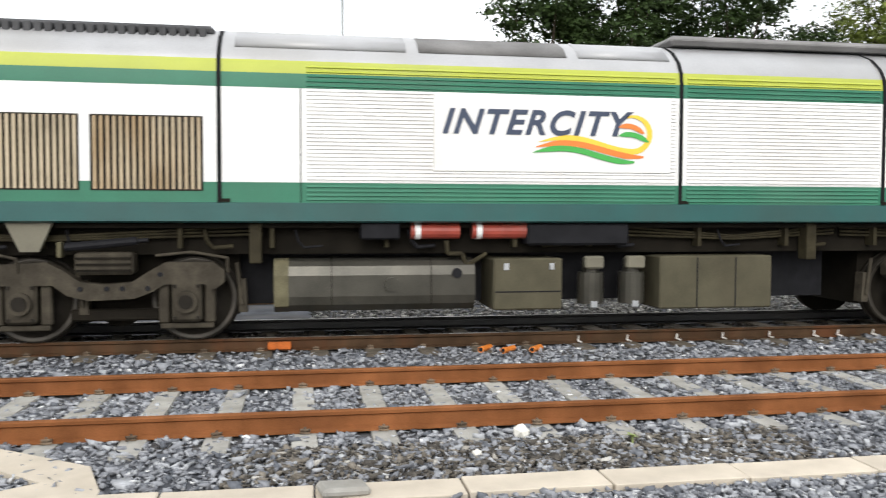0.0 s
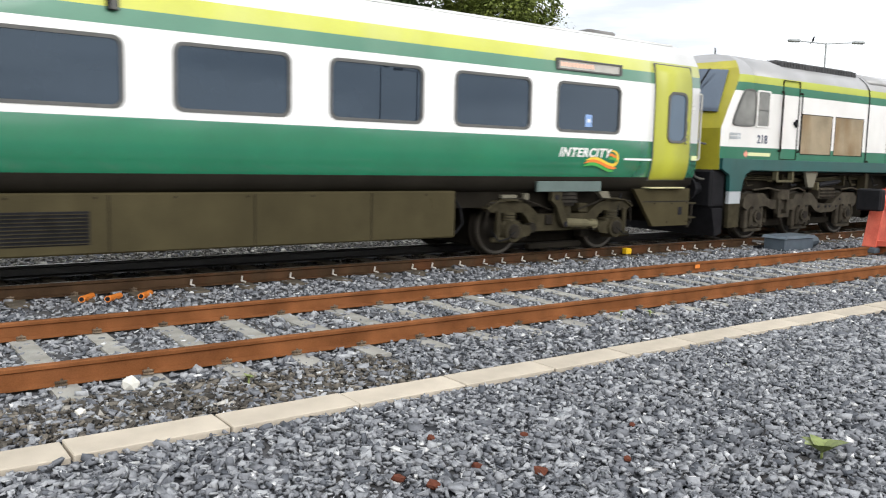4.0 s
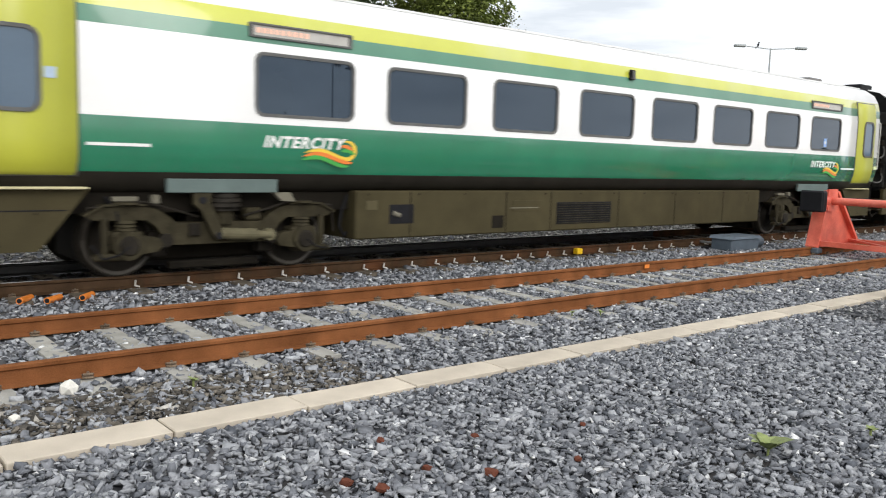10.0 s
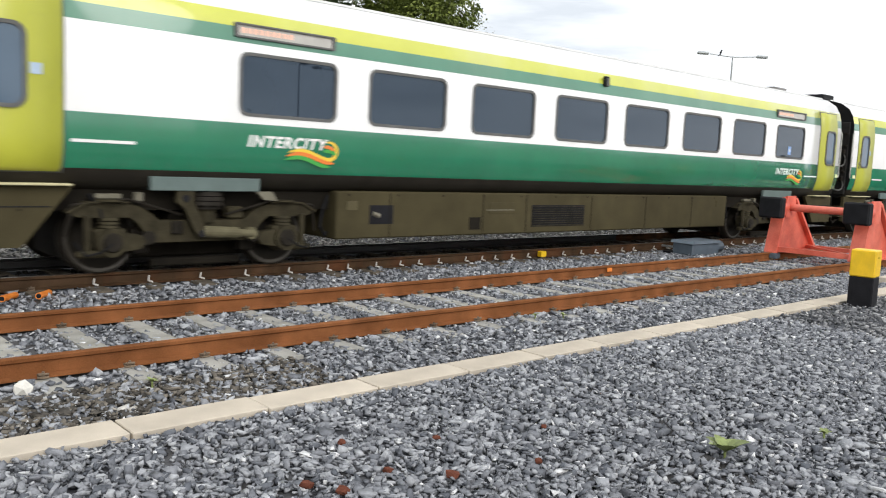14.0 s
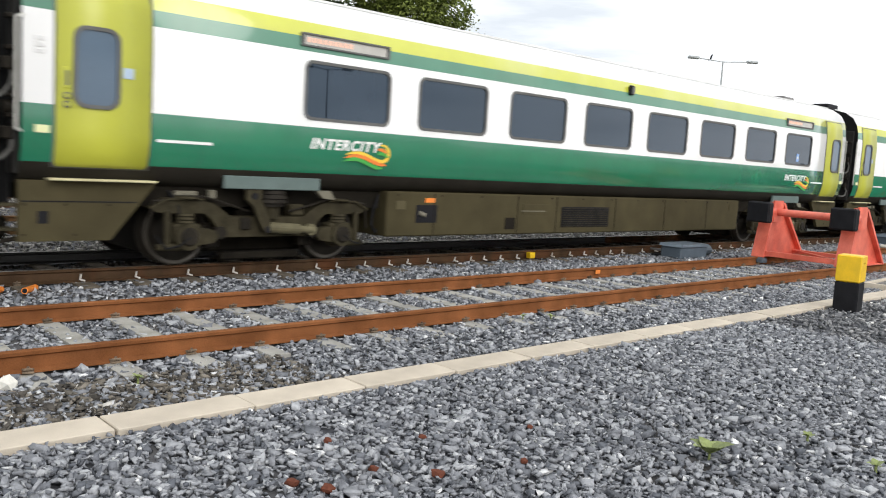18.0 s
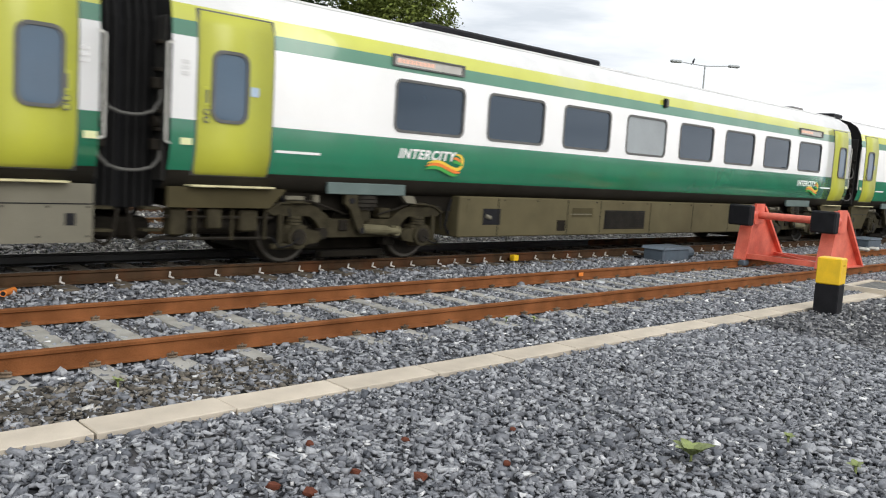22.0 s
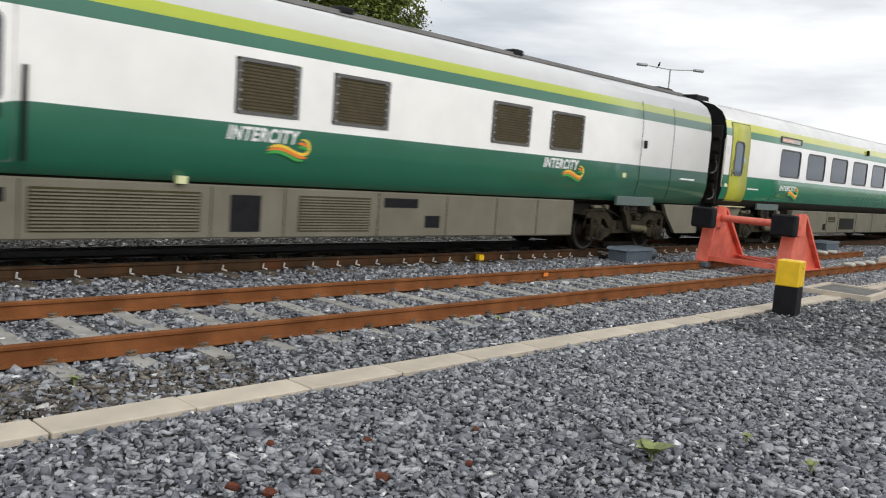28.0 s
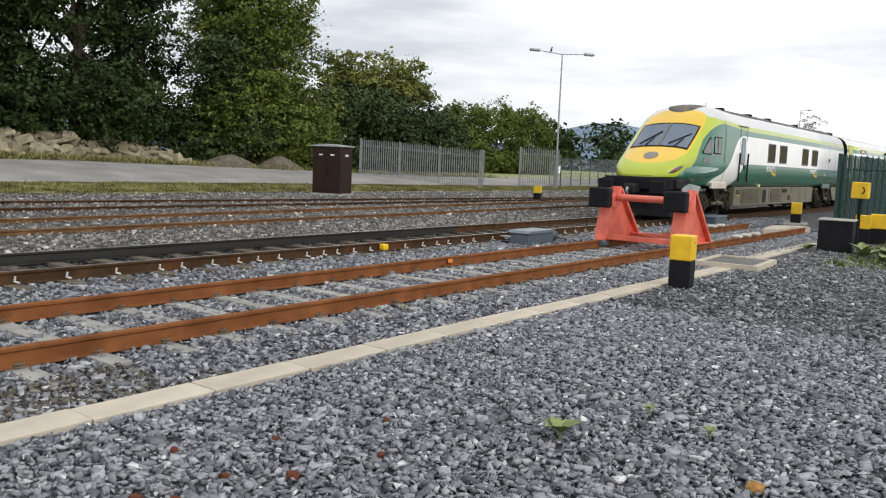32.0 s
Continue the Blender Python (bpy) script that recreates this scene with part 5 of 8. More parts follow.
def loco_bogie(parent, flip):
    """Three axles in a cast frame with a wavy top."""
    def X(x):
        return LOCO_L - x if flip else x
    bo = part("bogie", boxes((min(X(1.0), X(5.6)), max(X(1.0), X(5.6)), -0.7, 0.7, 0.45, 1.22)), M_UNDER, parent)
    axles = [1.56, 3.28, 5.09]
    sets = [wheelset(bo, X(a), 0.5) for a in axles]
    top = [(1.03, 0.86), (1.06, 1.02), (1.16, 1.12), (1.72, 1.13), (1.86, 1.03), (2.0, 0.99), (2.85, 0.99), (2.93, 1.1), (3.5, 1.13), (3.68, 1.03), (3.86, 0.9), (4.1, 0.87), (4.42, 0.89), (4.62, 1.02), (4.8, 1.12), (5.34, 1.12), (5.46, 1.02), (5.46, 0.88), (5.38, 0.82), (5.3, 0.78), (5.24, 0.86), (4.78, 0.86), (4.66, 0.78), (4.45, 0.7), (3.95, 0.68), (3.72, 0.74), (3.56, 0.86), (3.02, 0.86), (2.9, 0.76), (2.02, 0.8), (1.86, 0.86), (1.3, 0.86), (1.2, 0.78)]
    for side in (-1, 1):
        y = side * 1.08
        part("side_frame", prism(bmesh.new(), [(X(a), b) for a, b in top], y - 0.08, y + 0.08), M_LOCOBOGIE, bo)
    y = -1.1
    for a in axles:
        x = X(a - 0.06)
        ab = bmesh.new()
        box(ab, x - 0.17, x + 0.17, y - 0.06, y + 0.1, 0.42, 0.9, bev=0.03)
        tube(ab, (x, y - 0.12, 0.66), (x, y, 0.66), 0.13, seg=16)
        part("axlebox", ab, M_LOCOBOGIE, bo)
        part("horn_guide", boxes((x - 0.32, x - 0.2, y - 0.02, y + 0.1, 0.4, 0.9), bev=0.02), M_LOCOBOGIE, bo)
        part("horn_guide", boxes((x + 0.2, x + 0.32, y - 0.02, y + 0.1, 0.4, 0.9), bev=0.02), M_LOCOBOGIE, bo)
        part("tie_bar", boxes((x - 0.3, x + 0.3, y - 0.01, y + 0.05, 0.34, 0.4), bev=0.01), M_LOCOBOGIE, bo)
    part("bolster_block", boxes((X(4.13) - 0.32, X(4.13) + 0.32, y - 0.1, y + 0.2, 0.98, 1.24), bev=0.03), M_LOCOBOGIE, bo)
    for k in range(3):
        part("rubber_layer", boxes((X(4.13) - 0.3, X(4.13) + 0.3, y - 0.12, y + 0.2, 1.02 + 0.07 * k, 1.045 + 0.07 * k)), M_UNDER, bo)
    part("damper", tubes(((X(3.72), y - 0.1, 1.3), (X(4.5), y - 0.1, 1.37), 0.05), ((X(4.4), y - 0.1, 1.362), (X(4.62), y - 0.1, 1.38), 0.025), seg=10), M_BLACK, bo)
    part("damper_lug", boxes((X(3.66) - 0.025, X(3.66) + 0.025, y - 0.14, y, 1.18, 1.36), bev=0.01), M_BOGIE_PALE, bo)
    part("spring_seat", tubes(((X(2.4), y, 1.0), (X(2.4), y, 1.2), 0.2), seg=16), M_LOCOBOGIE, bo)
    part("link_frame", boxes((X(2.4) - 0.2, X(2.4) - 0.1, y - 0.12, y - 0.02, 0.62, 1.0), (X(2.4) + 0.1, X(2.4) + 0.2, y - 0.12, y - 0.02, 0.62, 1.0), (X(2.4) - 0.2, X(2.4) + 0.2, y - 0.12, y - 0.02, 0.62, 0.7)), M_LOCOBOGIE, bo)
    # black discs on the frame's face, painting the dark of its holes
    for a in (3.86, 4.15, 4.32, 4.6, 4.74):
        part("frame_hole", tubes(((X(a), y - 0.075, 0.82 if a < 4.7 else 0.98), (X(a), y - 0.03, 0.82 if a < 4.7 else 0.98), 0.03), seg=10), M_BLACK, bo)
    part("brake_rigging", boxes((X(4.2) - 0.5, X(4.2) + 0.5, -0.95, -0.85, 0.42, 0.56), bev=0.02), M_UNDER, bo)
    part("brake_rigging", boxes((X(2.4) - 0.3, X(2.4) + 0.3, -0.95, -0.85, 0.42, 0.56), bev=0.02), M_UNDER, bo)
    for a in (2.4, 4.2):
        part("traction_motor", tubes(((X(a), -0.68, 0.62), (X(a), 0.3, 0.62), 0.3), seg=18), M_UNDER, bo)
    for a in axles:
        part("brake_block", prism(bmesh.new(), [(X(a + 0.52), 0.5), (X(a + 0.62), 0.5), (X(a + 0.6), 0.9), (X(a + 0.5), 0.9)], -0.96, -0.8), M_LOCOBOGIE, bo)
        part("brake_hanger", tubes(((X(a + 0.56), -0.98, 0.6), (X(a + 0.5), -0.98, 1.1), 0.025), seg=7), M_LOCOBOGIE, bo)
        part("axle_cover", tubes(((X(a - 0.06), y - 0.135, 0.66), (X(a - 0.06), y - 0.12, 0.66), 0.085), seg=14), M_WHEEL, bo)
        for zz in (0.47, 0.84):
            for d in (-0.13, 0.13):
                part("axlebox_bolt", boxes((X(a - 0.06) + d - 0.02, X(a - 0.06) + d + 0.02, y - 0.075, y - 0.05, zz - 0.02, zz + 0.02)), M_WHEEL, bo)
    for a, b in ((1.3, 2.3), (2.6, 3.2), (4.7, 5.5)):
        part("bogie_pipe", hose([(X(a), y - 0.1, 1.2), (X((a + b) / 2), y - 0.12, 1.24), (X(b), y - 0.1, 1.17), (X(b), y - 0.05, 1.0)], 0.018), M_LOCOBOGIE, bo)
    part("sand_pipe", hose([(X(1.0), -1.12, 1.3), (X(0.95), -1.12, 1.0), (X(1.02), -1.1, 0.7), (X(1.0), -0.95, 0.35)], 0.022), M_UNDER, bo)
    return sets


def eased(outline):
    """An outline with its corners cut twice, so that they look rounded."""
    for _ in range(2):
        n = len(outline)
        outline = [(a[0] + (b[0] - a[0]) * t, a[1] + (b[1] - a[1]) * t) for a, b in ((outline[k], outline[(k + 1) % n]) for k in range(n)) for t in (0.25, 0.75)]
    return outline


def locomotive():
    c = empty("diesel_locomotive")
    me = shell(LOCO_L - 1.9, LBODY, LMAT, [2.71, 3.9, 4.04, 5.24, 5.43, 11.06], [(2.71, 3.9, 1.9, 2.79), (4.04, 5.24, 1.9, 2.79)], [M_LOCOWHITE, M_TEAL, M_LOCOGREEN, M_UNDER, M_LOCOLIME, M_LOCOROOF, M_LOCOWHITE], x0=0.95, flat=3.2)
    part("body", me, None, c)
    for x0, s in ((0.95, -1), (LOCO_L - 0.95, 1)):
        loco_cab(c, x0, s)
    y = -1.31
    for X, sg in ((lambda x: x, 1), (lambda x: LOCO_L - x, -1)):
        # cab side windows
        o = [(0.36, 2.45), (0.98, 2.45), (1.03, 2.52), (1.03, 3.1), (0.95, 3.19), (0.67, 3.18), (0.59, 3.12), (0.28, 2.52)]
        i = [(0.39, 2.49), (0.96, 2.49), (1.0, 2.54), (1.0, 3.08), (0.93, 3.155), (0.69, 3.15), (0.62, 3.1), (0.33, 2.53)]
        o, i = eased(o), eased(i)
        w = part("cab_window", ring_plate([(X(a), b) for a, b in o], [(X(a), b) for a, b in i], y - 0.02, y + 0.03), M_SEAL, c)
        part("pane", plate([(X(a), b) for a, b in i], y - 0.008, y + 0.01), M_SIDEGLASS, w)
        a, b = sorted((X(1.09), X(1.47)))
        w = part("cab_window", ring_plate(round_rect(a - 0.035, b + 0.03, 2.45, 3.18, 0.03), round_rect(a, b, 2.48, 3.15, 0.02), y - 0.02, y + 0.03), M_LOCOWHITE, c)
        part("pane", plate(round_rect(a, b, 2.48, 3.15, 0.02), y - 0.008, y + 0.01), M_SIDEGLASS, w)
        part("sash_bar", boxes((a, b, y - 0.014, y, 2.78, 2.8)), M_SEAL, w)
        # cab door with its grab rails
        a, b = sorted((X(1.95), X(2.54)))
        d = part("cab_door", ring_plate(round_rect(a - 0.012, b + 0.012, 1.83, 3.44, 0.03), round_rect(a, b, 1.842, 3.428, 0.03), y - 0.014, y + 0.01), M_BOGIE_DARK, c)
        for xr in (a - 0.05, b + 0.05):
            part("grab_rail", tubes(((xr, y - 0.05, 2.0), (xr, y - 0.05, 3.2), 0.014), ((xr, y - 0.05, 2.0), (xr, y, 2.0), 0.018), ((xr, y - 0.05, 3.2), (xr, y, 3.2), 0.018), seg=7), M_BOGIE_DARK, c)
        part("handle", boxes((b - 0.16, b - 0.04, y - 0.05, y, 2.55, 2.61), (b - 0.09, b - 0.05, y - 0.05, y, 2.5, 2.66), bev=0.008), M_BLACK, d)
        part("cab_step", boxes((a - 0.02, b + 0.02, -1.3, -1.1, 1.36, 1.4), (a - 0.02, a + 0.04, -1.3, -1.2, 1.36, 1.6), (b - 0.04, b + 0.02, -1.3, -1.2, 1.36, 1.6)), M_BOGIE_PALE, c)
        # front apron with its arch
        o = [(0.05, 1.82), (0.05, 1.62), (0.3, 1.5), (0.32, 1.18), (0.7, 1.18), (0.74, 1.36), (0.84, 1.52), (1.02, 1.6), (1.02, 1.82)]
        part("apron", prism(bmesh.new(), [(X(p), q) for p, q in o], -1.318, -1.24), M_TEAL, c)
        part("apron_band", prism(bmesh.new(), [(X(p), q) for p, q in ((0.32, 1.18), (0.32, 0.94), (0.68, 0.94), (0.7, 1.18))], -1.312, -1.24), M_APRON, c)
        part("apron_foot", prism(bmesh.new(), [(X(p), q) for p, q in ((0.32, 0.94), (0.32, 0.47), (0.68, 0.47), (0.68, 0.94))], -1.315, -1.24), M_BOGIE, c)
        fx = X(0.05)
        part("bufferbeam", boxes((min(X(-0.1), X(0.35)), max(X(-0.1), X(0.35)), -1.2, 1.2, 0.85, 1.6), bev=0.05), M_BLACK, c)
        for yy in (-0.87, 0.87):
            part("buffer", tubes(((X(0.0), yy, 1.22), (X(-0.4), yy, 1.22), 0.12), ((X(-0.4), yy, 1.22), (X(-0.46), yy, 1.22), 0.24), seg=16), M_BLACK, c)
        part("snow_plough", prism(bmesh.new(), [(X(-0.05), 0.85), (X(0.3), 0.85), (X(0.3), 0.35), (X(0.1), 0.3)], -1.2, 1.2), M_BLACK, c)
        sets = loco_bogie(c, sg < 0)
    # lettering by the cab: fleet number, and bars for the operator's name
    for k, q in enumerate("218"):
        part("fleet_digit", text_mesh(q, 0.23, M_NAVY, bold=0.005), None, c, "dark fleet number digit", at=pose(1.13 + 0.122 * k, y - 0.004, 2.14))
    part("operator_bar", boxes((0.86, 1.62, y - 0.004, y + 0.004, 1.88, 1.95), bev=0.002), M_PALEY, c)
    part("emblem", plate([(0.7, 1.915), (0.78, 1.985), (0.86, 1.915), (0.78, 1.845)], y - 0.005, y + 0.004), M_PINK, c)
    part("data_panel", boxes(*[(0.24 + 0.09 * k, 0.31 + 0.09 * k, y - 0.003, y + 0.004, zz, zz + 0.05) for k in range(4) for zz in (2.2, 2.27)]), M_APRON, c)
    # side grilles
    for a, b in ((2.71, 3.9), (4.04, 5.24)):
        g = part("grille", ring_plate(round_rect(a - 0.012, b + 0.012, 1.945, 2.795, 0.01), round_rect(a, b, 1.962, 2.78, 0.01), y - 0.006, y + 0.03), M_BOGIE_DARK, c)
        part("grille_back", boxes((a, b, y + 0.05, y + 0.07, 1.9, 2.85)), M_BLACK, g)
        n = 17
        for k in range(n):
            x = a + (b - a) * (k + 0.5) / n
            part("slat", prism(bmesh.new(), [(x - 0.0175, 1.962), (x + 0.0175, 1.962), (x + 0.0175, 2.78), (x - 0.0175, 2.78)], y - 0.004, y + 0.03), M_RUSTSLAT, g)
    for x in (5.43, 11.06, 13.9):
        seam(c, x, LBODY, 0.05)
        part("joint_drip", boxes((x - 0.01, x + 0.12, y - 0.01, y + 0.01, 1.82, 1.86)), M_UNDER, c)
    seam(c, 6.35, LBODY[:9], 0.012)
    # ribbed engine-room panels
    for a, b in ((6.4, 11.0), (11.13, 13.85), (13.95, LOCO_L - 2.8)):
        r = part("ribbed_panel", boxes((a, b, y - 0.004, y + 0.01, 2.06, 3.13)), M_LOCOWHITE, c)
        for k in range(24):
            z = 2.08 + 0.0445 * k
            if 6.4 <= a < 7 and 2.17 < z < 3.12:
                for p, q in ((a + 0.02, 7.9), (10.93, b - 0.02)):
                    part("rib", prism(bmesh.new(), [(y - 0.003, z), (y - 0.02, z + 0.006), (y - 0.003, z + 0.036)], p, q, "x"), M_LOCOWHITE, r)
                continue
            part("rib", prism(bmesh.new(), [(y - 0.003, z), (y - 0.02, z + 0.006), (y - 0.003, z + 0.036)], a + 0.02, b - 0.02, "x"), M_LOCOWHITE, r)
        for k in range(5):
            z = 3.16 + 0.055 * k
            part("rib", prism(bmesh.new(), [(body_y(z, LBODY), z), (body_y(z, LBODY) - 0.016, z + 0.006), (body_y(z + 0.03, LBODY), z + 0.03)], a + 0.02, b - 0.02, "x"), M_LOCOGREEN if k < 3 else M_LOCOLIME, r)
        for k in range(4):
            z = 1.84 + 0.05 * k
            part("rib", prism(bmesh.new(), [(y - 0.001, z), (y - 0.014, z + 0.006), (y - 0.001, z + 0.03)], a + 0.02, b - 0.02, "x"), M_LOCOGREEN, r)
    part("name_board", boxes((7.91, 10.92, y - 0.026, y, 2.2, 3.12), bev=0.004), M_LOCOWHITE, c, "smooth white board in the ribbed side")
    lg = part("lettering", lettering(0.41, 2.42, M_NAVY, 0.028), None, c, "dark blue slanted lettering", at=pose(8.0, y - 0.032, 2.66))
    swoosh(lg, 1.16, -0.1, 1.5, -0.002, 0.74)
    # roof equipment
    rf = part("roof_grille", boxes((2.2, 5.35, -0.95, 0.95, 3.78, 3.9), bev=0.04), M_ROOFDARK, c)
    for k in range(27):
        part("louvre", boxes((2.25 + k * 0.113, 2.33 + k * 0.113, -1.04, -0.92, 3.74, 3.86), bev=0.01), M_ROOFDARK, rf)
    for a, b in ((5.6, 7.6), (7.75, 9.6), (9.75, 10.95)):
        part("roof_hatch", skin(LBODY, a, b, 3.62, 3.93, 0.012, M_LOCOROOF), M_LOCOROOF if a != 7.75 else M_ROOFDIRT, c)
    part("roof_cowl", boxes((11.1, 18.0, -0.9, 0.9, 3.9, 4.02), bev=0.05), M_ROOFDIRT, c)
    part("radio_aerial", tubes(((1.0, -0.3, 3.9), (1.0, -0.3, 4.08), 0.015), seg=6), M_BLACK, c)
    # below the frame
    part("underframe", boxes((0.9, LOCO_L - 0.9, -0.95, 0.95, 1.2, 1.62)), M_UNDER, c)
    tk = part("fuel_tank", prism(bmesh.new(), [(-1.22, 0.7), (-1.205, 0.6), (-1.12, 0.52), (1.12, 0.52), (1.22, 0.62), (1.22, 1.05), (1.12, 1.14), (-1.02, 1.14), (-1.13, 1.12), (-1.185, 1.06), (-1.215, 0.95)], 6.03, 8.45, "x"), M_TANK, c)
    part("filler_cap", tubes(((7.42, -1.22, 0.84), (7.42, -1.28, 0.84), 0.085), seg=16), M_TANK, tk)
    part("gauge", tubes(((8.22, -1.22, 0.97), (8.22, -1.26, 0.97), 0.06), seg=14), M_BLACK, tk)
    part("end_band", prism(bmesh.new(), [(-1.232, 0.7), (-1.217, 0.59), (-1.0, 0.5), (-1.0, 1.15), (-1.14, 1.13), (-1.197, 1.065), (-1.227, 0.95)], 6.03, 6.2, "x"), M_BOGIE_PALE, tk)
    for x in (6.7, 7.9):
        part("tank_weld", prism(bmesh.new(), [(-1.226, 0.7), (-1.211, 0.595), (-1.0, 0.51), (-1.0, 1.145), (-1.135, 1.125), (-1.191, 1.062), (-1.221, 0.95)], x, x + 0.012, "x"), M_BOGIE_DARK, tk)
    part("battery_box", boxes((8.68, 9.56, -1.22, -0.3, 0.5, 1.14), bev=0.02), M_LOCKER, c)
    for x in (8.84, 9.42):
        part("latch", boxes((x - 0.03, x + 0.03, -1.235, -1.2, 1.0, 1.08)), M_STEEL, c)
    part("box_seam", boxes((8.7, 9.54, -1.226, -1.2, 0.72, 0.735)), M_BLACK, c)
    for x in (10.0, 10.55):
        part("air_dryer", tubes(((x, -1.0, 0.55), (x, -1.0, 0.95), 0.17), ((x, -1.0, 0.95), (x, -1.0, 1.12), 0.11), seg=16), M_TANK, c)
        part("dryer_bracket", boxes((x - 0.12, x + 0.12, -1.18, -1.05, 1.0, 1.16), bev=0.02), M_SKIRT_PALE, c)
        part("drain_valve", boxes((x - 0.05, x + 0.05, -1.17, -1.05, 0.5, 0.6), bev=0.015), M_STEEL, c)
    bx = part("equipment_locker", boxes((10.85, 12.4, -1.22, -0.3, 0.48, 1.16), bev=0.02), M_LOCKER, c)
    for x in (11.35, 11.88):
        part("locker_joint", boxes((x, x + 0.015, -1.226, -1.2, 0.5, 1.14)), M_BLACK, bx)
    # added black block, standing in for the darkness below the frame
    part("centre_sill", boxes((5.6, 13.6, -0.5, 0.5, 0.55, 1.25)), M_BLACK, c)
    part("black_case", boxes((7.05, 7.52, -1.25, -0.8, 1.38, 1.58), bev=0.02), M_BLACK, c)
    part("black_case", boxes((9.1, 10.42, -1.25, -0.8, 1.3, 1.58), bev=0.03), M_BLACK, c)
    for a, b in ((7.66, 8.26), (8.42, 9.12)):
        cy = part("extinguisher", tubes(((a, -1.12, 1.48), (b, -1.12, 1.48), 0.1), seg=16), M_EXT, c, "red extinguisher cylinder")
        part("cylinder_band", tubes(((a + 0.05, -1.12, 1.48), (a + 0.12, -1.12, 1.48), 0.105), seg=16), M_LETTER, cy)
    for k, (a, b) in enumerate(((0.9, 5.9), (10.5, 13.4), (13.5, 18.0))):
        for j in range(3):
            z = 1.42 + 0.05 * j
            part("pipe", hose([(a, -1.02, z), ((a + b) / 2, -1.05, z - 0.05 - 0.03 * j), (b, -1.02, z + 0.02)], 0.016), M_BOGIE, c)
    for x in (5.75, 12.9):
        part("frame_bracket", boxes((x, x + 0.14, -1.2, -1.0, 1.1, 1.58), bev=0.01), M_BOGIE, c)
    rnd = random.Random(8)
    for k in range(14):
        x = 0.95 + 1.3 * k + rnd.uniform(-0.2, 0.2)
        part("frame_rib", boxes((x, x + 0.05, -1.12, -0.94, 1.28, 1.58)), M_BOGIE, c)
        part("pipe_drop", hose([(x + 0.3, -1.06, 1.5), (x + 0.33, -1.1, 1.36), (x + 0.4, -1.08, 1.28), (x + 0.62, -1.06, 1.3)], 0.014 + 0.01 * (k % 2)), M_BLACK if k % 3 else M_BOGIE, c)
    part("cable_tray", boxes((0.95, 18.6, -1.16, -1.04, 1.52, 1.565)), M_UNDER, c)
    part("frame_gusset", prism(bmesh.new(), [(3.1, 1.58), (3.6, 1.58), (3.45, 1.25), (3.25, 1.25)], -1.24, -1.18), M_SKIRT_PALE, c)
    part("valve_rack", hose([(8.1, -1.15, 1.36), (8.12, -1.15, 1.2), (8.3, -1.15, 1.2), (8.35, -1.15, 1.05), (8.6, -1.15, 1.2)], 0.028), M_BOGIE, c)
    return c


LOCO = tagged(locomotive(), "white and green diesel locomotive with ribbed side panels", "locomotive")


# ---- driving trailer: nose at x 0 ----
DVT_L = 22.95


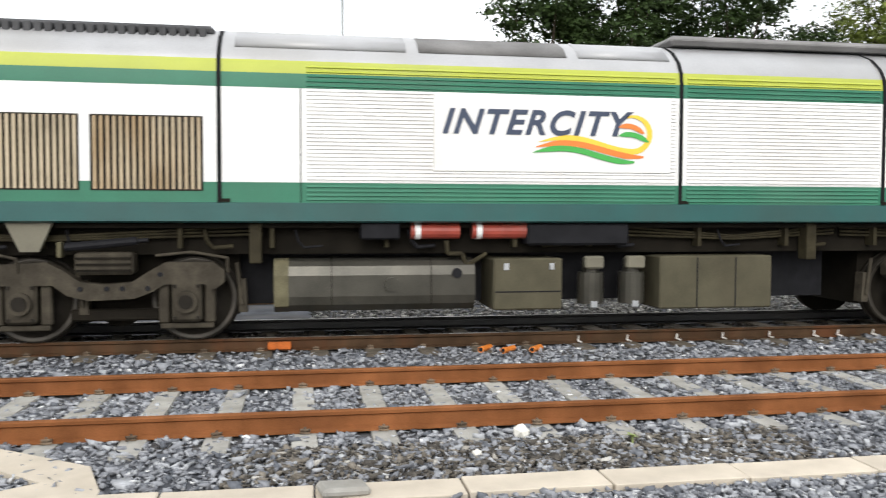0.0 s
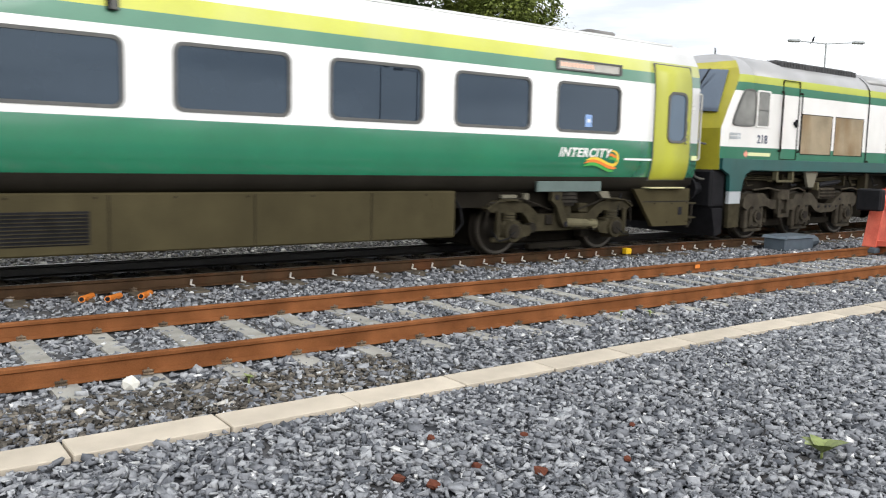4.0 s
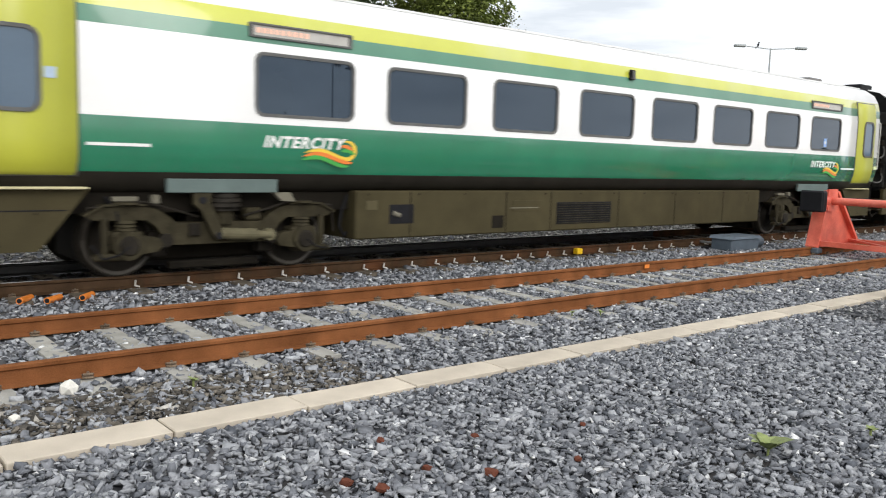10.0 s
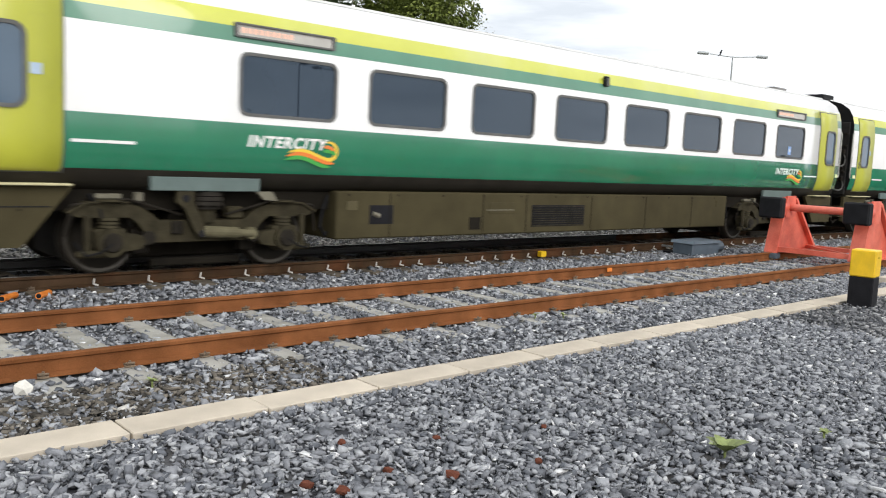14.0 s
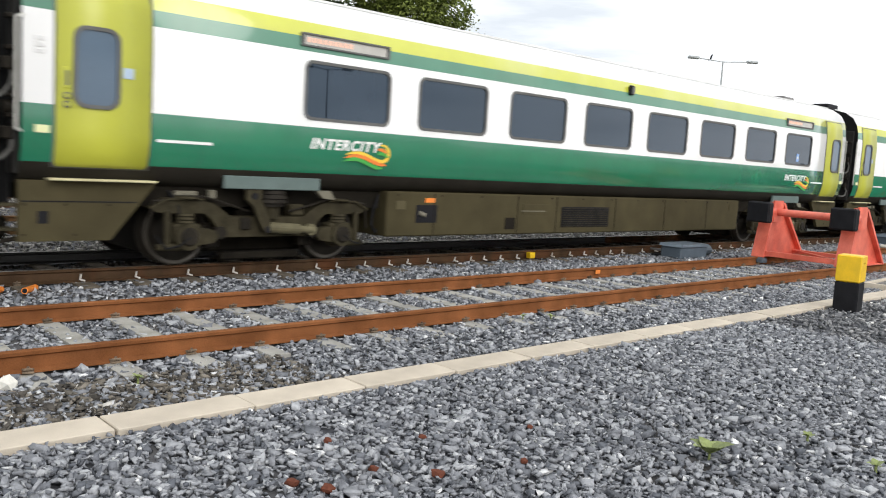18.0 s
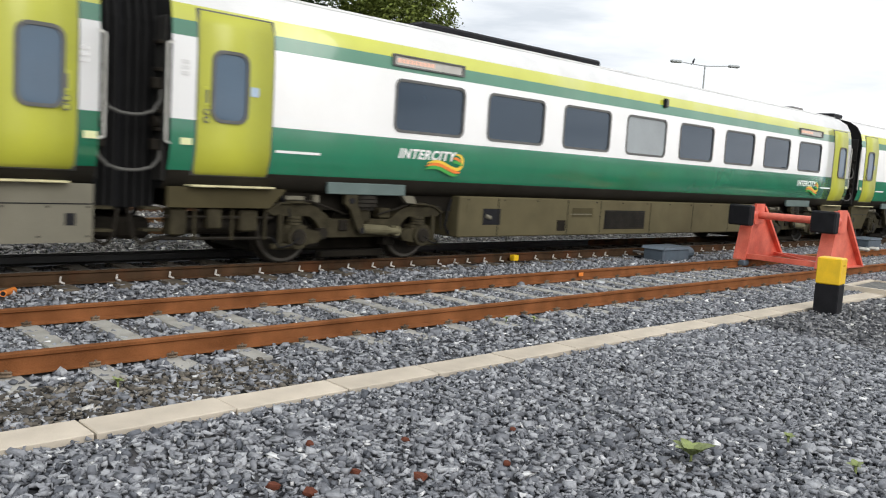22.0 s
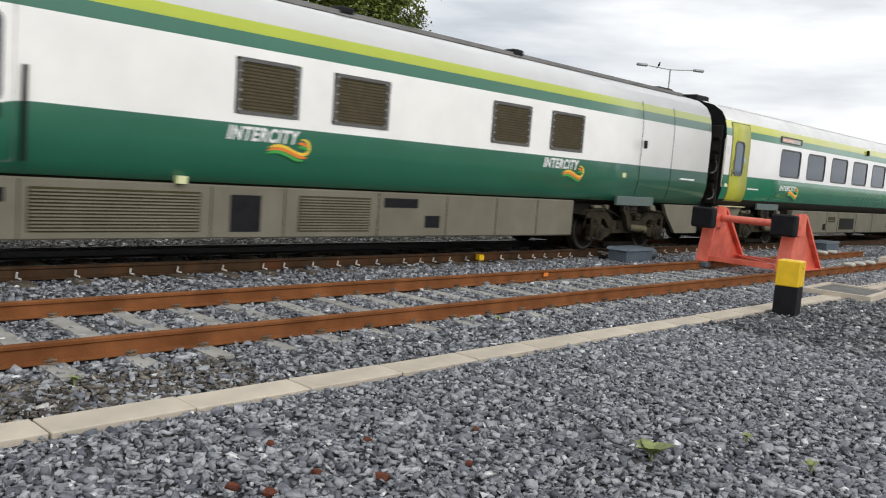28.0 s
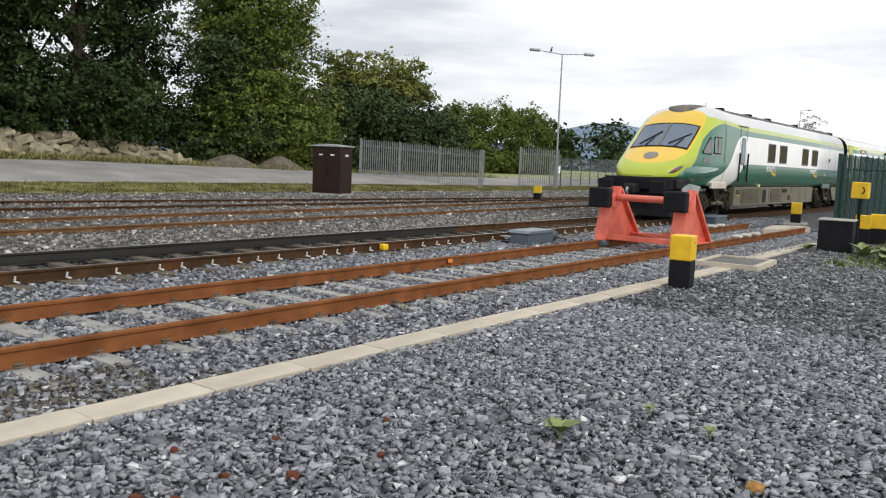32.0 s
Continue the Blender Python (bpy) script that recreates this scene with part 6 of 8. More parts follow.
def paint_by_shape(name, regions, base, rough=0.28):
    """Coach livery: colour fields bounded by curves over x (along) and z (up); yellow by y as well."""
    m = bpy.data.materials.new(name)
    m.use_nodes = True
    n, l = m.node_tree.nodes, m.node_tree.links
    b = n["Principled BSDF"]
    b.inputs["Roughness"].default_value, b.inputs["Coat Weight"].default_value, b.inputs["IOR"].default_value = rough, 0.6, 1.5
    b.inputs["Coat Roughness"].default_value = 0.08
    co, sp = n.new("ShaderNodeTexCoord"), n.new("ShaderNodeSeparateXYZ")
    l.new(co.outputs["Object"], sp.inputs[0])
    xn = n.new("ShaderNodeMath")
    xn.operation = "DIVIDE"
    l.new(sp.outputs["X"], xn.inputs[0])
    xn.inputs[1].default_value = 10.0
    grime = n.new("ShaderNodeTexNoise")
    grime.inputs["Scale"].default_value, grime.inputs["Detail"].default_value = 1.3, 6.0
    l.new(co.outputs["Object"], grime.inputs["Vector"])
    ay = n.new("ShaderNodeMath")
    ay.operation = "ABSOLUTE"
    l.new(sp.outputs["Y"], ay.inputs[0])
    out = None

    def field(pts, scale):
        fc = n.new("ShaderNodeFloatCurve")
        cv = fc.mapping.curves[0]
        for i, (px, pz) in enumerate(pts):
            q = (px / 10.0, pz / scale)
            if i == 0:
                cv.points[0].location = q
            elif i == len(pts) - 1:
                cv.points[-1].location = q
            else:
                cv.points.new(*q)
        for p in cv.points:
            p.handle_type = "AUTO_CLAMPED"
        fc.mapping.update()
        l.new(xn.outputs[0], fc.inputs["Value"])
        mu = n.new("ShaderNodeMath")
        mu.operation = "MULTIPLY"
        l.new(fc.outputs[0], mu.inputs[0])
        mu.inputs[1].default_value = scale
        return mu.outputs[0]
    prev = None
    for kind, pts, color in regions:
        g = n.new("ShaderNodeMath")
        g.operation = "GREATER_THAN" if kind == "above" else "LESS_THAN"
        l.new(ay.outputs[0] if kind == "within" else sp.outputs["Z"], g.inputs[0])
        l.new(field(pts, 2.0 if kind == "within" else 5.0), g.inputs[1])
        fac = g.outputs[0]
        if kind == "within":
            z = n.new("ShaderNodeMath")
            z.operation = "GREATER_THAN"
            l.new(sp.outputs["Z"], z.inputs[0])
            z.inputs[1].default_value = 1.84
            both = n.new("ShaderNodeMath")
            both.operation = "MULTIPLY"
            l.new(fac, both.inputs[0])
            l.new(z.outputs[0], both.inputs[1])
            fac = both.outputs[0]
        mx = n.new("ShaderNodeMix")
        mx.data_type = "RGBA"
        l.new(fac, mx.inputs["Factor"])
        if prev is None:
            mx.inputs["A"].default_value = (*base, 1)
        else:
            l.new(prev, mx.inputs["A"])
        mx.inputs["B"].default_value = (*color, 1)
        prev = mx.outputs["Result"]
    hs = n.new("ShaderNodeHueSaturation")
    mr = n.new("ShaderNodeMapRange")
    mr.inputs["To Min"].default_value, mr.inputs["To Max"].default_value = 0.85, 1.12
    l.new(grime.outputs["Fac"], mr.inputs["Value"])
    l.new(mr.outputs["Result"], hs.inputs["Value"])
    l.new(prev, hs.inputs["Color"])
    l.new(hs.outputs["Color"], b.inputs["Base Color"])
    return m


C_WHITE, C_GREEN, C_STRIPE, C_LIME, C_SILVER, C_YEL = (0.92, 0.91, 0.87), (0.016, 0.13, 0.075), (0.026, 0.15, 0.09), (0.43, 0.51, 0.025), (0.6, 0.6, 0.59), (0.8, 0.5, 0.015)
M_LIVERY = paint_by_shape("trailer_livery", [
    ("below", [(0, 1.0), (5.3, 1.0), (5.75, 1.3), (6.15, 1.5), (6.55, 1.85), (6.95, 2.05), (7.3, 2.07), (10, 2.07)], C_GREEN),
    ("above", [(0, 1.0), (3.3, 1.0), (3.65, 1.42), (4.7, 1.75), (5.25, 2.07), (5.65, 2.5), (6.03, 2.9), (6.45, 3.05), (7.2, 3.07), (10, 3.07)], C_STRIPE),
    ("above", [(0, 1.5), (0.95, 1.5), (1.56, 1.57), (1.95, 1.72), (2.28, 1.97), (2.74, 2.53), (3.24, 2.94), (3.98, 3.28), (4.6, 3.37), (5.4, 3.34), (6.4, 3.29), (7.2, 3.26), (10, 3.26)], C_LIME),
    ("above", [(0, 4.8), (3.2, 4.6), (3.7, 3.75), (4.0, 3.56), (4.4, 3.51), (4.75, 3.5), (5.4, 3.48), (6.4, 3.44), (7.2, 3.42), (10, 3.42)], C_SILVER),
    ("within", [(0.0, 0.0), (1.3, 0.0), (1.38, 0.4), (1.52, 0.68), (1.8, 0.94), (2.33, 1.06), (3.4, 1.06), (3.75, 1.0), (4.0, 0.84), (4.22, 0.0), (5.5, 0.0), (10, 0.0)], C_YEL),
], C_WHITE)
NOSE_Z = [(0.95, 1.54), (1.02, 1.65), (1.12, 1.76), (1.25, 1.87), (1.42, 1.99), (1.75, 2.2), (2.33, 2.53), (2.85, 2.92), (3.4, 3.38), (3.75, 3.65), (4.1, 3.88), (4.45, 4.0), (4.8, 4.04), (5.4, 4.01), (6.4, 3.965), (7.2, 3.96)]
NOSE_W = [(0.95, 0.5), (1.02, 0.68), (1.12, 0.82), (1.25, 0.93), (1.42, 1.02), (1.75, 1.13), (2.33, 1.25), (2.85, 1.33), (3.4, 1.38), (4.2, 1.41), (5.2, 1.42)]


def along(rows, x):
    for (a, p), (b, q) in zip(rows, rows[1:]):
        if x <= b:
            return p + (q - p) * max(0.0, x - a) / (b - a)
    return rows[-1][1]


def nose_section(x):
    """The trailer's profile at x, squeezed down towards its nose."""
    top, w = along(NOSE_Z, x), along(NOSE_W, x)
    out = []
    k = (top - 1.5) / (3.96 - 1.5)
    for y, z in BODY:
        zz = 1.5 + (z - 1.5) * k if z > 1.5 else z + 0.1 * max(0.0, 1 - (x - 0.95) / 1.0)
        blend = min(1.0, max(0.0, (5.0 - x) / 4.0))
        yy = y * w / 1.42
        if z > 3.0:
            yy *= 1 + 0.0 * blend
        out.append((yy, zz))
    return out


def nose_top(x, y):
    p = nose_section(x)
    for (y0, z0), (y1, z1) in zip(p, p[1:]):
        if z0 > 1.5 and y0 <= -abs(y) <= y1:
            return z0 + (z1 - z0) * (-abs(y) - y0) / max(1e-6, y1 - y0)
    return p[-1][1]


def nose_side(x, z):
    p = nose_section(x)
    for (y0, z0), (y1, z1) in zip(p, p[1:]):
        if z0 <= z <= z1:
            return y0 + (y1 - y0) * (z - z0) / max(1e-6, z1 - z0)
    return p[-1][0]


def decal(outline, off, thick=0.012, side=None):
    """A thin plate laid on the nose's near side."""
    f = side or nose_side
    bm = bmesh.new()
    a = [bm.verts.new((u, f(u, v) - off, v)) for u, v in outline]
    b = [bm.verts.new((u, f(u, v) - off + thick, v)) for u, v in outline]
    n = len(outline)
    bm.faces.new(a)
    bm.faces.new(b[::-1])
    for i in range(n):
        bm.faces.new((a[i], b[i], b[(i + 1) % n], a[(i + 1) % n]))
    bmesh.ops.recalc_face_normals(bm, faces=bm.faces)
    return bm


def grown(outline, d):
    cx, cz = sum(p[0] for p in outline) / len(outline), sum(p[1] for p in outline) / len(outline)
    return [(u + d * (u - cx) / (abs(u - cx) + abs(v - cz) + 1e-6) * 1.4, v + d * (v - cz) / (abs(u - cx) + abs(v - cz) + 1e-6) * 1.4) for u, v in outline]


def driving_trailer():
    c = empty("driving_trailer")
    bm = bmesh.new()
    xs = [0.95, 0.98, 1.02, 1.07, 1.12, 1.18, 1.25, 1.33, 1.42, 1.57, 1.75, 1.95, 2.15, 2.33, 2.6, 2.85, 3.0, 3.3, 3.6, 3.9, 4.2, 4.5, 4.8, 5.2, 6.2, 7.2, 9.5, 10.7, 11.2, 12.4, 14.7, 15.9, 16.4, 17.6, DVT_L]
    holes = [(9.65, 10.68), (11.25, 12.35), (14.75, 15.85), (16.45, 17.55)]
    xs = sorted(set(xs) | {v for h in holes for v in h})
    n = len(BODY)
    rows = []
    for x in xs:
        p = nose_section(x)
        p = p + [(-y, z) for y, z in p[::-1]]
        rows.append([bm.verts.new((x, y, z)) for y, z in p])
    for i, (a, b) in enumerate(zip(rows, rows[1:])):
        xm = (xs[i] + xs[i + 1]) / 2
        for j in range(2 * n):
            k = (j + 1) % (2 * n)
            if j == 8 and any(h0 < xm < h1 for h0, h1 in holes):
                continue
            f = bm.faces.new((a[j], b[j], b[k], a[k]))
            f.material_index = 1 if j in (0, 2 * n - 1, 2 * n - 2) else 0
            f.smooth = True
    bm.faces.new(rows[0]).material_index = 0
    bm.faces.new(rows[-1]).material_index = 2
    bmesh.ops.recalc_face_normals(bm, faces=bm.faces)
    part("body", mesh_of("body", bm, [M_LIVERY, M_UNDER, M_GANGWAY]), None, c)
    # windscreen in two panes over the sloping nose, in a black surround
    def screen(x0, x1, y0, y1, off, name, material, parent):
        b2 = bmesh.new()
        nx, ny = 6, 6
        g = []
        for i in range(nx + 1):
            x = x0 + (x1 - x0) * i / nx
            s = 0.96 + 0.0 * i
            g.append([b2.verts.new((x, y0 + (y1 - y0) * j / ny, nose_top(x, (y0 + (y1 - y0) * j / ny) * s) + off)) for j in range(ny + 1)])
        for i in range(nx):
            for j in range(ny):
                b2.faces.new((g[i][j], g[i + 1][j], g[i + 1][j + 1], g[i][j + 1])).smooth = True
        return part(name, b2, material, parent)
    fr = screen(2.26, 3.34, -1.0, 1.0, 0.012, "windscreen_surround", M_BLACK, c)
    screen(2.29, 3.32, -0.035, 0.035, 0.03, "screen_pillar", M_SKIRT_PALE, c)
    for y0, y1 in ((-0.96, -0.04), (0.04, 0.96)):
        ws = screen(2.32, 3.28, y0, y1, 0.022, "windscreen", M_SCREEN, c)
        ym = (y0 + y1) / 2
        part("wiper", tubes(((2.28, ym - 0.05, nose_top(2.28, ym - 0.05) + 0.05), (2.68, ym - 0.2, nose_top(2.68, ym - 0.2) + 0.05), 0.018), ((2.38, ym + 0.2, nose_top(2.38, ym + 0.2) + 0.05), (2.92, ym - 0.36, nose_top(2.92, ym - 0.36) + 0.05), 0.022), seg=6), M_BLACK, ws)
    # cab side windows
    tri = [(2.86, 2.33), (3.4, 2.33), (3.43, 2.37), (3.43, 2.8), (3.38, 2.83), (3.3, 2.78), (2.84, 2.4)]
    w = part("cab_window", decal(grown(tri, 0.05), 0.012), M_RUBBER, c)
    part("pane", decal(tri, 0.02), M_CABGLASS, w)
    sq = round_rect(3.68, 4.25, 2.37, 2.87, 0.07)
    w = part("cab_window", decal(grown(sq, 0.05), 0.012), M_RUBBER, c)
    part("pane", decal(sq, 0.02), M_CABGLASS, w)
    part("sash_bar", decal([(3.93, 2.38), (3.97, 2.38), (3.97, 2.86), (3.93, 2.86)], 0.028), M_SEAL, w)
    turn = math.degrees(math.atan2(nose_side(3.5, 2.1) - nose_side(2.86, 2.1), 0.64))
    for k, q in enumerate("4005"):
        u = 2.86 + 0.148 * k
        part("fleet_digit", text_mesh(q, 0.25, M_STEEL, bold=0.006), None, c, "silver fleet number digit", at=pose(u, nose_side(u, 2.1) - 0.02, 2.02, 0, 0, turn))
    # head and tail lamp pods
    for side in (-1, 1):
        def lens(cx, cz, rx, rz, tilt, off):
            b3 = bmesh.new()
            def at(u, v, lift):
                px, pz = cx + u * rx + v * tilt, cz + v * rz + u * tilt
                return b3.verts.new((px, side * -(nose_side(px, pz) - lift), pz))
            mid = at(0, 0, off + 0.012)
            rings = [[at(q * math.cos(0.3142 * a), q * math.sin(0.3142 * a), off + 0.012 * (1 - q * q)) for a in range(20)] for q in (0.35, 0.7, 1.0)]
            edge = [at(math.cos(0.3142 * a), math.sin(0.3142 * a), -0.03) for a in range(20)]
            for a in range(20):
                b = (a + 1) % 20
                b3.faces.new((mid, rings[0][a], rings[0][b])).smooth = True
                for p, q in zip(rings + [edge], rings[1:] + [edge]):
                    if p is not q:
                        b3.faces.new((p[a], q[a], q[b], p[b])).smooth = True
            bmesh.ops.recalc_face_normals(b3, faces=b3.faces)
            return b3
        lp = part("lamp_pod", lens(1.44, 1.765, 0.25, 0.1, 0.085, 0.012), M_LAMPPOD, c)
        part("tail_lamp", lens(1.34, 1.73, 0.08, 0.05, 0.02, 0.022), M_TAIL, lp)
    b2 = bmesh.new()
    o = [(1.74 + 0.2 * math.cos(a * 0.3927), 0.25 * math.sin(a * 0.3927)) for a in range(16)]
    f = b2.faces.new([b2.verts.new((u, v, nose_top(u, v) + 0.012)) for u, v in o])
    part("emblem_plate", b2, M_EMBLEM, c)
    # fairing swelling along the green flank, its upper face tapering to a point
    for side in (-1, 1):
        b2 = bmesh.new()
        prev = None
        for i in range(13):
            u = i / 12
            x = 1.5 + 2.65 * u
            zr, zt = 1.56 + 0.28 * u, 1.93 - 0.06 * u
            out = 0.24 * (1 - u) * min(1.0, 0.1 + 2.2 * u)
            row = [b2.verts.new((x + dx, -side * (nose_side(x, z) - o), z)) for dx, o, z in ((0.18 * (1 - u), 0.004, zt), (0, out, zr), (0, out * 0.75, zr - 0.1), (0.1, -0.02, 1.28))]
            if prev:
                for j in range(3):
                    b2.faces.new((prev[j], row[j], row[j + 1], prev[j + 1])).smooth = True
            else:
                b2.faces.new(row)
            prev = row
        bmesh.ops.recalc_face_normals(b2, faces=b2.faces)
        part("flank_fairing", b2, M_LIVERY_G, c)
    # bumper, couplings and plough
    plan = [(0.52, -0.9), (0.68, -1.14), (1.1, -1.29), (1.9, -1.32), (1.9, 1.32), (1.1, 1.29), (0.68, 1.14), (0.52, 0.9)]
    part("bumper", prism(bmesh.new(), plan, 1.12, 1.43, "z"), M_BLACK, c)
    part("bumper_lip", prism(bmesh.new(), [(u + 0.1, v * 0.97) for u, v in plan], 1.43, 1.49, "z"), M_PLOUGH, c)
    part("bufferbeam", boxes((0.68, 1.6, -1.12, 1.12, 0.72, 1.12), bev=0.05), M_BLACK, c)
    for yy in (-0.87, 0.87):
        bu = part("buffer", tubes(((0.7, yy, 1.2), (0.42, yy, 1.2), 0.14), seg=16), M_BLACK, c)
        part("buffer_head", boxes((0.32, 0.44, yy - 0.26, yy + 0.26, 0.98, 1.4), bev=0.04), M_BLACK, bu)
    part("coupler", boxes((0.2, 0.75, -0.2, 0.2, 0.95, 1.28), bev=0.06), M_PLOUGH, c)
    part("coupler_hook", hose([(0.22, 0.0, 1.1), (0.1, 0.0, 1.16), (0.06, 0.0, 1.06), (0.14, 0.0, 0.98)], 0.035), M_STEEL, c)
    part("plough_blade", prism(bmesh.new(), [(0.78, 0.8), (1.5, 0.8), (1.7, 0.26), (0.85, 0.28)], -1.16, 1.16), M_PLOUGH, c)
    part("plough_cheek", prism(bmesh.new(), [(1.2, 1.2), (1.84, 1.33), (2.75, 1.24), (2.1, 0.52), (1.8, 0.57), (1.2, 1.08)], -1.36, -1.3), M_APRON2, c)
    # added black block that keeps the space behind the cheeks dark
    part("plough_frame", boxes((1.2, 2.3, -1.12, 1.12, 0.28, 0.98), bev=0.03), M_BLACK, c)
    part("cheek_joint", boxes((1.84, 1.855, -1.364, -1.35, 0.58, 1.32)), M_UNDER, c)
    part("cheek_joint", boxes((1.855, 2.42, -1.364, -1.35, 1.08, 1.09)), M_UNDER, c)
    part("fairing", boxes((0.85, 1.45, -1.345, -1.2, 1.14, 1.46), bev=0.06), M_PLOUGH, c)
    for k, yy in enumerate((-0.5, 0.1, 0.55)):
        part("jumper_hose", hose([(0.7, yy, 1.1), (0.5, yy, 0.9), (0.53, yy + 0.1, 0.6), (0.75, yy + 0.15, 0.55)], 0.03), M_RUBBER, c)
    # side doors, grilles, lettering
    w = part("door_window", decal(round_rect(6.36, 6.86, 2.02, 3.0, 0.12), 0.006, side=lambda x, z: body_y(z, BODY)), M_SEAL, c)
    part("pane", decal(round_rect(6.4, 6.82, 2.06, 2.96, 0.1), 0.012, side=lambda x, z: body_y(z, BODY)), M_DOORGLASS, w)
    part("door_outline", ring_plate(round_rect(6.22, 6.98, 1.4, 3.42, 0.05), round_rect(6.226, 6.974, 1.406, 3.414, 0.05), -1.422, -1.41), M_SEAL, c)
    part("door_lock", boxes((6.68, 6.84, -1.44, -1.41, 1.95, 2.02), (6.78, 6.84, -1.44, -1.41, 1.86, 2.0), bev=0.008), M_BLACK, c)
    part("door_gutter", skin(BODY, 6.1, 7.15, 3.39, 3.42, 0.02, M_SEAL), M_SEAL, c)
    part("cream_damper", tubes(((4.1, -1.3, 0.68), (4.85, -1.3, 0.65), 0.055), ((4.85, -1.3, 0.65), (5.1, -1.3, 0.64), 0.03), seg=12), M_SKIRT_PALE, c, "cream yaw damper")
    part("maker_plate", boxes((8.92, 9.06, -1.38, -1.3, 1.24, 1.34)), M_PALEY, c)
    part("case_step", boxes((6.42, 6.74, -1.36, -1.3, 0.9, 0.925)), M_YELLOW, c)
    for x, z0, z1 in ((6.13, 1.42, 2.45), (7.07, 1.42, 2.45)):
        part("grab_rail", tubes(((x, -1.46, z0), (x, -1.47, z1), 0.03), seg=8), M_BLACK, c)
    for a, b in holes:
        g = part("side_grille", ring_plate(round_rect(a + 0.02, b - 0.02, 2.19, 2.93, 0.08), round_rect(a + 0.07, b - 0.07, 2.24, 2.88, 0.07), -1.428, -1.4), M_SEAL, c)
        part("mesh_panel", plate(round_rect(a + 0.06, b - 0.06, 2.23, 2.89, 0.06), -1.412, -1.4), M_MESHP, g)
        for k in range(14):
            z = 2.27 + k * 0.045
            part("slat", boxes((a + 0.08, b - 0.08, -1.422, -1.41, z, z + 0.012)), M_SKIRT, g)
        for k in range(6):
            part("bolt", boxes((a + 0.06, a + 0.085, -1.434, -1.42, 2.24 + k * 0.125, 2.265 + k * 0.125)), M_STEEL, g)
            part("bolt", boxes((b - 0.085, b - 0.06, -1.434, -1.42, 2.24 + k * 0.125, 2.265 + k * 0.125)), M_STEEL, g)
    for x, w, s in ((19.75, 0.02, 0), (21.12, 0.02, 0), (4.66, 0.03, 0)):
        bm2 = bmesh.new()
        a = [bm2.verts.new((x - w / 2, nose_side(x, z) - 0.004, z)) for _, z in BODY[2:13]]
        b = [bm2.verts.new((x + w / 2, nose_side(x, z) - 0.004, z)) for _, z in BODY[2:13]]
        for i in range(len(a) - 1):
            bm2.faces.new((a[i], b[i], b[i + 1], a[i + 1]))
        part("body_joint", bm2, M_UNDER, c)
    part("door_latch", boxes((19.85, 19.97, -1.44, -1.41, 2.45, 2.62), bev=0.006), M_BLACK, c)
    for x in (9.55, 16.3):
        lg = part("lettering", lettering(0.25, 1.16, M_LETTER), None, c, "white slanted lettering", at=pose(x, -1.43, 1.86))
        swoosh(lg, 0.62, -0.08, 0.72, 0.0)
    part("reflector", boxes((19.1, 19.22, -1.432, -1.415, 1.78, 1.88)), M_PALEY, c)
    part("stripe_mark", boxes((21.6, 22.3, -1.425, -1.41, 1.84, 1.875)), M_LETTER, c)
    part("roof_rail", boxes((5.6, 22.6, -0.72, -0.66, 3.9, 3.97)), M_ROOFDIRT, c)
    for x in (6.0, 9.2, 11.8, 16.0):
        part("roof_pod", boxes((x, x + 0.3, -0.75, -0.45, 3.93, 4.04), bev=0.03), M_BLACK, c)
    bm = bmesh.new()
    turns = [math.tau * k / 28 for k in range(28)]
    rings = [[bm.verts.new((SOOT_X + 0.75 * r * math.cos(a), 0.62 * r * math.sin(a), nose_top(SOOT_X + 0.75 * r * math.cos(a), 0.62 * r * math.sin(a)) + h)) for a in turns] for r, h in ((0.25, 0.022), (0.5, 0.02), (0.75, 0.017), (0.97, 0.012), (1.0, -0.02))]
    bm.faces.new(rings[0])
    for p, q in zip(rings, rings[1:]):
        for k in range(28):
            bm.faces.new((p[k], q[k], q[(k + 1) % 28], p[(k + 1) % 28])).smooth = True
    bmesh.ops.recalc_face_normals(bm, faces=bm.faces)
    part("soot_panel", bm, M_SOOT, c, "soot-stained roof panel")
    part("aerial", tubes(((5.3, -0.4, 3.93), (5.3, -0.4, 4.15), 0.014), seg=6), M_BLACK, c)
    part("roof_pod", boxes((22.0, 22.7, -0.4, 0.4, 3.93, 4.08), bev=0.03), M_BLACK, c)
    part("gangway", boxes((DVT_L - 0.02, DVT_L + 0.42, -0.95, 0.95, 0.95, 3.75), bev=0.05), M_GANGWAY, c, "black rubber gangway bellows")
    # underframe
    part("underframe", boxes((1.0, DVT_L - 0.3, -1.05, 1.05, 0.95, 1.25)), M_UNDER, c)
    eq = part("equipment_case", boxes((6.3, 17.6, -1.3, 1.3, 0.53, 1.24), bev=0.02), M_SKIRT_PALE, c, "pale dusty equipment case with louvres")
    for a, b in ((7.18, 9.3), (10.85, 12.2)):
        lv = part("louvre", boxes((a, b, -1.303, -1.28, 0.62, 1.14)), M_SKIRT, eq)
        for k in range(12):
            part("slat", boxes((a + 0.02, b - 0.02, -1.318, -1.3, 0.64 + k * 0.041, 0.66 + k * 0.041)), M_SKIRT_PALE, lv)
    # no holes are cut: black plates give the opening and vents their shade
    part("opening", boxes((9.74, 10.22, -1.304, -1.28, 0.62, 1.12)), M_BLACK, eq)
    part("vent", boxes((12.48, 13.22, -1.304, -1.28, 1.0, 1.15)), M_BLACK, eq)
    part("vent", boxes((13.4, 13.75, -1.304, -1.28, 0.68, 0.88)), M_BLACK, eq)
    part("socket", boxes((6.5, 6.68, -1.304, -1.28, 0.96, 1.12)), M_BLACK, eq)
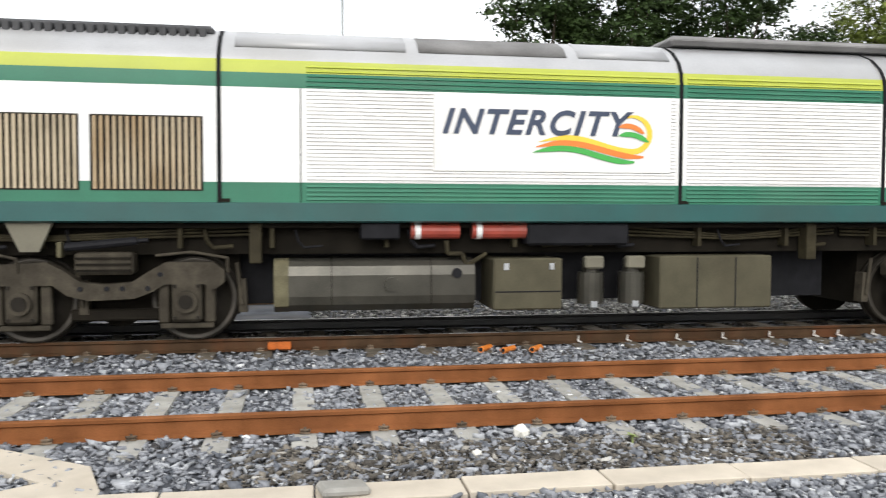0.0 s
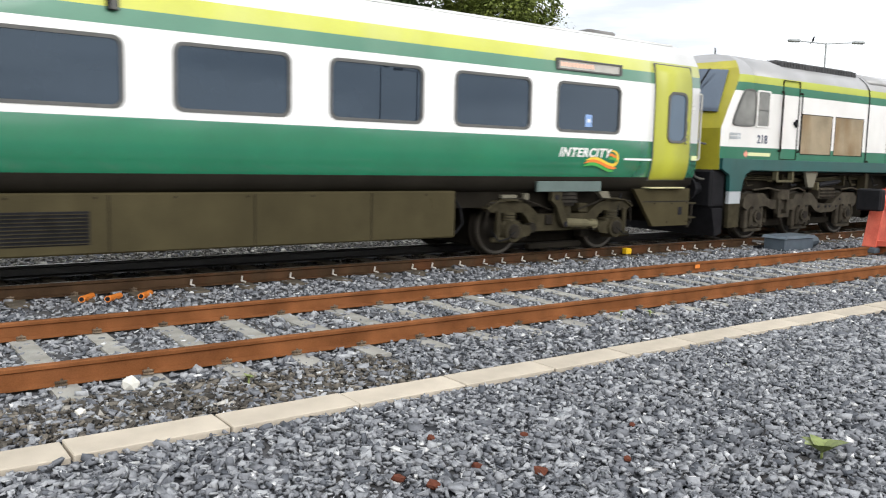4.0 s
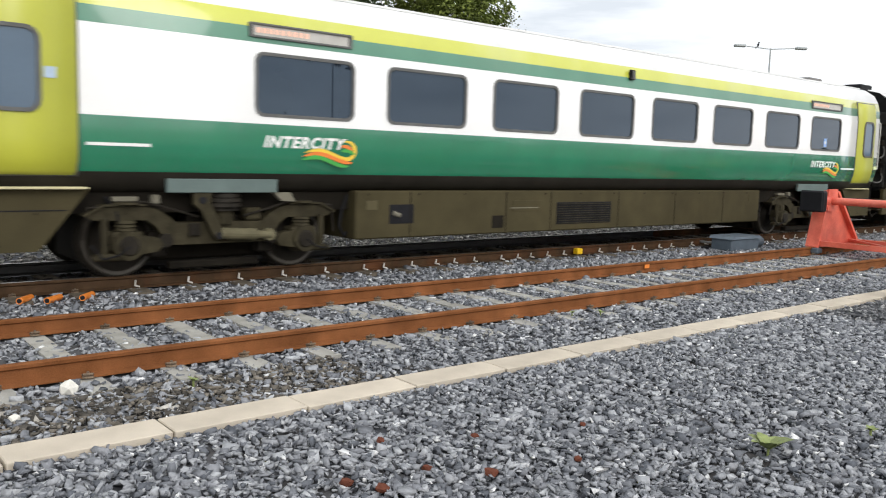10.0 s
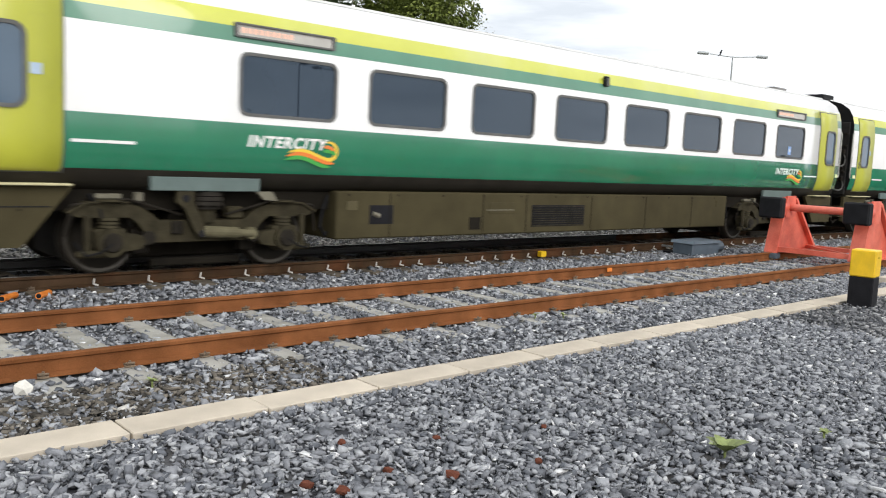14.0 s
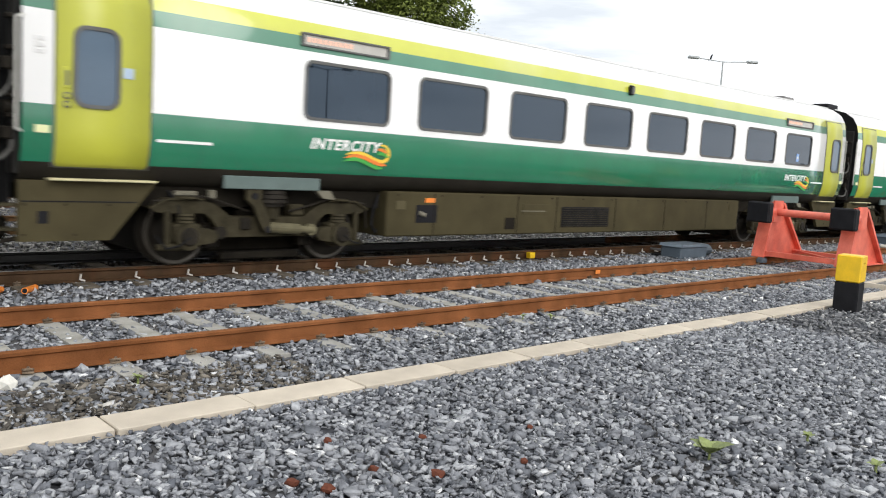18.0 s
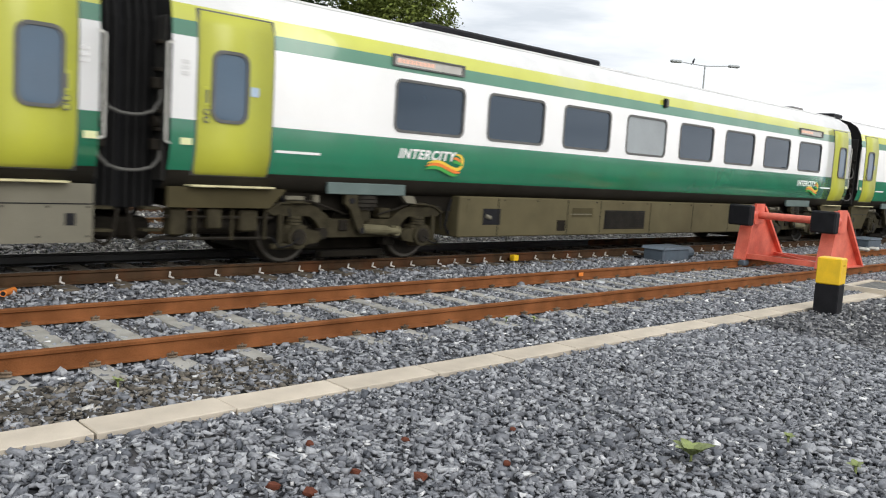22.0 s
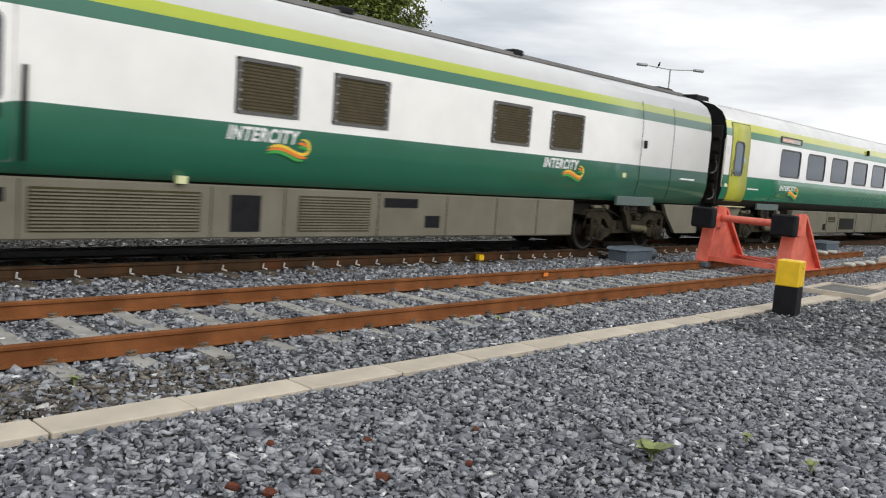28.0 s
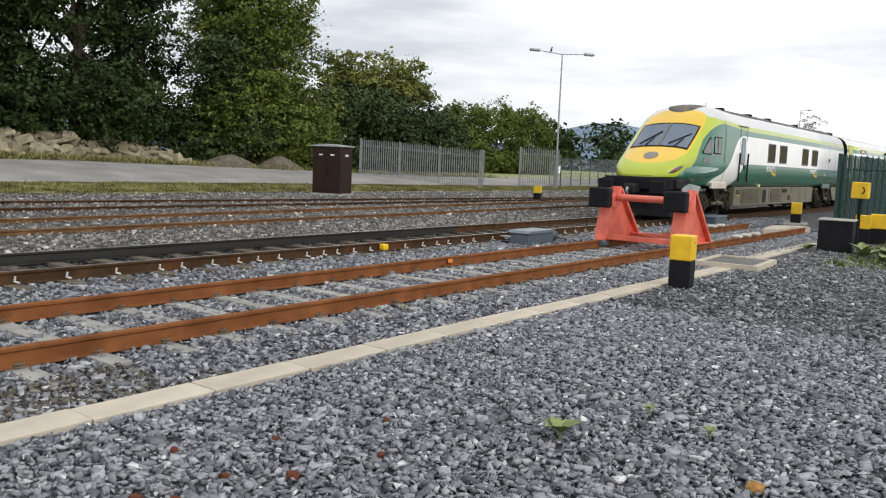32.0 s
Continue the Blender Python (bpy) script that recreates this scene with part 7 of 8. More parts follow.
    part("socket", boxes((6.78, 6.94, -1.304, -1.28, 0.96, 1.12)), M_BLACK, eq)
    for x in (7.08, 9.45, 10.6, 12.36, 13.9, 15.2, 16.4):
        part("panel_joint", boxes((x, x + 0.014, -1.304, -1.29, 0.55, 1.22)), M_UNDER, eq)
    o = [(DVT_L - 0.05, 1.24), (DVT_L - 0.05, 0.56), (DVT_L - 1.12, 0.56), (DVT_L - 1.6, 1.0), (DVT_L - 1.75, 1.24)]
    part("end_skirt", prism(bmesh.new(), o, -1.3, -1.22), M_SKIRT_PALE, c)
    for bx in (4.44, DVT_L - 3.14):
        coach_bogie(c, bx, steel=M_BOGIE_BROWN)
        part("bolster_panel", boxes((bx - 0.75, bx + 0.75, -1.38, -1.3, 1.18, 1.38), bev=0.01), M_SKIRT_WHITE if bx < 9 else M_GREYPAINT, c)
    return c


M_BOGIE_BROWN = mat("sooty_brown_bogie", (0.038, 0.032, 0.02), 0.75, var=0.45, scale=6.0, bump=0.3, stain=0.6, stain_color=(0.016, 0.013, 0.01))
M_EMBLEM = mat("grey_emblem", (0.22, 0.2, 0.17), 0.4, var=0.3, scale=9.0, bump=0.0)
M_LAMPPOD = mat("lamp_pod_glass", (0.14, 0.12, 0.1), 0.3, var=0.15, bump=0.0)
M_TAIL = mat("red_tail_lens", (0.22, 0.05, 0.04), 0.35, var=0.1, bump=0.0, emit=(1.0, 0.08, 0.04, 0.03))
M_LIVERY_G = mat("flank_green", (0.022, 0.13, 0.078), 0.2, var=0.1, bump=0.0, coat=1.0, ior=1.9)
M_APRON2 = mat("grey_plough_paint", (0.32, 0.35, 0.34), 0.5, var=0.12, scale=3.0, bump=0.03, stain=0.3, stain_color=(0.2, 0.2, 0.17))
M_MESHP = mat("brown_filter_mesh", (0.1, 0.085, 0.055), 0.8, var=0.2, scale=8.0, bump=0.2)
M_SKIRT_WHITE = mat("cream_bolster_cover", (0.6, 0.56, 0.47), 0.6, var=0.12, scale=4.0, bump=0.03)
DVT = tagged(driving_trailer(), "green and white driving trailer with yellow streamlined nose", "driving trailer")


# ---- trees ----
def leaves(lobes, n, leaf, seed, gap=0.35, spray=0.5):
    """Leaves in flat sprays on the lobes (x, y, z, rx, ry, rz), facing up and outwards."""
    rs = np.random.RandomState(seed)
    per = 26
    m = max(8, n // per)
    vol = np.array([l[3] * l[4] * l[5] for l in lobes]) ** 0.67
    pick = rs.choice(len(lobes), m, p=vol / vol.sum())
    L = np.array(lobes)[pick]
    d = rs.normal(size=(m, 3))
    d /= np.linalg.norm(d, axis=1)[:, None]
    bump = 1 + 0.2 * np.sin(d[:, 0] * 7 + pick) * np.sin(d[:, 1] * 6 + 2 * pick) * np.sin(d[:, 2] * 8) + rs.normal(0, 0.07, m)
    rad = (0.5 + 0.5 * rs.uniform(0, 1, m) ** 0.5) * bump
    c = L[:, :3] + d * L[:, 3:] * rad[:, None]
    k = np.sin(c[:, 0] * 1.9 + 1.3 * np.sin(c[:, 2] * 1.7)) * np.sin(c[:, 1] * 2.1 + seed) * np.sin(c[:, 2] * 2.4 + 1.1 * np.sin(c[:, 0] * 1.5))
    keep = k > -gap + rs.uniform(-0.25, 0.25, m)
    c, d = c[keep], d[keep]
    m = len(c)
    size = spray * np.exp(rs.normal(0, 0.35, m))
    n = m * per
    c, d, size = np.repeat(c, per, 0), np.repeat(d, per, 0), np.repeat(size, per)
    p = c + rs.normal(size=(n, 3)) * size[:, None] * np.array([0.62, 0.62, 0.34])
    p[:, 2] -= 0.25 * np.hypot(p[:, 0] - c[:, 0], p[:, 1] - c[:, 1])
    nrm = rs.normal(size=(n, 3)) * 0.55 + d * 0.5 + np.array([0, 0, 0.75])
    nrm /= np.linalg.norm(nrm, axis=1)[:, None]
    u = np.cross(nrm, rs.normal(size=(n, 3)))
    u /= np.linalg.norm(u, axis=1)[:, None]
    w = np.cross(nrm, u)
    s = leaf * rs.uniform(0.6, 1.4, n)[:, None]
    v = np.stack([p - u * s, p + w * s * 0.6, p + u * s, p - w * s * 0.6], 1).reshape(-1, 3)
    me = bpy.data.meshes.new("crown")
    me.vertices.add(4 * n)
    me.vertices.foreach_set("co", v.ravel())
    me.loops.add(4 * n)
    me.loops.foreach_set("vertex_index", np.arange(4 * n, dtype=np.int32))
    me.polygons.add(n)
    me.polygons.foreach_set("loop_start", np.arange(0, 4 * n, 4, dtype=np.int32))
    me.polygons.foreach_set("loop_total", np.full(n, 4, dtype=np.int32))
    me.update(calc_edges=True)
    return me


def tree(x, y, h, spread, n, leaf, material, seed, label, low=0.18, name="tree", gap=0.35, lobes_n=11, group="", flat=False):
    """A tapered trunk with limbs and a crown of many leaf clumps."""
    rnd = random.Random(seed)
    t = tagged(empty(name, pose(x, y, rise(x, y) - 0.05)), label, name.replace("_", " "), group=group)
    r = 0.024 * h
    top = Vector((rnd.uniform(-0.4, 0.4), rnd.uniform(-0.4, 0.4), h * 0.62))
    bm = tubes(((0, 0, 0), (top.x * 0.4, top.y * 0.4, h * 0.3), r, r * 0.75), ((top.x * 0.4, top.y * 0.4, h * 0.3), top, r * 0.75, r * 0.3), seg=9)
    part("trunk", bm, M_BARK, t)
    lobes = [(0, 0, h * 0.68, spread * 0.62, spread * 0.62, h * 0.3)]
    for k in range(lobes_n):
        a = 6.283 * k / lobes_n + rnd.uniform(-0.4, 0.4)
        z = h * rnd.uniform(low + 0.14, 0.84)
        e = spread * rnd.uniform(0.45, 0.72) * (1.0 if z < h * 0.6 else 0.75)
        p = Vector((math.cos(a) * e, math.sin(a) * e, z))
        rr = spread * rnd.uniform(0.3, 0.46)
        lobes.append((p.x, p.y, min(p.z, h - rr * 0.8), rr, rr, rr * rnd.uniform(0.65, 0.9)))
        s = top * rnd.uniform(0.35, 0.9)
        bm = tubes((s, (s + p) / 2 + Vector((0, 0, 0.3)), r * 0.3, r * 0.2), ((s + p) / 2 + Vector((0, 0, 0.3)), p, r * 0.2, r * 0.06), seg=6)
        part("limb", bm, M_BARK, t)
    if flat:
        lobes = [(0, 0, h * 0.86, spread * 0.8, spread * 0.8, h * 0.09)] + [(l[0] * 1.1, l[1] * 1.1, h * 0.66 + 0.25 * (l[2] - h * 0.5), l[3] * 0.95, l[4] * 0.95, h * 0.09) for l in lobes[1:]]
    if low < 0.1:
        for k in range(7):
            a = 6.283 * k / 7 + rnd.uniform(-0.3, 0.3)
            e = spread * rnd.uniform(0.4, 0.75)
            lobes.append((math.cos(a) * e, math.sin(a) * e, h * rnd.uniform(0.1, 0.24), spread * 0.42, spread * 0.42, h * 0.13))
    me = leaves(lobes, n, leaf, seed, gap)
    me.materials.append(material)
    part("crown", me, None, t)
    return t


for k, (x, y, h, s, n, m) in enumerate(((14.0, 47.5, 16, 4.0, 36000, M_LEAF_D), (19.0, 48.5, 18, 5.6, 52000, M_LEAF_D), (26.0, 47.8, 17.5, 5.6, 56000, M_LEAF_D), (31.6, 50.5, 14, 4.6, 30000, M_LEAF_D), (22.5, 52, 15, 5.0, 26000, M_LEAF_D))):
    tree(x, y, h, s, n, 0.135, m, 20 + k, "tall dark green broadleaf tree behind the rubble bank", low=0.0, group="dark trees on the bank", gap=0.5, lobes_n=15)
tree(39.6, 48, 16.4, 6.6, 84000, 0.13, M_LEAF, 31, "spreading green tree with thin yellowing outer twigs", low=0.02, gap=0.42, lobes_n=20)
tree(36.0, 46.2, 9.5, 3.8, 22000, 0.13, M_LEAF_H, 32, "lower green tree at the edge of the bank", low=0.0)
tree(41.5, 46.5, 7.5, 2.9, 16000, 0.12, M_LEAF, 34, "lower green bush at the edge of the bank", low=-0.05, name="bush")
tree(66.0, 60, 13.0, 6.6, 26000, 0.19, M_LEAF_Y, 33, "round-topped tree beyond the palisade fence", low=0.25, lobes_n=15, flat=True, gap=0.3)
for k, (x, y, h, s) in enumerate(((50.5, 51.5, 7.4, 4.0), (57, 53, 8.0, 4.2), (62, 54, 8.2, 4.6), (67.5, 55, 7.8, 4.4), (73, 57, 7.2, 4.2), (79, 58, 8.8, 4.6), (85, 57, 9.2, 4.6), (91, 56, 9.2, 4.2))):
    tree(x, y, h, s, 26000, 0.16, M_LEAF_H if k < 5 else M_LEAF, 40 + k, "green hedgerow bush beyond the fence", low=-0.1, name="bush", group="hedgerow bushes", lobes_n=10, gap=0.6)
for k, (x, y, h, s, m) in enumerate(((-0.5, 46, 8.3, 3.0, M_LEAF), (-5.5, 46, 8.0, 3.4, M_LEAF), (-11, 47, 7.6, 3.6, M_LEAF_D), (5.5, 48, 5.6, 3.2, M_LEAF_D))):
    tree(x, y, h, s, 7000, 0.2, m, 60 + k, "green shrubby tree beside the lane", low=-0.05, name="bush", group="shrubs by the lane", lobes_n=9)
tree(150, 37, 13.0, 4.0, 7000, 0.1, M_TWIG, 71, "thin half-bare brown tree far along the line", low=0.2, gap=0.1, lobes_n=14)
me = leaves([(260 + 14 * k, 128 + 5 * (k % 3), 8 + 2.5 * math.sin(k * 1.9), 11, 7, 8 + 2 * math.cos(k * 1.3)) for k in range(-3, 17)], 16000, 0.9, 81, spray=3.0)
me.materials.append(M_LEAF_D)
tagged(new("far_woods", me), "dark far woods at the foot of the hills", "woods", kind="stuff")
rnd = random.Random(12)
me = leaves([(40 + 13 * k + rnd.uniform(-4, 4), -150 - 2.2 * k + rnd.uniform(-8, 8), rnd.uniform(1.5, 4.0), 8, 6, rnd.uniform(4.0, 9.5)) for k in range(34)], 22000, 0.8, 83, spray=2.5)
me.materials.append(M_LEAF_D)
tagged(new("yard_woods", me), "low dark woods beyond the ballast yard", "woods", kind="stuff")
# hills on the horizon, their haze already in the colour
bm = bmesh.new()
prev = None
for i in range(61):
    a = radians(20 + 80 * i / 60)
    h = 95 + 55 * math.sin(i * 0.21 + 0.4) + 18 * math.sin(i * 0.83)
    cur = (bm.verts.new((1900 * math.sin(a), 1900 * math.cos(a), -5)), bm.verts.new((2050 * math.sin(a), 2050 * math.cos(a), h * 0.6)), bm.verts.new((2300 * math.sin(a), 2300 * math.cos(a), h * 0.8)))
    if prev:
        for j in range(2):
            bm.faces.new((prev[j], cur[j], cur[j + 1], prev[j + 1])).smooth = True
    prev = cur
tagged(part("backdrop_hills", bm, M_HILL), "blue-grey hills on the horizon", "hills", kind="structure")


# ---- rubble bank: broken slabs and posts ----
def rubble():
    rnd = random.Random(9)
    t = tagged(empty("rubble_bank", pose(0, 0, 0)), "tumbled bank of broken concrete posts and blocks", "rubble")
    shapes = []
    for k in range(6):
        bm = bmesh.new()
        w, d, h = rnd.uniform(0.28, 0.6), rnd.uniform(0.2, 0.36), rnd.uniform(0.16, 0.32)
        box(bm, -w, w, -d, d, -h, h, bev=0.05)
        for v in bm.verts:
            v.co += Vector((rnd.uniform(-0.05, 0.05), rnd.uniform(-0.05, 0.05), rnd.uniform(-0.05, 0.05)))
        shapes.append(mesh_of("block", bm, M_RUBBLE))
    bm = bmesh.new()
    box(bm, -1.2, 1.2, -0.13, 0.13, -0.11, 0.11, bev=0.03)
    post = mesh_of("post", bm, M_RUBBLE)
    for k in range(170):
        x = rnd.uniform(14.5, 31.0)
        y = 44.6 + rnd.uniform(-0.7, 1.2)
        lim = 1.35 if x < 29 else 0.6
        z = rise(x, y) + 0.05 + rnd.uniform(0, lim * 0.85) * (0.4 + 0.6 * (y > 44.6))
        if rnd.random() < 0.2:
            part("post", post, None, t, at=pose(x, y, z, rnd.uniform(-12, 12), rnd.uniform(-25, 25), rnd.uniform(-30, 30)))
        else:
            part("block", shapes[k % 6], None, t, at=pose(x, y, z, rnd.uniform(-30, 30), rnd.uniform(-40, 40), rnd.uniform(0, 180)))
    return t


rubble()


def heap(x, y, r, h, seed):
    bm = bmesh.new()
    rnd = random.Random(seed)
    rows = []
    for i in range(9):
        u = i / 8
        rows.append([bm.verts.new((r * u * math.cos(6.283 * j / 22) * 1.6, r * u * math.sin(6.283 * j / 22), h * (math.cos(u * 3.1416) + 1) / 2 + (rnd.uniform(-0.06, 0.06) if i < 8 else -0.1))) for j in range(22)])
    for a, b in zip(rows, rows[1:]):
        for j in range(22):
            bm.faces.new((a[j], b[j], b[(j + 1) % 22], a[(j + 1) % 22]))
    bmesh.ops.recalc_face_normals(bm, faces=bm.faces)
    return tagged(part("spoil_heap", bm, M_EARTH, at=pose(x, y, rise(x, y))), "low grey-brown heap of spoil beside the lane", "spoil heap", group="spoil heaps")


heap(33.4, 42.6, 1.7, 0.7, 1)
heap(37.7, 42.8, 1.5, 0.8, 2)


# ---- fences ----
def palisade(name, pts, h, material, label, pitch=0.155, arms=True):
    """Pointed pales on two rails between posts, along straight runs."""
    f = tagged(empty(name), label, "fence")
    bm = bmesh.new()
    prism(bm, [(-0.027, 0), (0.027, 0), (0.027, h - 0.12), (0.0, h), (-0.027, h - 0.12)], -0.012, 0.012)
    pale = mesh_of("pale", bm, material)
    bm = boxes((-0.05, 0.05, -0.05, 0.05, -0.2, h + 0.02))
    post = mesh_of("post", bm, material)
    for (xa, ya), (xb, yb) in zip(pts, pts[1:]):
        L, a = math.hypot(xb - xa, yb - ya), math.degrees(math.atan2(yb - ya, xb - xa))
        n = int(L / pitch)
        za, zb = rise(xa, ya), rise(xb, yb)
        for i in range(n + 1):
            u = i / n
            p = (xa + (xb - xa) * u, ya + (yb - ya) * u, za + (zb - za) * u)
            part("pale", pale, None, f, at=pose(*p, 0, 0, a))
            if i % 18 == 0 or i == n:
                part("post", post, None, f, at=pose(p[0] - 0.07 * math.sin(radians(-a)), p[1] + 0.09, p[2], 0, 0, a))
        for zr in (0.35, h - 0.45):
            part("rail", tubes(((xa, ya + 0.03, za + zr), (xb, yb + 0.03, zb + zr), 0.025), seg=6), material, f)
    return f


M_FENCESTEEL = mat("dull_galvanised_pale", (0.26, 0.275, 0.285), 0.55, 0.3, var=0.2, scale=3.0, bump=0.05)
# fence, gate and chain-link beyond the back road
palisade("palisade_fence", [(41.9, 39.1), (45.3, 31.2)], 2.5, M_FENCESTEEL, "grey galvanised steel palisade fence beside the lane")
palisade("palisade_fence", [(51.9, 32.4), (53.5, 30.2)], 2.9, M_FENCESTEEL, "short grey steel palisade fence panel by the lamp")


def mesh_fence():
    f = tagged(empty("chain_link_fence"), "thin green chain-link fence on angle posts", "fence")
    for k in range(9):
        x, y = 54.5 + 3.0 * k, 31.5 + 0.7 * k
        part("post", boxes((x - 0.03, x + 0.03, y - 0.03, y + 0.03, rise(x, y), rise(x, y) + 2.35)), M_FENCEGREEN, f)
    for k in range(120):
        u = k / 119
        x, y = 54.5 + 24.0 * u, 31.5 + 5.6 * u
        part("mesh_strand", boxes((x - 0.007, x + 0.007, y - 0.007, y + 0.007, rise(x, y), rise(x, y) + 2.25)), M_FENCESTEEL, f)
    for z in (0.15, 0.45, 0.75, 1.05, 1.35, 1.65, 1.95, 2.28):
        part("wire", tubes(((54.5, 31.5, rise(54.5, 31.5) + z), (78.5, 37.1, rise(78.5, 37.1) + z), 0.012), seg=5), M_FENCEGREEN, f)
    return f


mesh_fence()
tagged(part("white_notice", boxes((53.55, 53.95, 30.25, 30.3, 1.2, 1.75), bev=0.01), M_LETTER), "small white notice board on the steel fence", "notice")


def lamp_post(x, y, h, arm, rz, double, label, paint=M_LAMPGREY):
    """A tall tapered column with flat lanterns on outreach arms."""
    z = rise(x, y) if y > 20 else 0.0
    t = tagged(empty("street_lamp", pose(x, y, z, 0, 0, rz)), label, "street lamp", group="lamp columns")
    part("column", tubes(((0, 0, -0.2), (0, 0, h * 0.15), 0.11, 0.1), ((0, 0, h * 0.15), (0, 0, h), 0.075, 0.05), seg=10), paint, t)
    for s in ((-1, 1) if double else (1,)):
        part("arm", tubes(((0, 0, h - 0.05), (s * (arm - 0.5), 0, h + 0.08), 0.035), seg=8), paint, t)
        bm = bmesh.new()
        box(bm, s * arm - 0.42, s * arm + 0.42, -0.17, 0.17, h, h + 0.2, bev=0.07)
        part("lantern", bm, paint, t)
    return t


lamp_post(54.6, 31.0, 10.0, 2.25, -33, True, "tall grey twin-arm street lamp by the fence")
lamp_post(132, 33.5, 11.5, 2.2, -20, False, "tall grey single-arm street lamp far along the line")
lamp_post(172, 44, 12.0, 2.2, -15, False, "tall grey single-arm street lamp far along the line")
lamp_post(1.55, 36.9, 11.5, 1.6, 0, False, "tall grey street lamp beyond the lane")
m = pose(54.6, 31.0, rise(54.6, 31.0), 0, 0, -33) @ pose(-0.93, 0, 10.04)
bird = tagged(empty("bird", m), "small dark bird perched on the lamp arm", "bird")
bm = bmesh.new()
bmesh.ops.create_icosphere(bm, subdivisions=2, radius=0.09)
bmesh.ops.scale(bm, vec=(0.8, 0.8, 1.5), verts=bm.verts)
part("body", bm, M_BLACK, bird, at=pose(0, 0, 0.17, 0, 14, 0))
bm = bmesh.new()
bmesh.ops.create_icosphere(bm, subdivisions=2, radius=0.055)
tube(bm, (0.04, 0, 0), (0.1, 0, -0.01), 0.018, 0.004, seg=6)
part("head", bm, M_BLACK, bird, at=pose(0.05, 0, 0.33))
part("tail", prism(bmesh.new(), [(-0.05, 0.1), (-0.02, 0.06), (-0.16, -0.1), (-0.19, -0.08)], -0.03, 0.03), M_BLACK, bird)
for s in (-1, 1):
    part("leg", tubes(((0, s * 0.03, -0.02), (0, s * 0.03, 0.08), 0.008), seg=6), M_BLACK, bird)
# lamp columns on the near side, which the coach windows mirror
lamp_post(36.9, -41.0, 9.2, 0.8, -30, False, "tall dark street lamp behind the ballast yard", M_LAMPDARK)
lamp_post(38.2, -37.4, 8.6, 1.6, 20, True, "tall dark twin-arm street lamp behind the ballast yard", M_LAMPDARK)


def relay_cabinet(x, y):
    t = tagged(empty("relay_cabinet", pose(x, y, 0.02, 0, 0, -74)), "dark brown steel trackside cabinet with a sloped lid", "trackside cabinet")
    h = 2.16
    body = part("body", boxes((-0.72, 0.72, -0.55, 0.55, 0.05, h), bev=0.02), M_CABINET, t)
    part("plinth", boxes((-0.78, 0.78, -0.6, 0.6, -0.1, 0.06)), M_CONC, t)
    part("lid", prism(bmesh.new(), [(-0.8, h + 0.003), (0.8, h + 0.003), (0.8, h + 0.05), (0, h + 0.12), (-0.8, h + 0.05)], -0.62, 0.62), M_STEEL, t)
    for s in (-1, 1):
        d = part("door", boxes((s * 0.355 - 0.34, s * 0.355 + 0.34, -0.566, -0.54, 0.15, h - 0.1), bev=0.006), M_CABINET, body)
        part("handle", boxes((s * 0.08 - 0.02, s * 0.08 + 0.02, -0.6, -0.56, 1.0, 1.16), bev=0.006), M_BLACK, d)
        part("label_plate", boxes((s * 0.3 - 0.1, s * 0.3 + 0.1, -0.572, -0.56, h - 0.4, h - 0.34)), M_LETTER, d)
    part("side_plate", boxes((0.724, 0.735, -0.15, 0.15, h - 0.42, h - 0.34)), M_LETTER, body)
    return t


relay_cabinet(26.9, 26.9)


# ---- buffer stop ----
def buffer_stop():
    b = tagged(empty("buffer_stop", pose(16.55, SID, 0)), "red steel buffer stop with black pads across the siding", "buffer stop")
    for s in (-1, 1):
        y = s * HALF
        leg = part("frame", prism(bmesh.new(), [(-0.42, 0.17), (1.42, 0.17), (1.42, 0.24), (0.42, 1.12), (0.2, 1.3), (-0.08, 1.3), (-0.16, 1.1)], y - 0.012, y + 0.012), M_RED, b)
        fl = bmesh.new()
        prism(fl, [(-0.46, 0.17), (-0.4, 0.17), (-0.1, 1.28), (-0.16, 1.28)], y - 0.13, y + 0.13)
        prism(fl, [(1.38, 0.17), (1.45, 0.17), (0.34, 1.29), (0.27, 1.27)], y - 0.11, y + 0.11)
        box(fl, -0.46, 1.44, y - 0.1, y + 0.1, 0.172, 0.2)
        part("flange", fl, M_RED, leg)
        part("buffer_barrel", tubes(((-0.42, y, 1.1), (-0.08, y, 1.1), 0.15), seg=20), M_RED, b)
        part("barrel_rib", prism(bmesh.new(), [(-0.14, 0.9), (0.28, 0.9), (0.24, 1.33), (-0.14, 1.33)], y - 0.02 - 0.1, y + 0.02 - 0.1), M_RED, leg)
        part("buffer_pad", boxes((-0.62, -0.42, y - 0.24, y + 0.24, 0.88, 1.3), bev=0.03), M_BLACK, b, "square black rubber pad")
        part("rail_clamp", boxes((-0.5, -0.3, y - 0.16, y + 0.16, 0.05, 0.16), bev=0.02), M_GREYBOX, b)
    part("crossbeam", tubes(((0.05, -HALF, 1.09), (0.05, HALF, 1.09), 0.075), seg=16), M_RED, b)
    part("front_tie", boxes((-0.4, -0.3, -HALF, HALF, 0.2, 0.3)), M_RED, b)
    part("rear_tie", boxes((1.1, 1.2, -HALF, HALF, 0.2, 0.28)), M_RED, b)
    for s in (-1, 1):
        bm = bmesh.new()
        prism(bm, [(-0.34, s * -0.8), (-0.26, s * -0.8), (1.16, s * 0.8), (1.08, s * 0.8)], 0.21 + 0.03 * s, 0.25 + 0.03 * s, "z")
        part("brace", bm, M_RED, b)
    return b


buffer_stop()


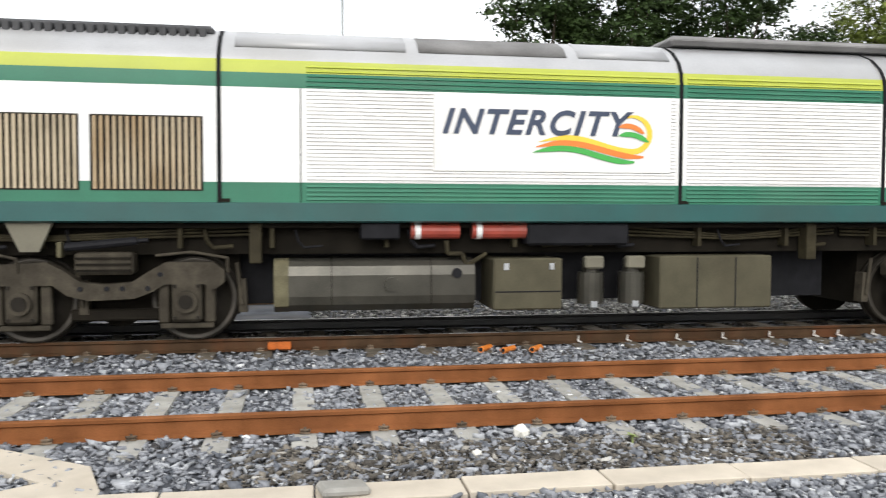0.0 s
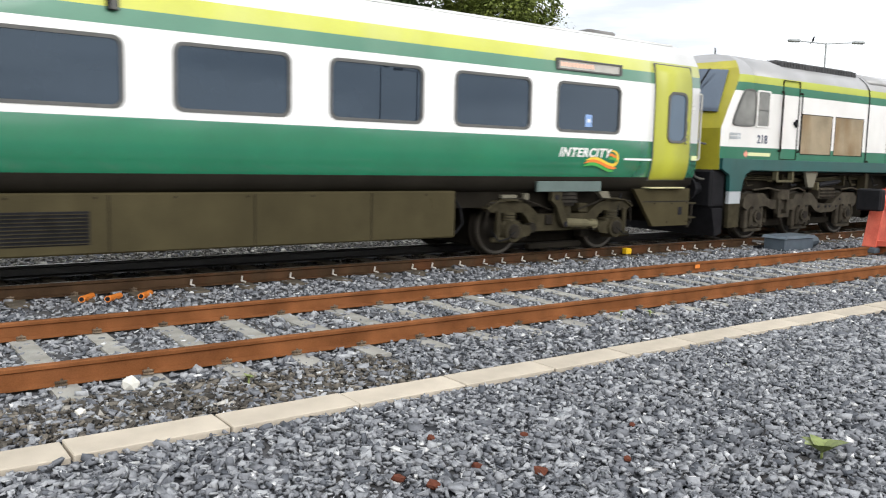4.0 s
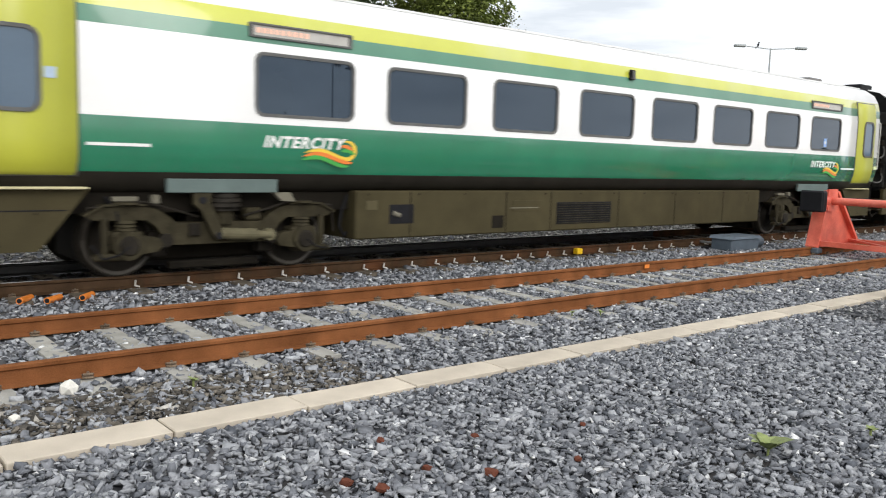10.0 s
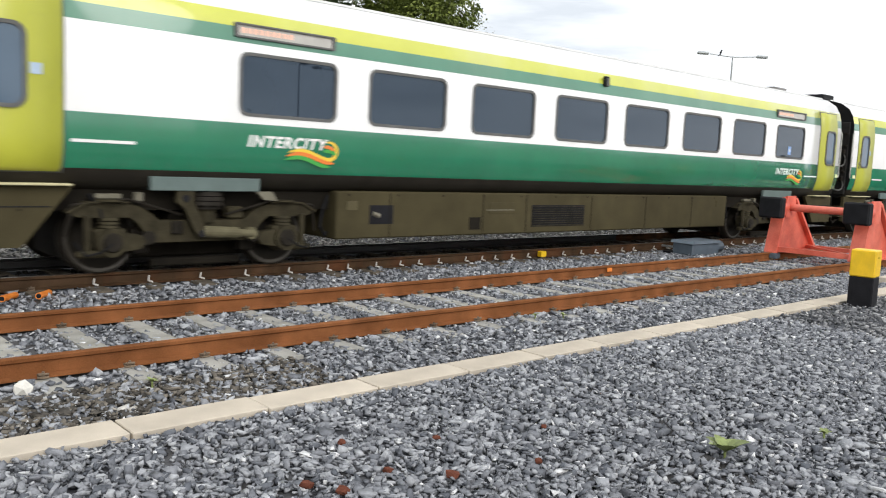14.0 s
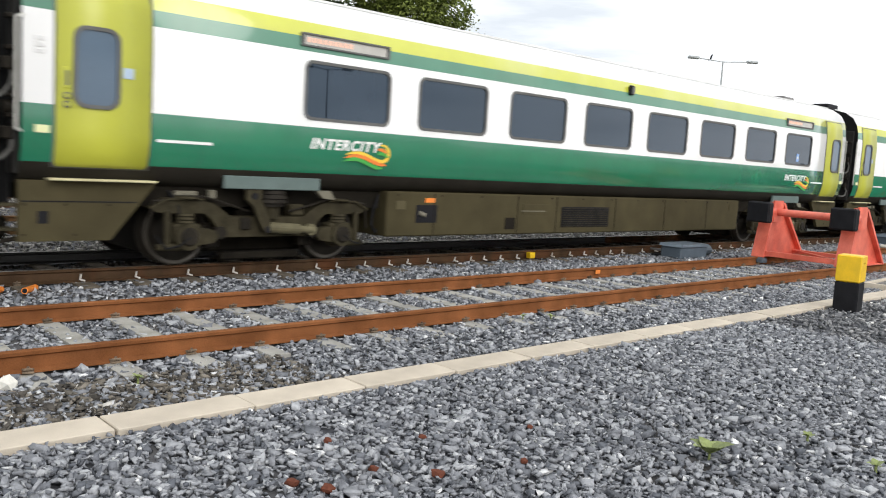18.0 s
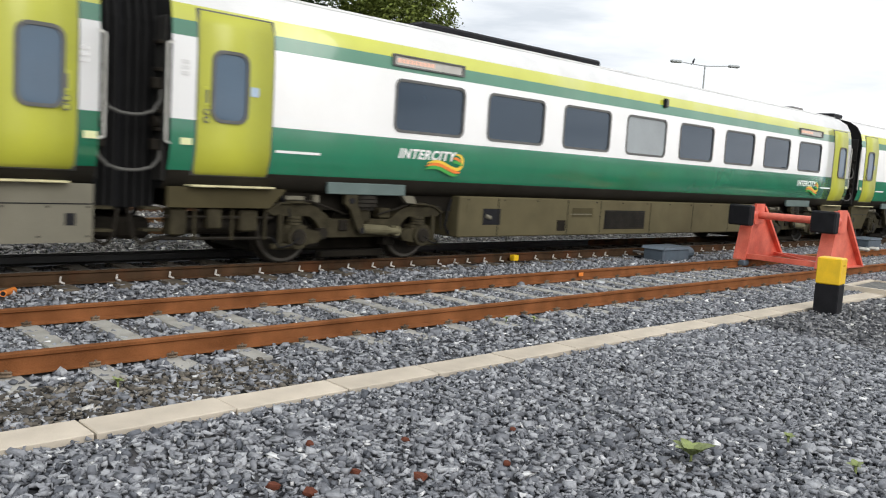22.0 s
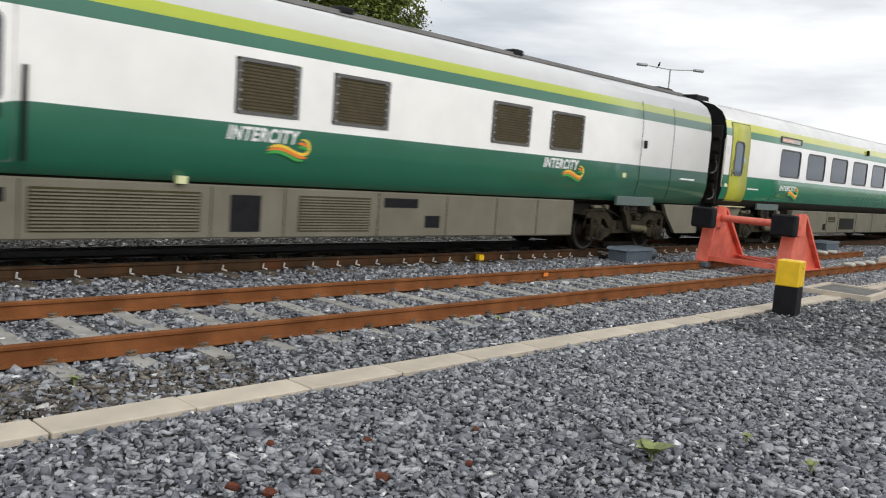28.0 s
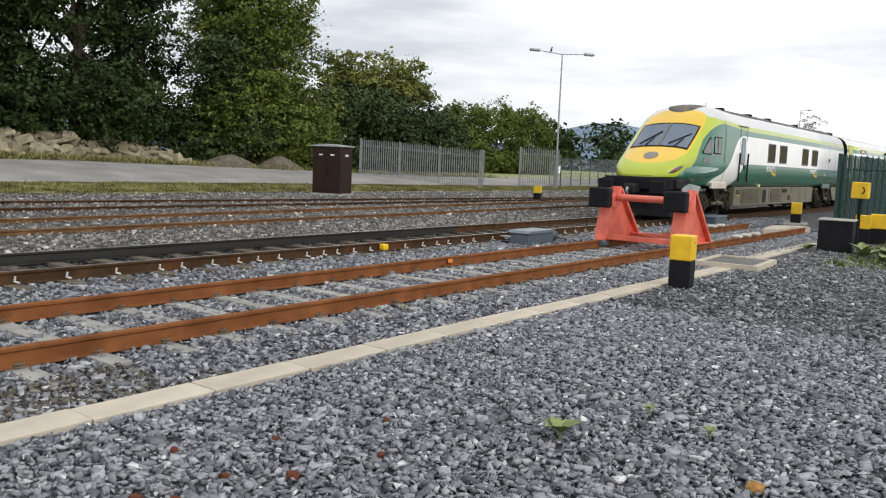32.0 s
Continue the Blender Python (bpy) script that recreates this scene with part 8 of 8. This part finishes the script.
def marker(x, y, h=0.78, w=0.31, rz=8, z=0.0, base=False):
    b = tagged(empty("marker_post", pose(x, y, z, 0, 0, rz)), "square marker post, yellow above and black below", "marker post", group="marker posts")
    part("black_base", boxes((-w / 2, w / 2, -w / 2, w / 2, -0.05, h * 0.53), bev=0.012), M_BLACK, b)
    top = part("yellow_top", boxes((-w / 2 - 0.004, w / 2 + 0.004, -w / 2 - 0.004, w / 2 + 0.004, h * 0.53, h), bev=0.015), M_YELLOW, b)
    part("cast_mark", boxes((-0.05, 0.05, -w / 2 - 0.007, -w / 2, h * 0.86, h * 0.885)), M_YELLOWDARK, top)
    if base:
        part("footing", boxes((-0.6, 0.75, -0.35, 0.35, -0.05, 0.14), bev=0.05), M_CONC, b)
    return b


M_YELLOWDARK = mat("worn_yellow", (0.5, 0.32, 0.02), 0.6, var=0.2, bump=0.05)
marker(11.75, 4.45)
marker(29.5, 7.35, h=0.82, base=True)
marker(34.8, 20.7, h=0.72)


def black_chamber():
    b = tagged(empty("cable_chamber", pose(20.75, 4.24, 0, 0, 0, 6)), "black painted concrete chamber with a pale lid", "cable chamber")
    part("wall", boxes((-0.36, 0.36, -0.36, 0.36, -0.05, 0.72), bev=0.02), M_BLACK, b)
    part("lid", boxes((-0.39, 0.39, -0.39, 0.39, 0.722, 0.76), bev=0.015), M_CONC, b)
    return b


black_chamber()


def phone_post():
    t = tagged(empty("telephone_post", pose(23.4, 4.3, 0)), "black post with yellow railway telephone box", "telephone post")
    part("post", tubes(((0, 0, -0.1), (0, 0, 1.2), 0.045), seg=10), M_BLACK, t)
    bx = part("phone_box", boxes((-0.16, 0.12, -0.2, 0.2, 1.2, 1.62), bev=0.02), M_YELLOW, t)
    bm = bmesh.new()
    prev = None
    for i in range(9):
        a = radians(-70 + 140 * i / 8)
        c = Vector((-0.167, -0.02 - 0.09 * math.cos(a), 1.41 + 0.09 * math.sin(a)))
        if prev is not None:
            tube(bm, prev, c, 0.016, seg=6)
        prev = c
    part("handset_sign", bm, M_BLACK, bx)
    return t


phone_post()
marker(23.9, 4.27, h=0.76, w=0.36)
marker(24.1, 3.93, h=0.8, w=0.4)
palisade("green_fence", [(27.5, 5.6), (33.0, 5.2)], 2.45, M_FENCEGREEN, "dark green steel palisade fence at the yard corner")
palisade("green_fence", [(27.5, 5.6), (27.2, 1.0)], 2.45, M_FENCEGREEN, "dark green steel palisade fence at the yard corner")
tagged(part("kerb_corner", prism(bmesh.new(), [(24.6, 7.0), (26.6, 7.3), (27.4, 6.7), (27.1, 6.3), (26.4, 6.7), (24.9, 6.5)], -0.05, 0.16, "z"), M_KERB), "pale concrete kerb corner by the fence", "kerb", kind="structure")


def point_machine(x, y, s=1.0):
    t = tagged(empty("point_machine", pose(x, y, 0)), "low grey steel point machine beside the rail", "point machine", group="point machines")
    case = part("case", boxes((-0.62, 0.42, -0.24, 0.24, 0.0, 0.24), bev=0.02), M_GREYBOX, t)
    part("cover", prism(bmesh.new(), [(-0.66, 0.243), (0.45, 0.243), (0.4, 0.3), (-0.6, 0.3)], -0.27, 0.27), M_GREYLID, t)
    part("motor", tubes(((0.42, 0, 0.13), (0.85, 0, 0.13), 0.12), seg=14), M_GREYBOX, t)
    part("drive_rod", tubes(((-0.2, 0.24, 0.1), (-0.2, 1.2, 0.1), 0.025), seg=7), M_STEEL, t)
    part("bracket", boxes((-0.7, 0.5, 0.24, 0.42, 0.0, 0.05)), M_BLACK, t)
    return t


# lid lighter than the case: the gleam on its top is put into the colour
M_GREYLID = mat("gleam_lightened_lid", (0.15, 0.185, 0.22), 0.35, var=0.2, scale=5.0, bump=0.05)
point_machine(15.7, 9.35)
point_machine(27.6, 9.45)


def track_lead(x, y):
    t = tagged(empty("rail_connection_box", pose(x, y, 0.02)), "small yellow connection box clipped on the rail", "connection box")
    part("housing", boxes((-0.07, 0.07, -0.06, 0.06, 0.02, 0.13), bev=0.015), M_YELLOW, t)
    part("cable", hose([(0.06, 0, 0.05), (0.16, 0.02, 0.0), (0.3, -0.05, -0.02), (0.5, -0.2, -0.02)], 0.012), M_BLACK, t)
    return t


track_lead(11.4, 9.98)
for x, y, a in ((2.1, 9.72, 62), (2.36, 9.6, 58), (2.72, 9.62, 60)):
    t = tagged(empty("cable_duct", pose(x, y, 0.025, 0, 0, a)), "orange plastic cable duct stub under the rail", "cable duct", group="orange duct stubs")
    part("tube", tubes(((-0.22, 0, 0.03), (0.2, 0, 0.0), 0.036), seg=12), M_ORANGE, t)
    # black disc on the closed end, its colour standing for the hollow's shade
    part("bore", tubes(((-0.224, 0, 0.031), (-0.2, 0, 0.03), 0.026), seg=12), M_BLACK, t)
tagged(part("rail_tag", boxes((-0.06, 0.06, -0.004, 0.004, 0.0, 0.06), bev=0.002), M_ORANGE, at=pose(10.7, SID + HALF - 0.045, 0.075)), "small orange tag on the siding rail", "tag")
# brick chips, a white stone and a weed in the open ballast
M_BRICK = mat("red_brick_chip", (0.13, 0.046, 0.029), 0.85, var=0.3, scale=20.0, bump=0.4)
M_PALESTONE = mat("chalky_stone", (0.68, 0.66, 0.6), 0.8, var=0.1, scale=15.0, bump=0.2)
M_TAN = mat("tan_stone", (0.36, 0.19, 0.06), 0.7, var=0.3, scale=18.0, bump=0.2)


def chip(name, x, y, s, material, label, seed, group=""):
    rnd = random.Random(seed)
    bm = bmesh.new()
    bmesh.ops.create_icosphere(bm, subdivisions=1, radius=s)
    for v in bm.verts:
        v.co = Vector((v.co.x * rnd.uniform(0.7, 1.3), v.co.y * rnd.uniform(0.6, 1.1), v.co.z * rnd.uniform(0.5, 0.9)))
    return tagged(part(name, bm, material, at=pose(x, y, s * 0.45 + 0.012, rnd.uniform(-20, 20), 0, rnd.uniform(0, 180))), label, name.replace("_", " "), group=group)


for k, (x, y, s) in enumerate(((2.94, 3.12, 0.045), (2.7, 3.38, 0.035), (3.27, 3.63, 0.03), (2.74, 3.88, 0.03), (2.23, 3.45, 0.04), (2.34, 3.28, 0.04), (3.5, 3.0, 0.028), (4.0, 3.4, 0.026))):
    chip("brick_chip", x, y, s, M_BRICK, "small red brick chip among grey ballast", k, "brick chips")
chip("white_stone", 1.53, 5.9, 0.085, M_PALESTONE, "chalky white stone by the siding", 20)
chip("white_stone", 1.1, 5.45, 0.045, M_PALESTONE, "chalky white stone beside the trough", 21)
chip("tan_stone", 4.5, 1.21, 0.05, M_TAN, "smooth tan stone in the ballast", 22)


def weed(x, y, n, s, seed, label):
    rnd = random.Random(seed)
    t = tagged(empty("weed", pose(x, y, 0.02)), label, "weed", group="weeds")
    for k in range(n):
        bm = bmesh.new()
        w, l = s * rnd.uniform(0.28, 0.4), s * rnd.uniform(0.7, 1.1)
        o = [(0, 0), (0.35, 0.9), (0.7, 1.0), (1.0, 0.35), (1.12, 0.0)]
        a = [bm.verts.new((l * u, w * v, 0.12 * s * math.sin(u * 2.6) + 0.05 * s * v)) for u, v in o]
        b = [a[0]] + [bm.verts.new((l * u, -w * v, 0.12 * s * math.sin(u * 2.6) + 0.05 * s * v)) for u, v in o[1:4]] + [a[4]]
        mid = [a[0]] + [bm.verts.new((l * u, 0, 0.12 * s * math.sin(u * 2.6) - 0.03 * s)) for u, v in o[1:4]] + [a[4]]
        for e in (a, b):
            for i in range(4):
                vs = []
                for v in (e[i], e[i + 1], mid[i + 1], mid[i]):
                    if v not in vs:
                        vs.append(v)
                bm.faces.new(vs)
        part("leaf", bm, M_WEED, t, at=pose(0, 0, 0.03, 0, -rnd.uniform(8, 40), 360 * k / n + rnd.uniform(-18, 18)))
    part("stem", tubes(((0, 0, -0.02), (0, 0, 0.04), 0.008), seg=6), M_WEED, t)
    return t


M_WEED = mat("weed_leaf", (0.19, 0.23, 0.075), 0.5, var=0.3, scale=20.0, bump=0.1, rand=0.2)
weed(4.5, 2.4, 9, 0.14, 3, "low broad-leaved green weed in grey ballast")
for k, (x, y, s) in enumerate(((19.6, 3.4, 0.3), (19.9, 3.0, 0.34), (19.2, 2.7, 0.3), (20.4, 2.7, 0.34), (18.6, 2.9, 0.22), (20.2, 4.7, 0.2), (20.3, 3.6, 0.3), (19.0, 2.3, 0.28))):
    weed(x, y, 14, s, 30 + k, "leafy green weed clump beside the chamber")
for k, (x, y, s) in enumerate(((6.8, 6.0, 0.05), (7.1, 5.85, 0.05), (5.2, 1.7, 0.06), (5.4, 2.2, 0.05), (2.3, 5.6, 0.05))):
    weed(x, y, 6, s, 50 + k, "tiny green sprout in the ballast")




# ---- motion ----
def motions():
    """The train rolls past to the right and gathers speed; its wheels turn with it."""
    times = [k / 10 for k in range(321)]
    far = [front_at(t) for t in times]
    for k, c in enumerate(COACHES):
        walk(c, [(t, pose(s - COACH_L - PITCH * k, YC, 0)) for t, s in list(zip(times, far))[::5]])
    walk(LOCO, [(t, pose(s + 0.89, YC, 0)) for t, s in list(zip(times, far))[::5]])
    walk(DVT, [(t, pose(s - COACH_L - PITCH * 5 - 0.84 - DVT_L, YC, 0)) for t, s in list(zip(times, far))[::5]])
    for thing in (*COACHES, LOCO, DVT):
        r = 0.5 if thing == LOCO else 0.44
        for w in copied_wheels(thing):
            m = w.matrix_basis.copy()
            walk(w, [(t, m @ Matrix.Rotation((s - far[0]) / r, 4, "Y")) for t, s in zip(times, far)])


motions()
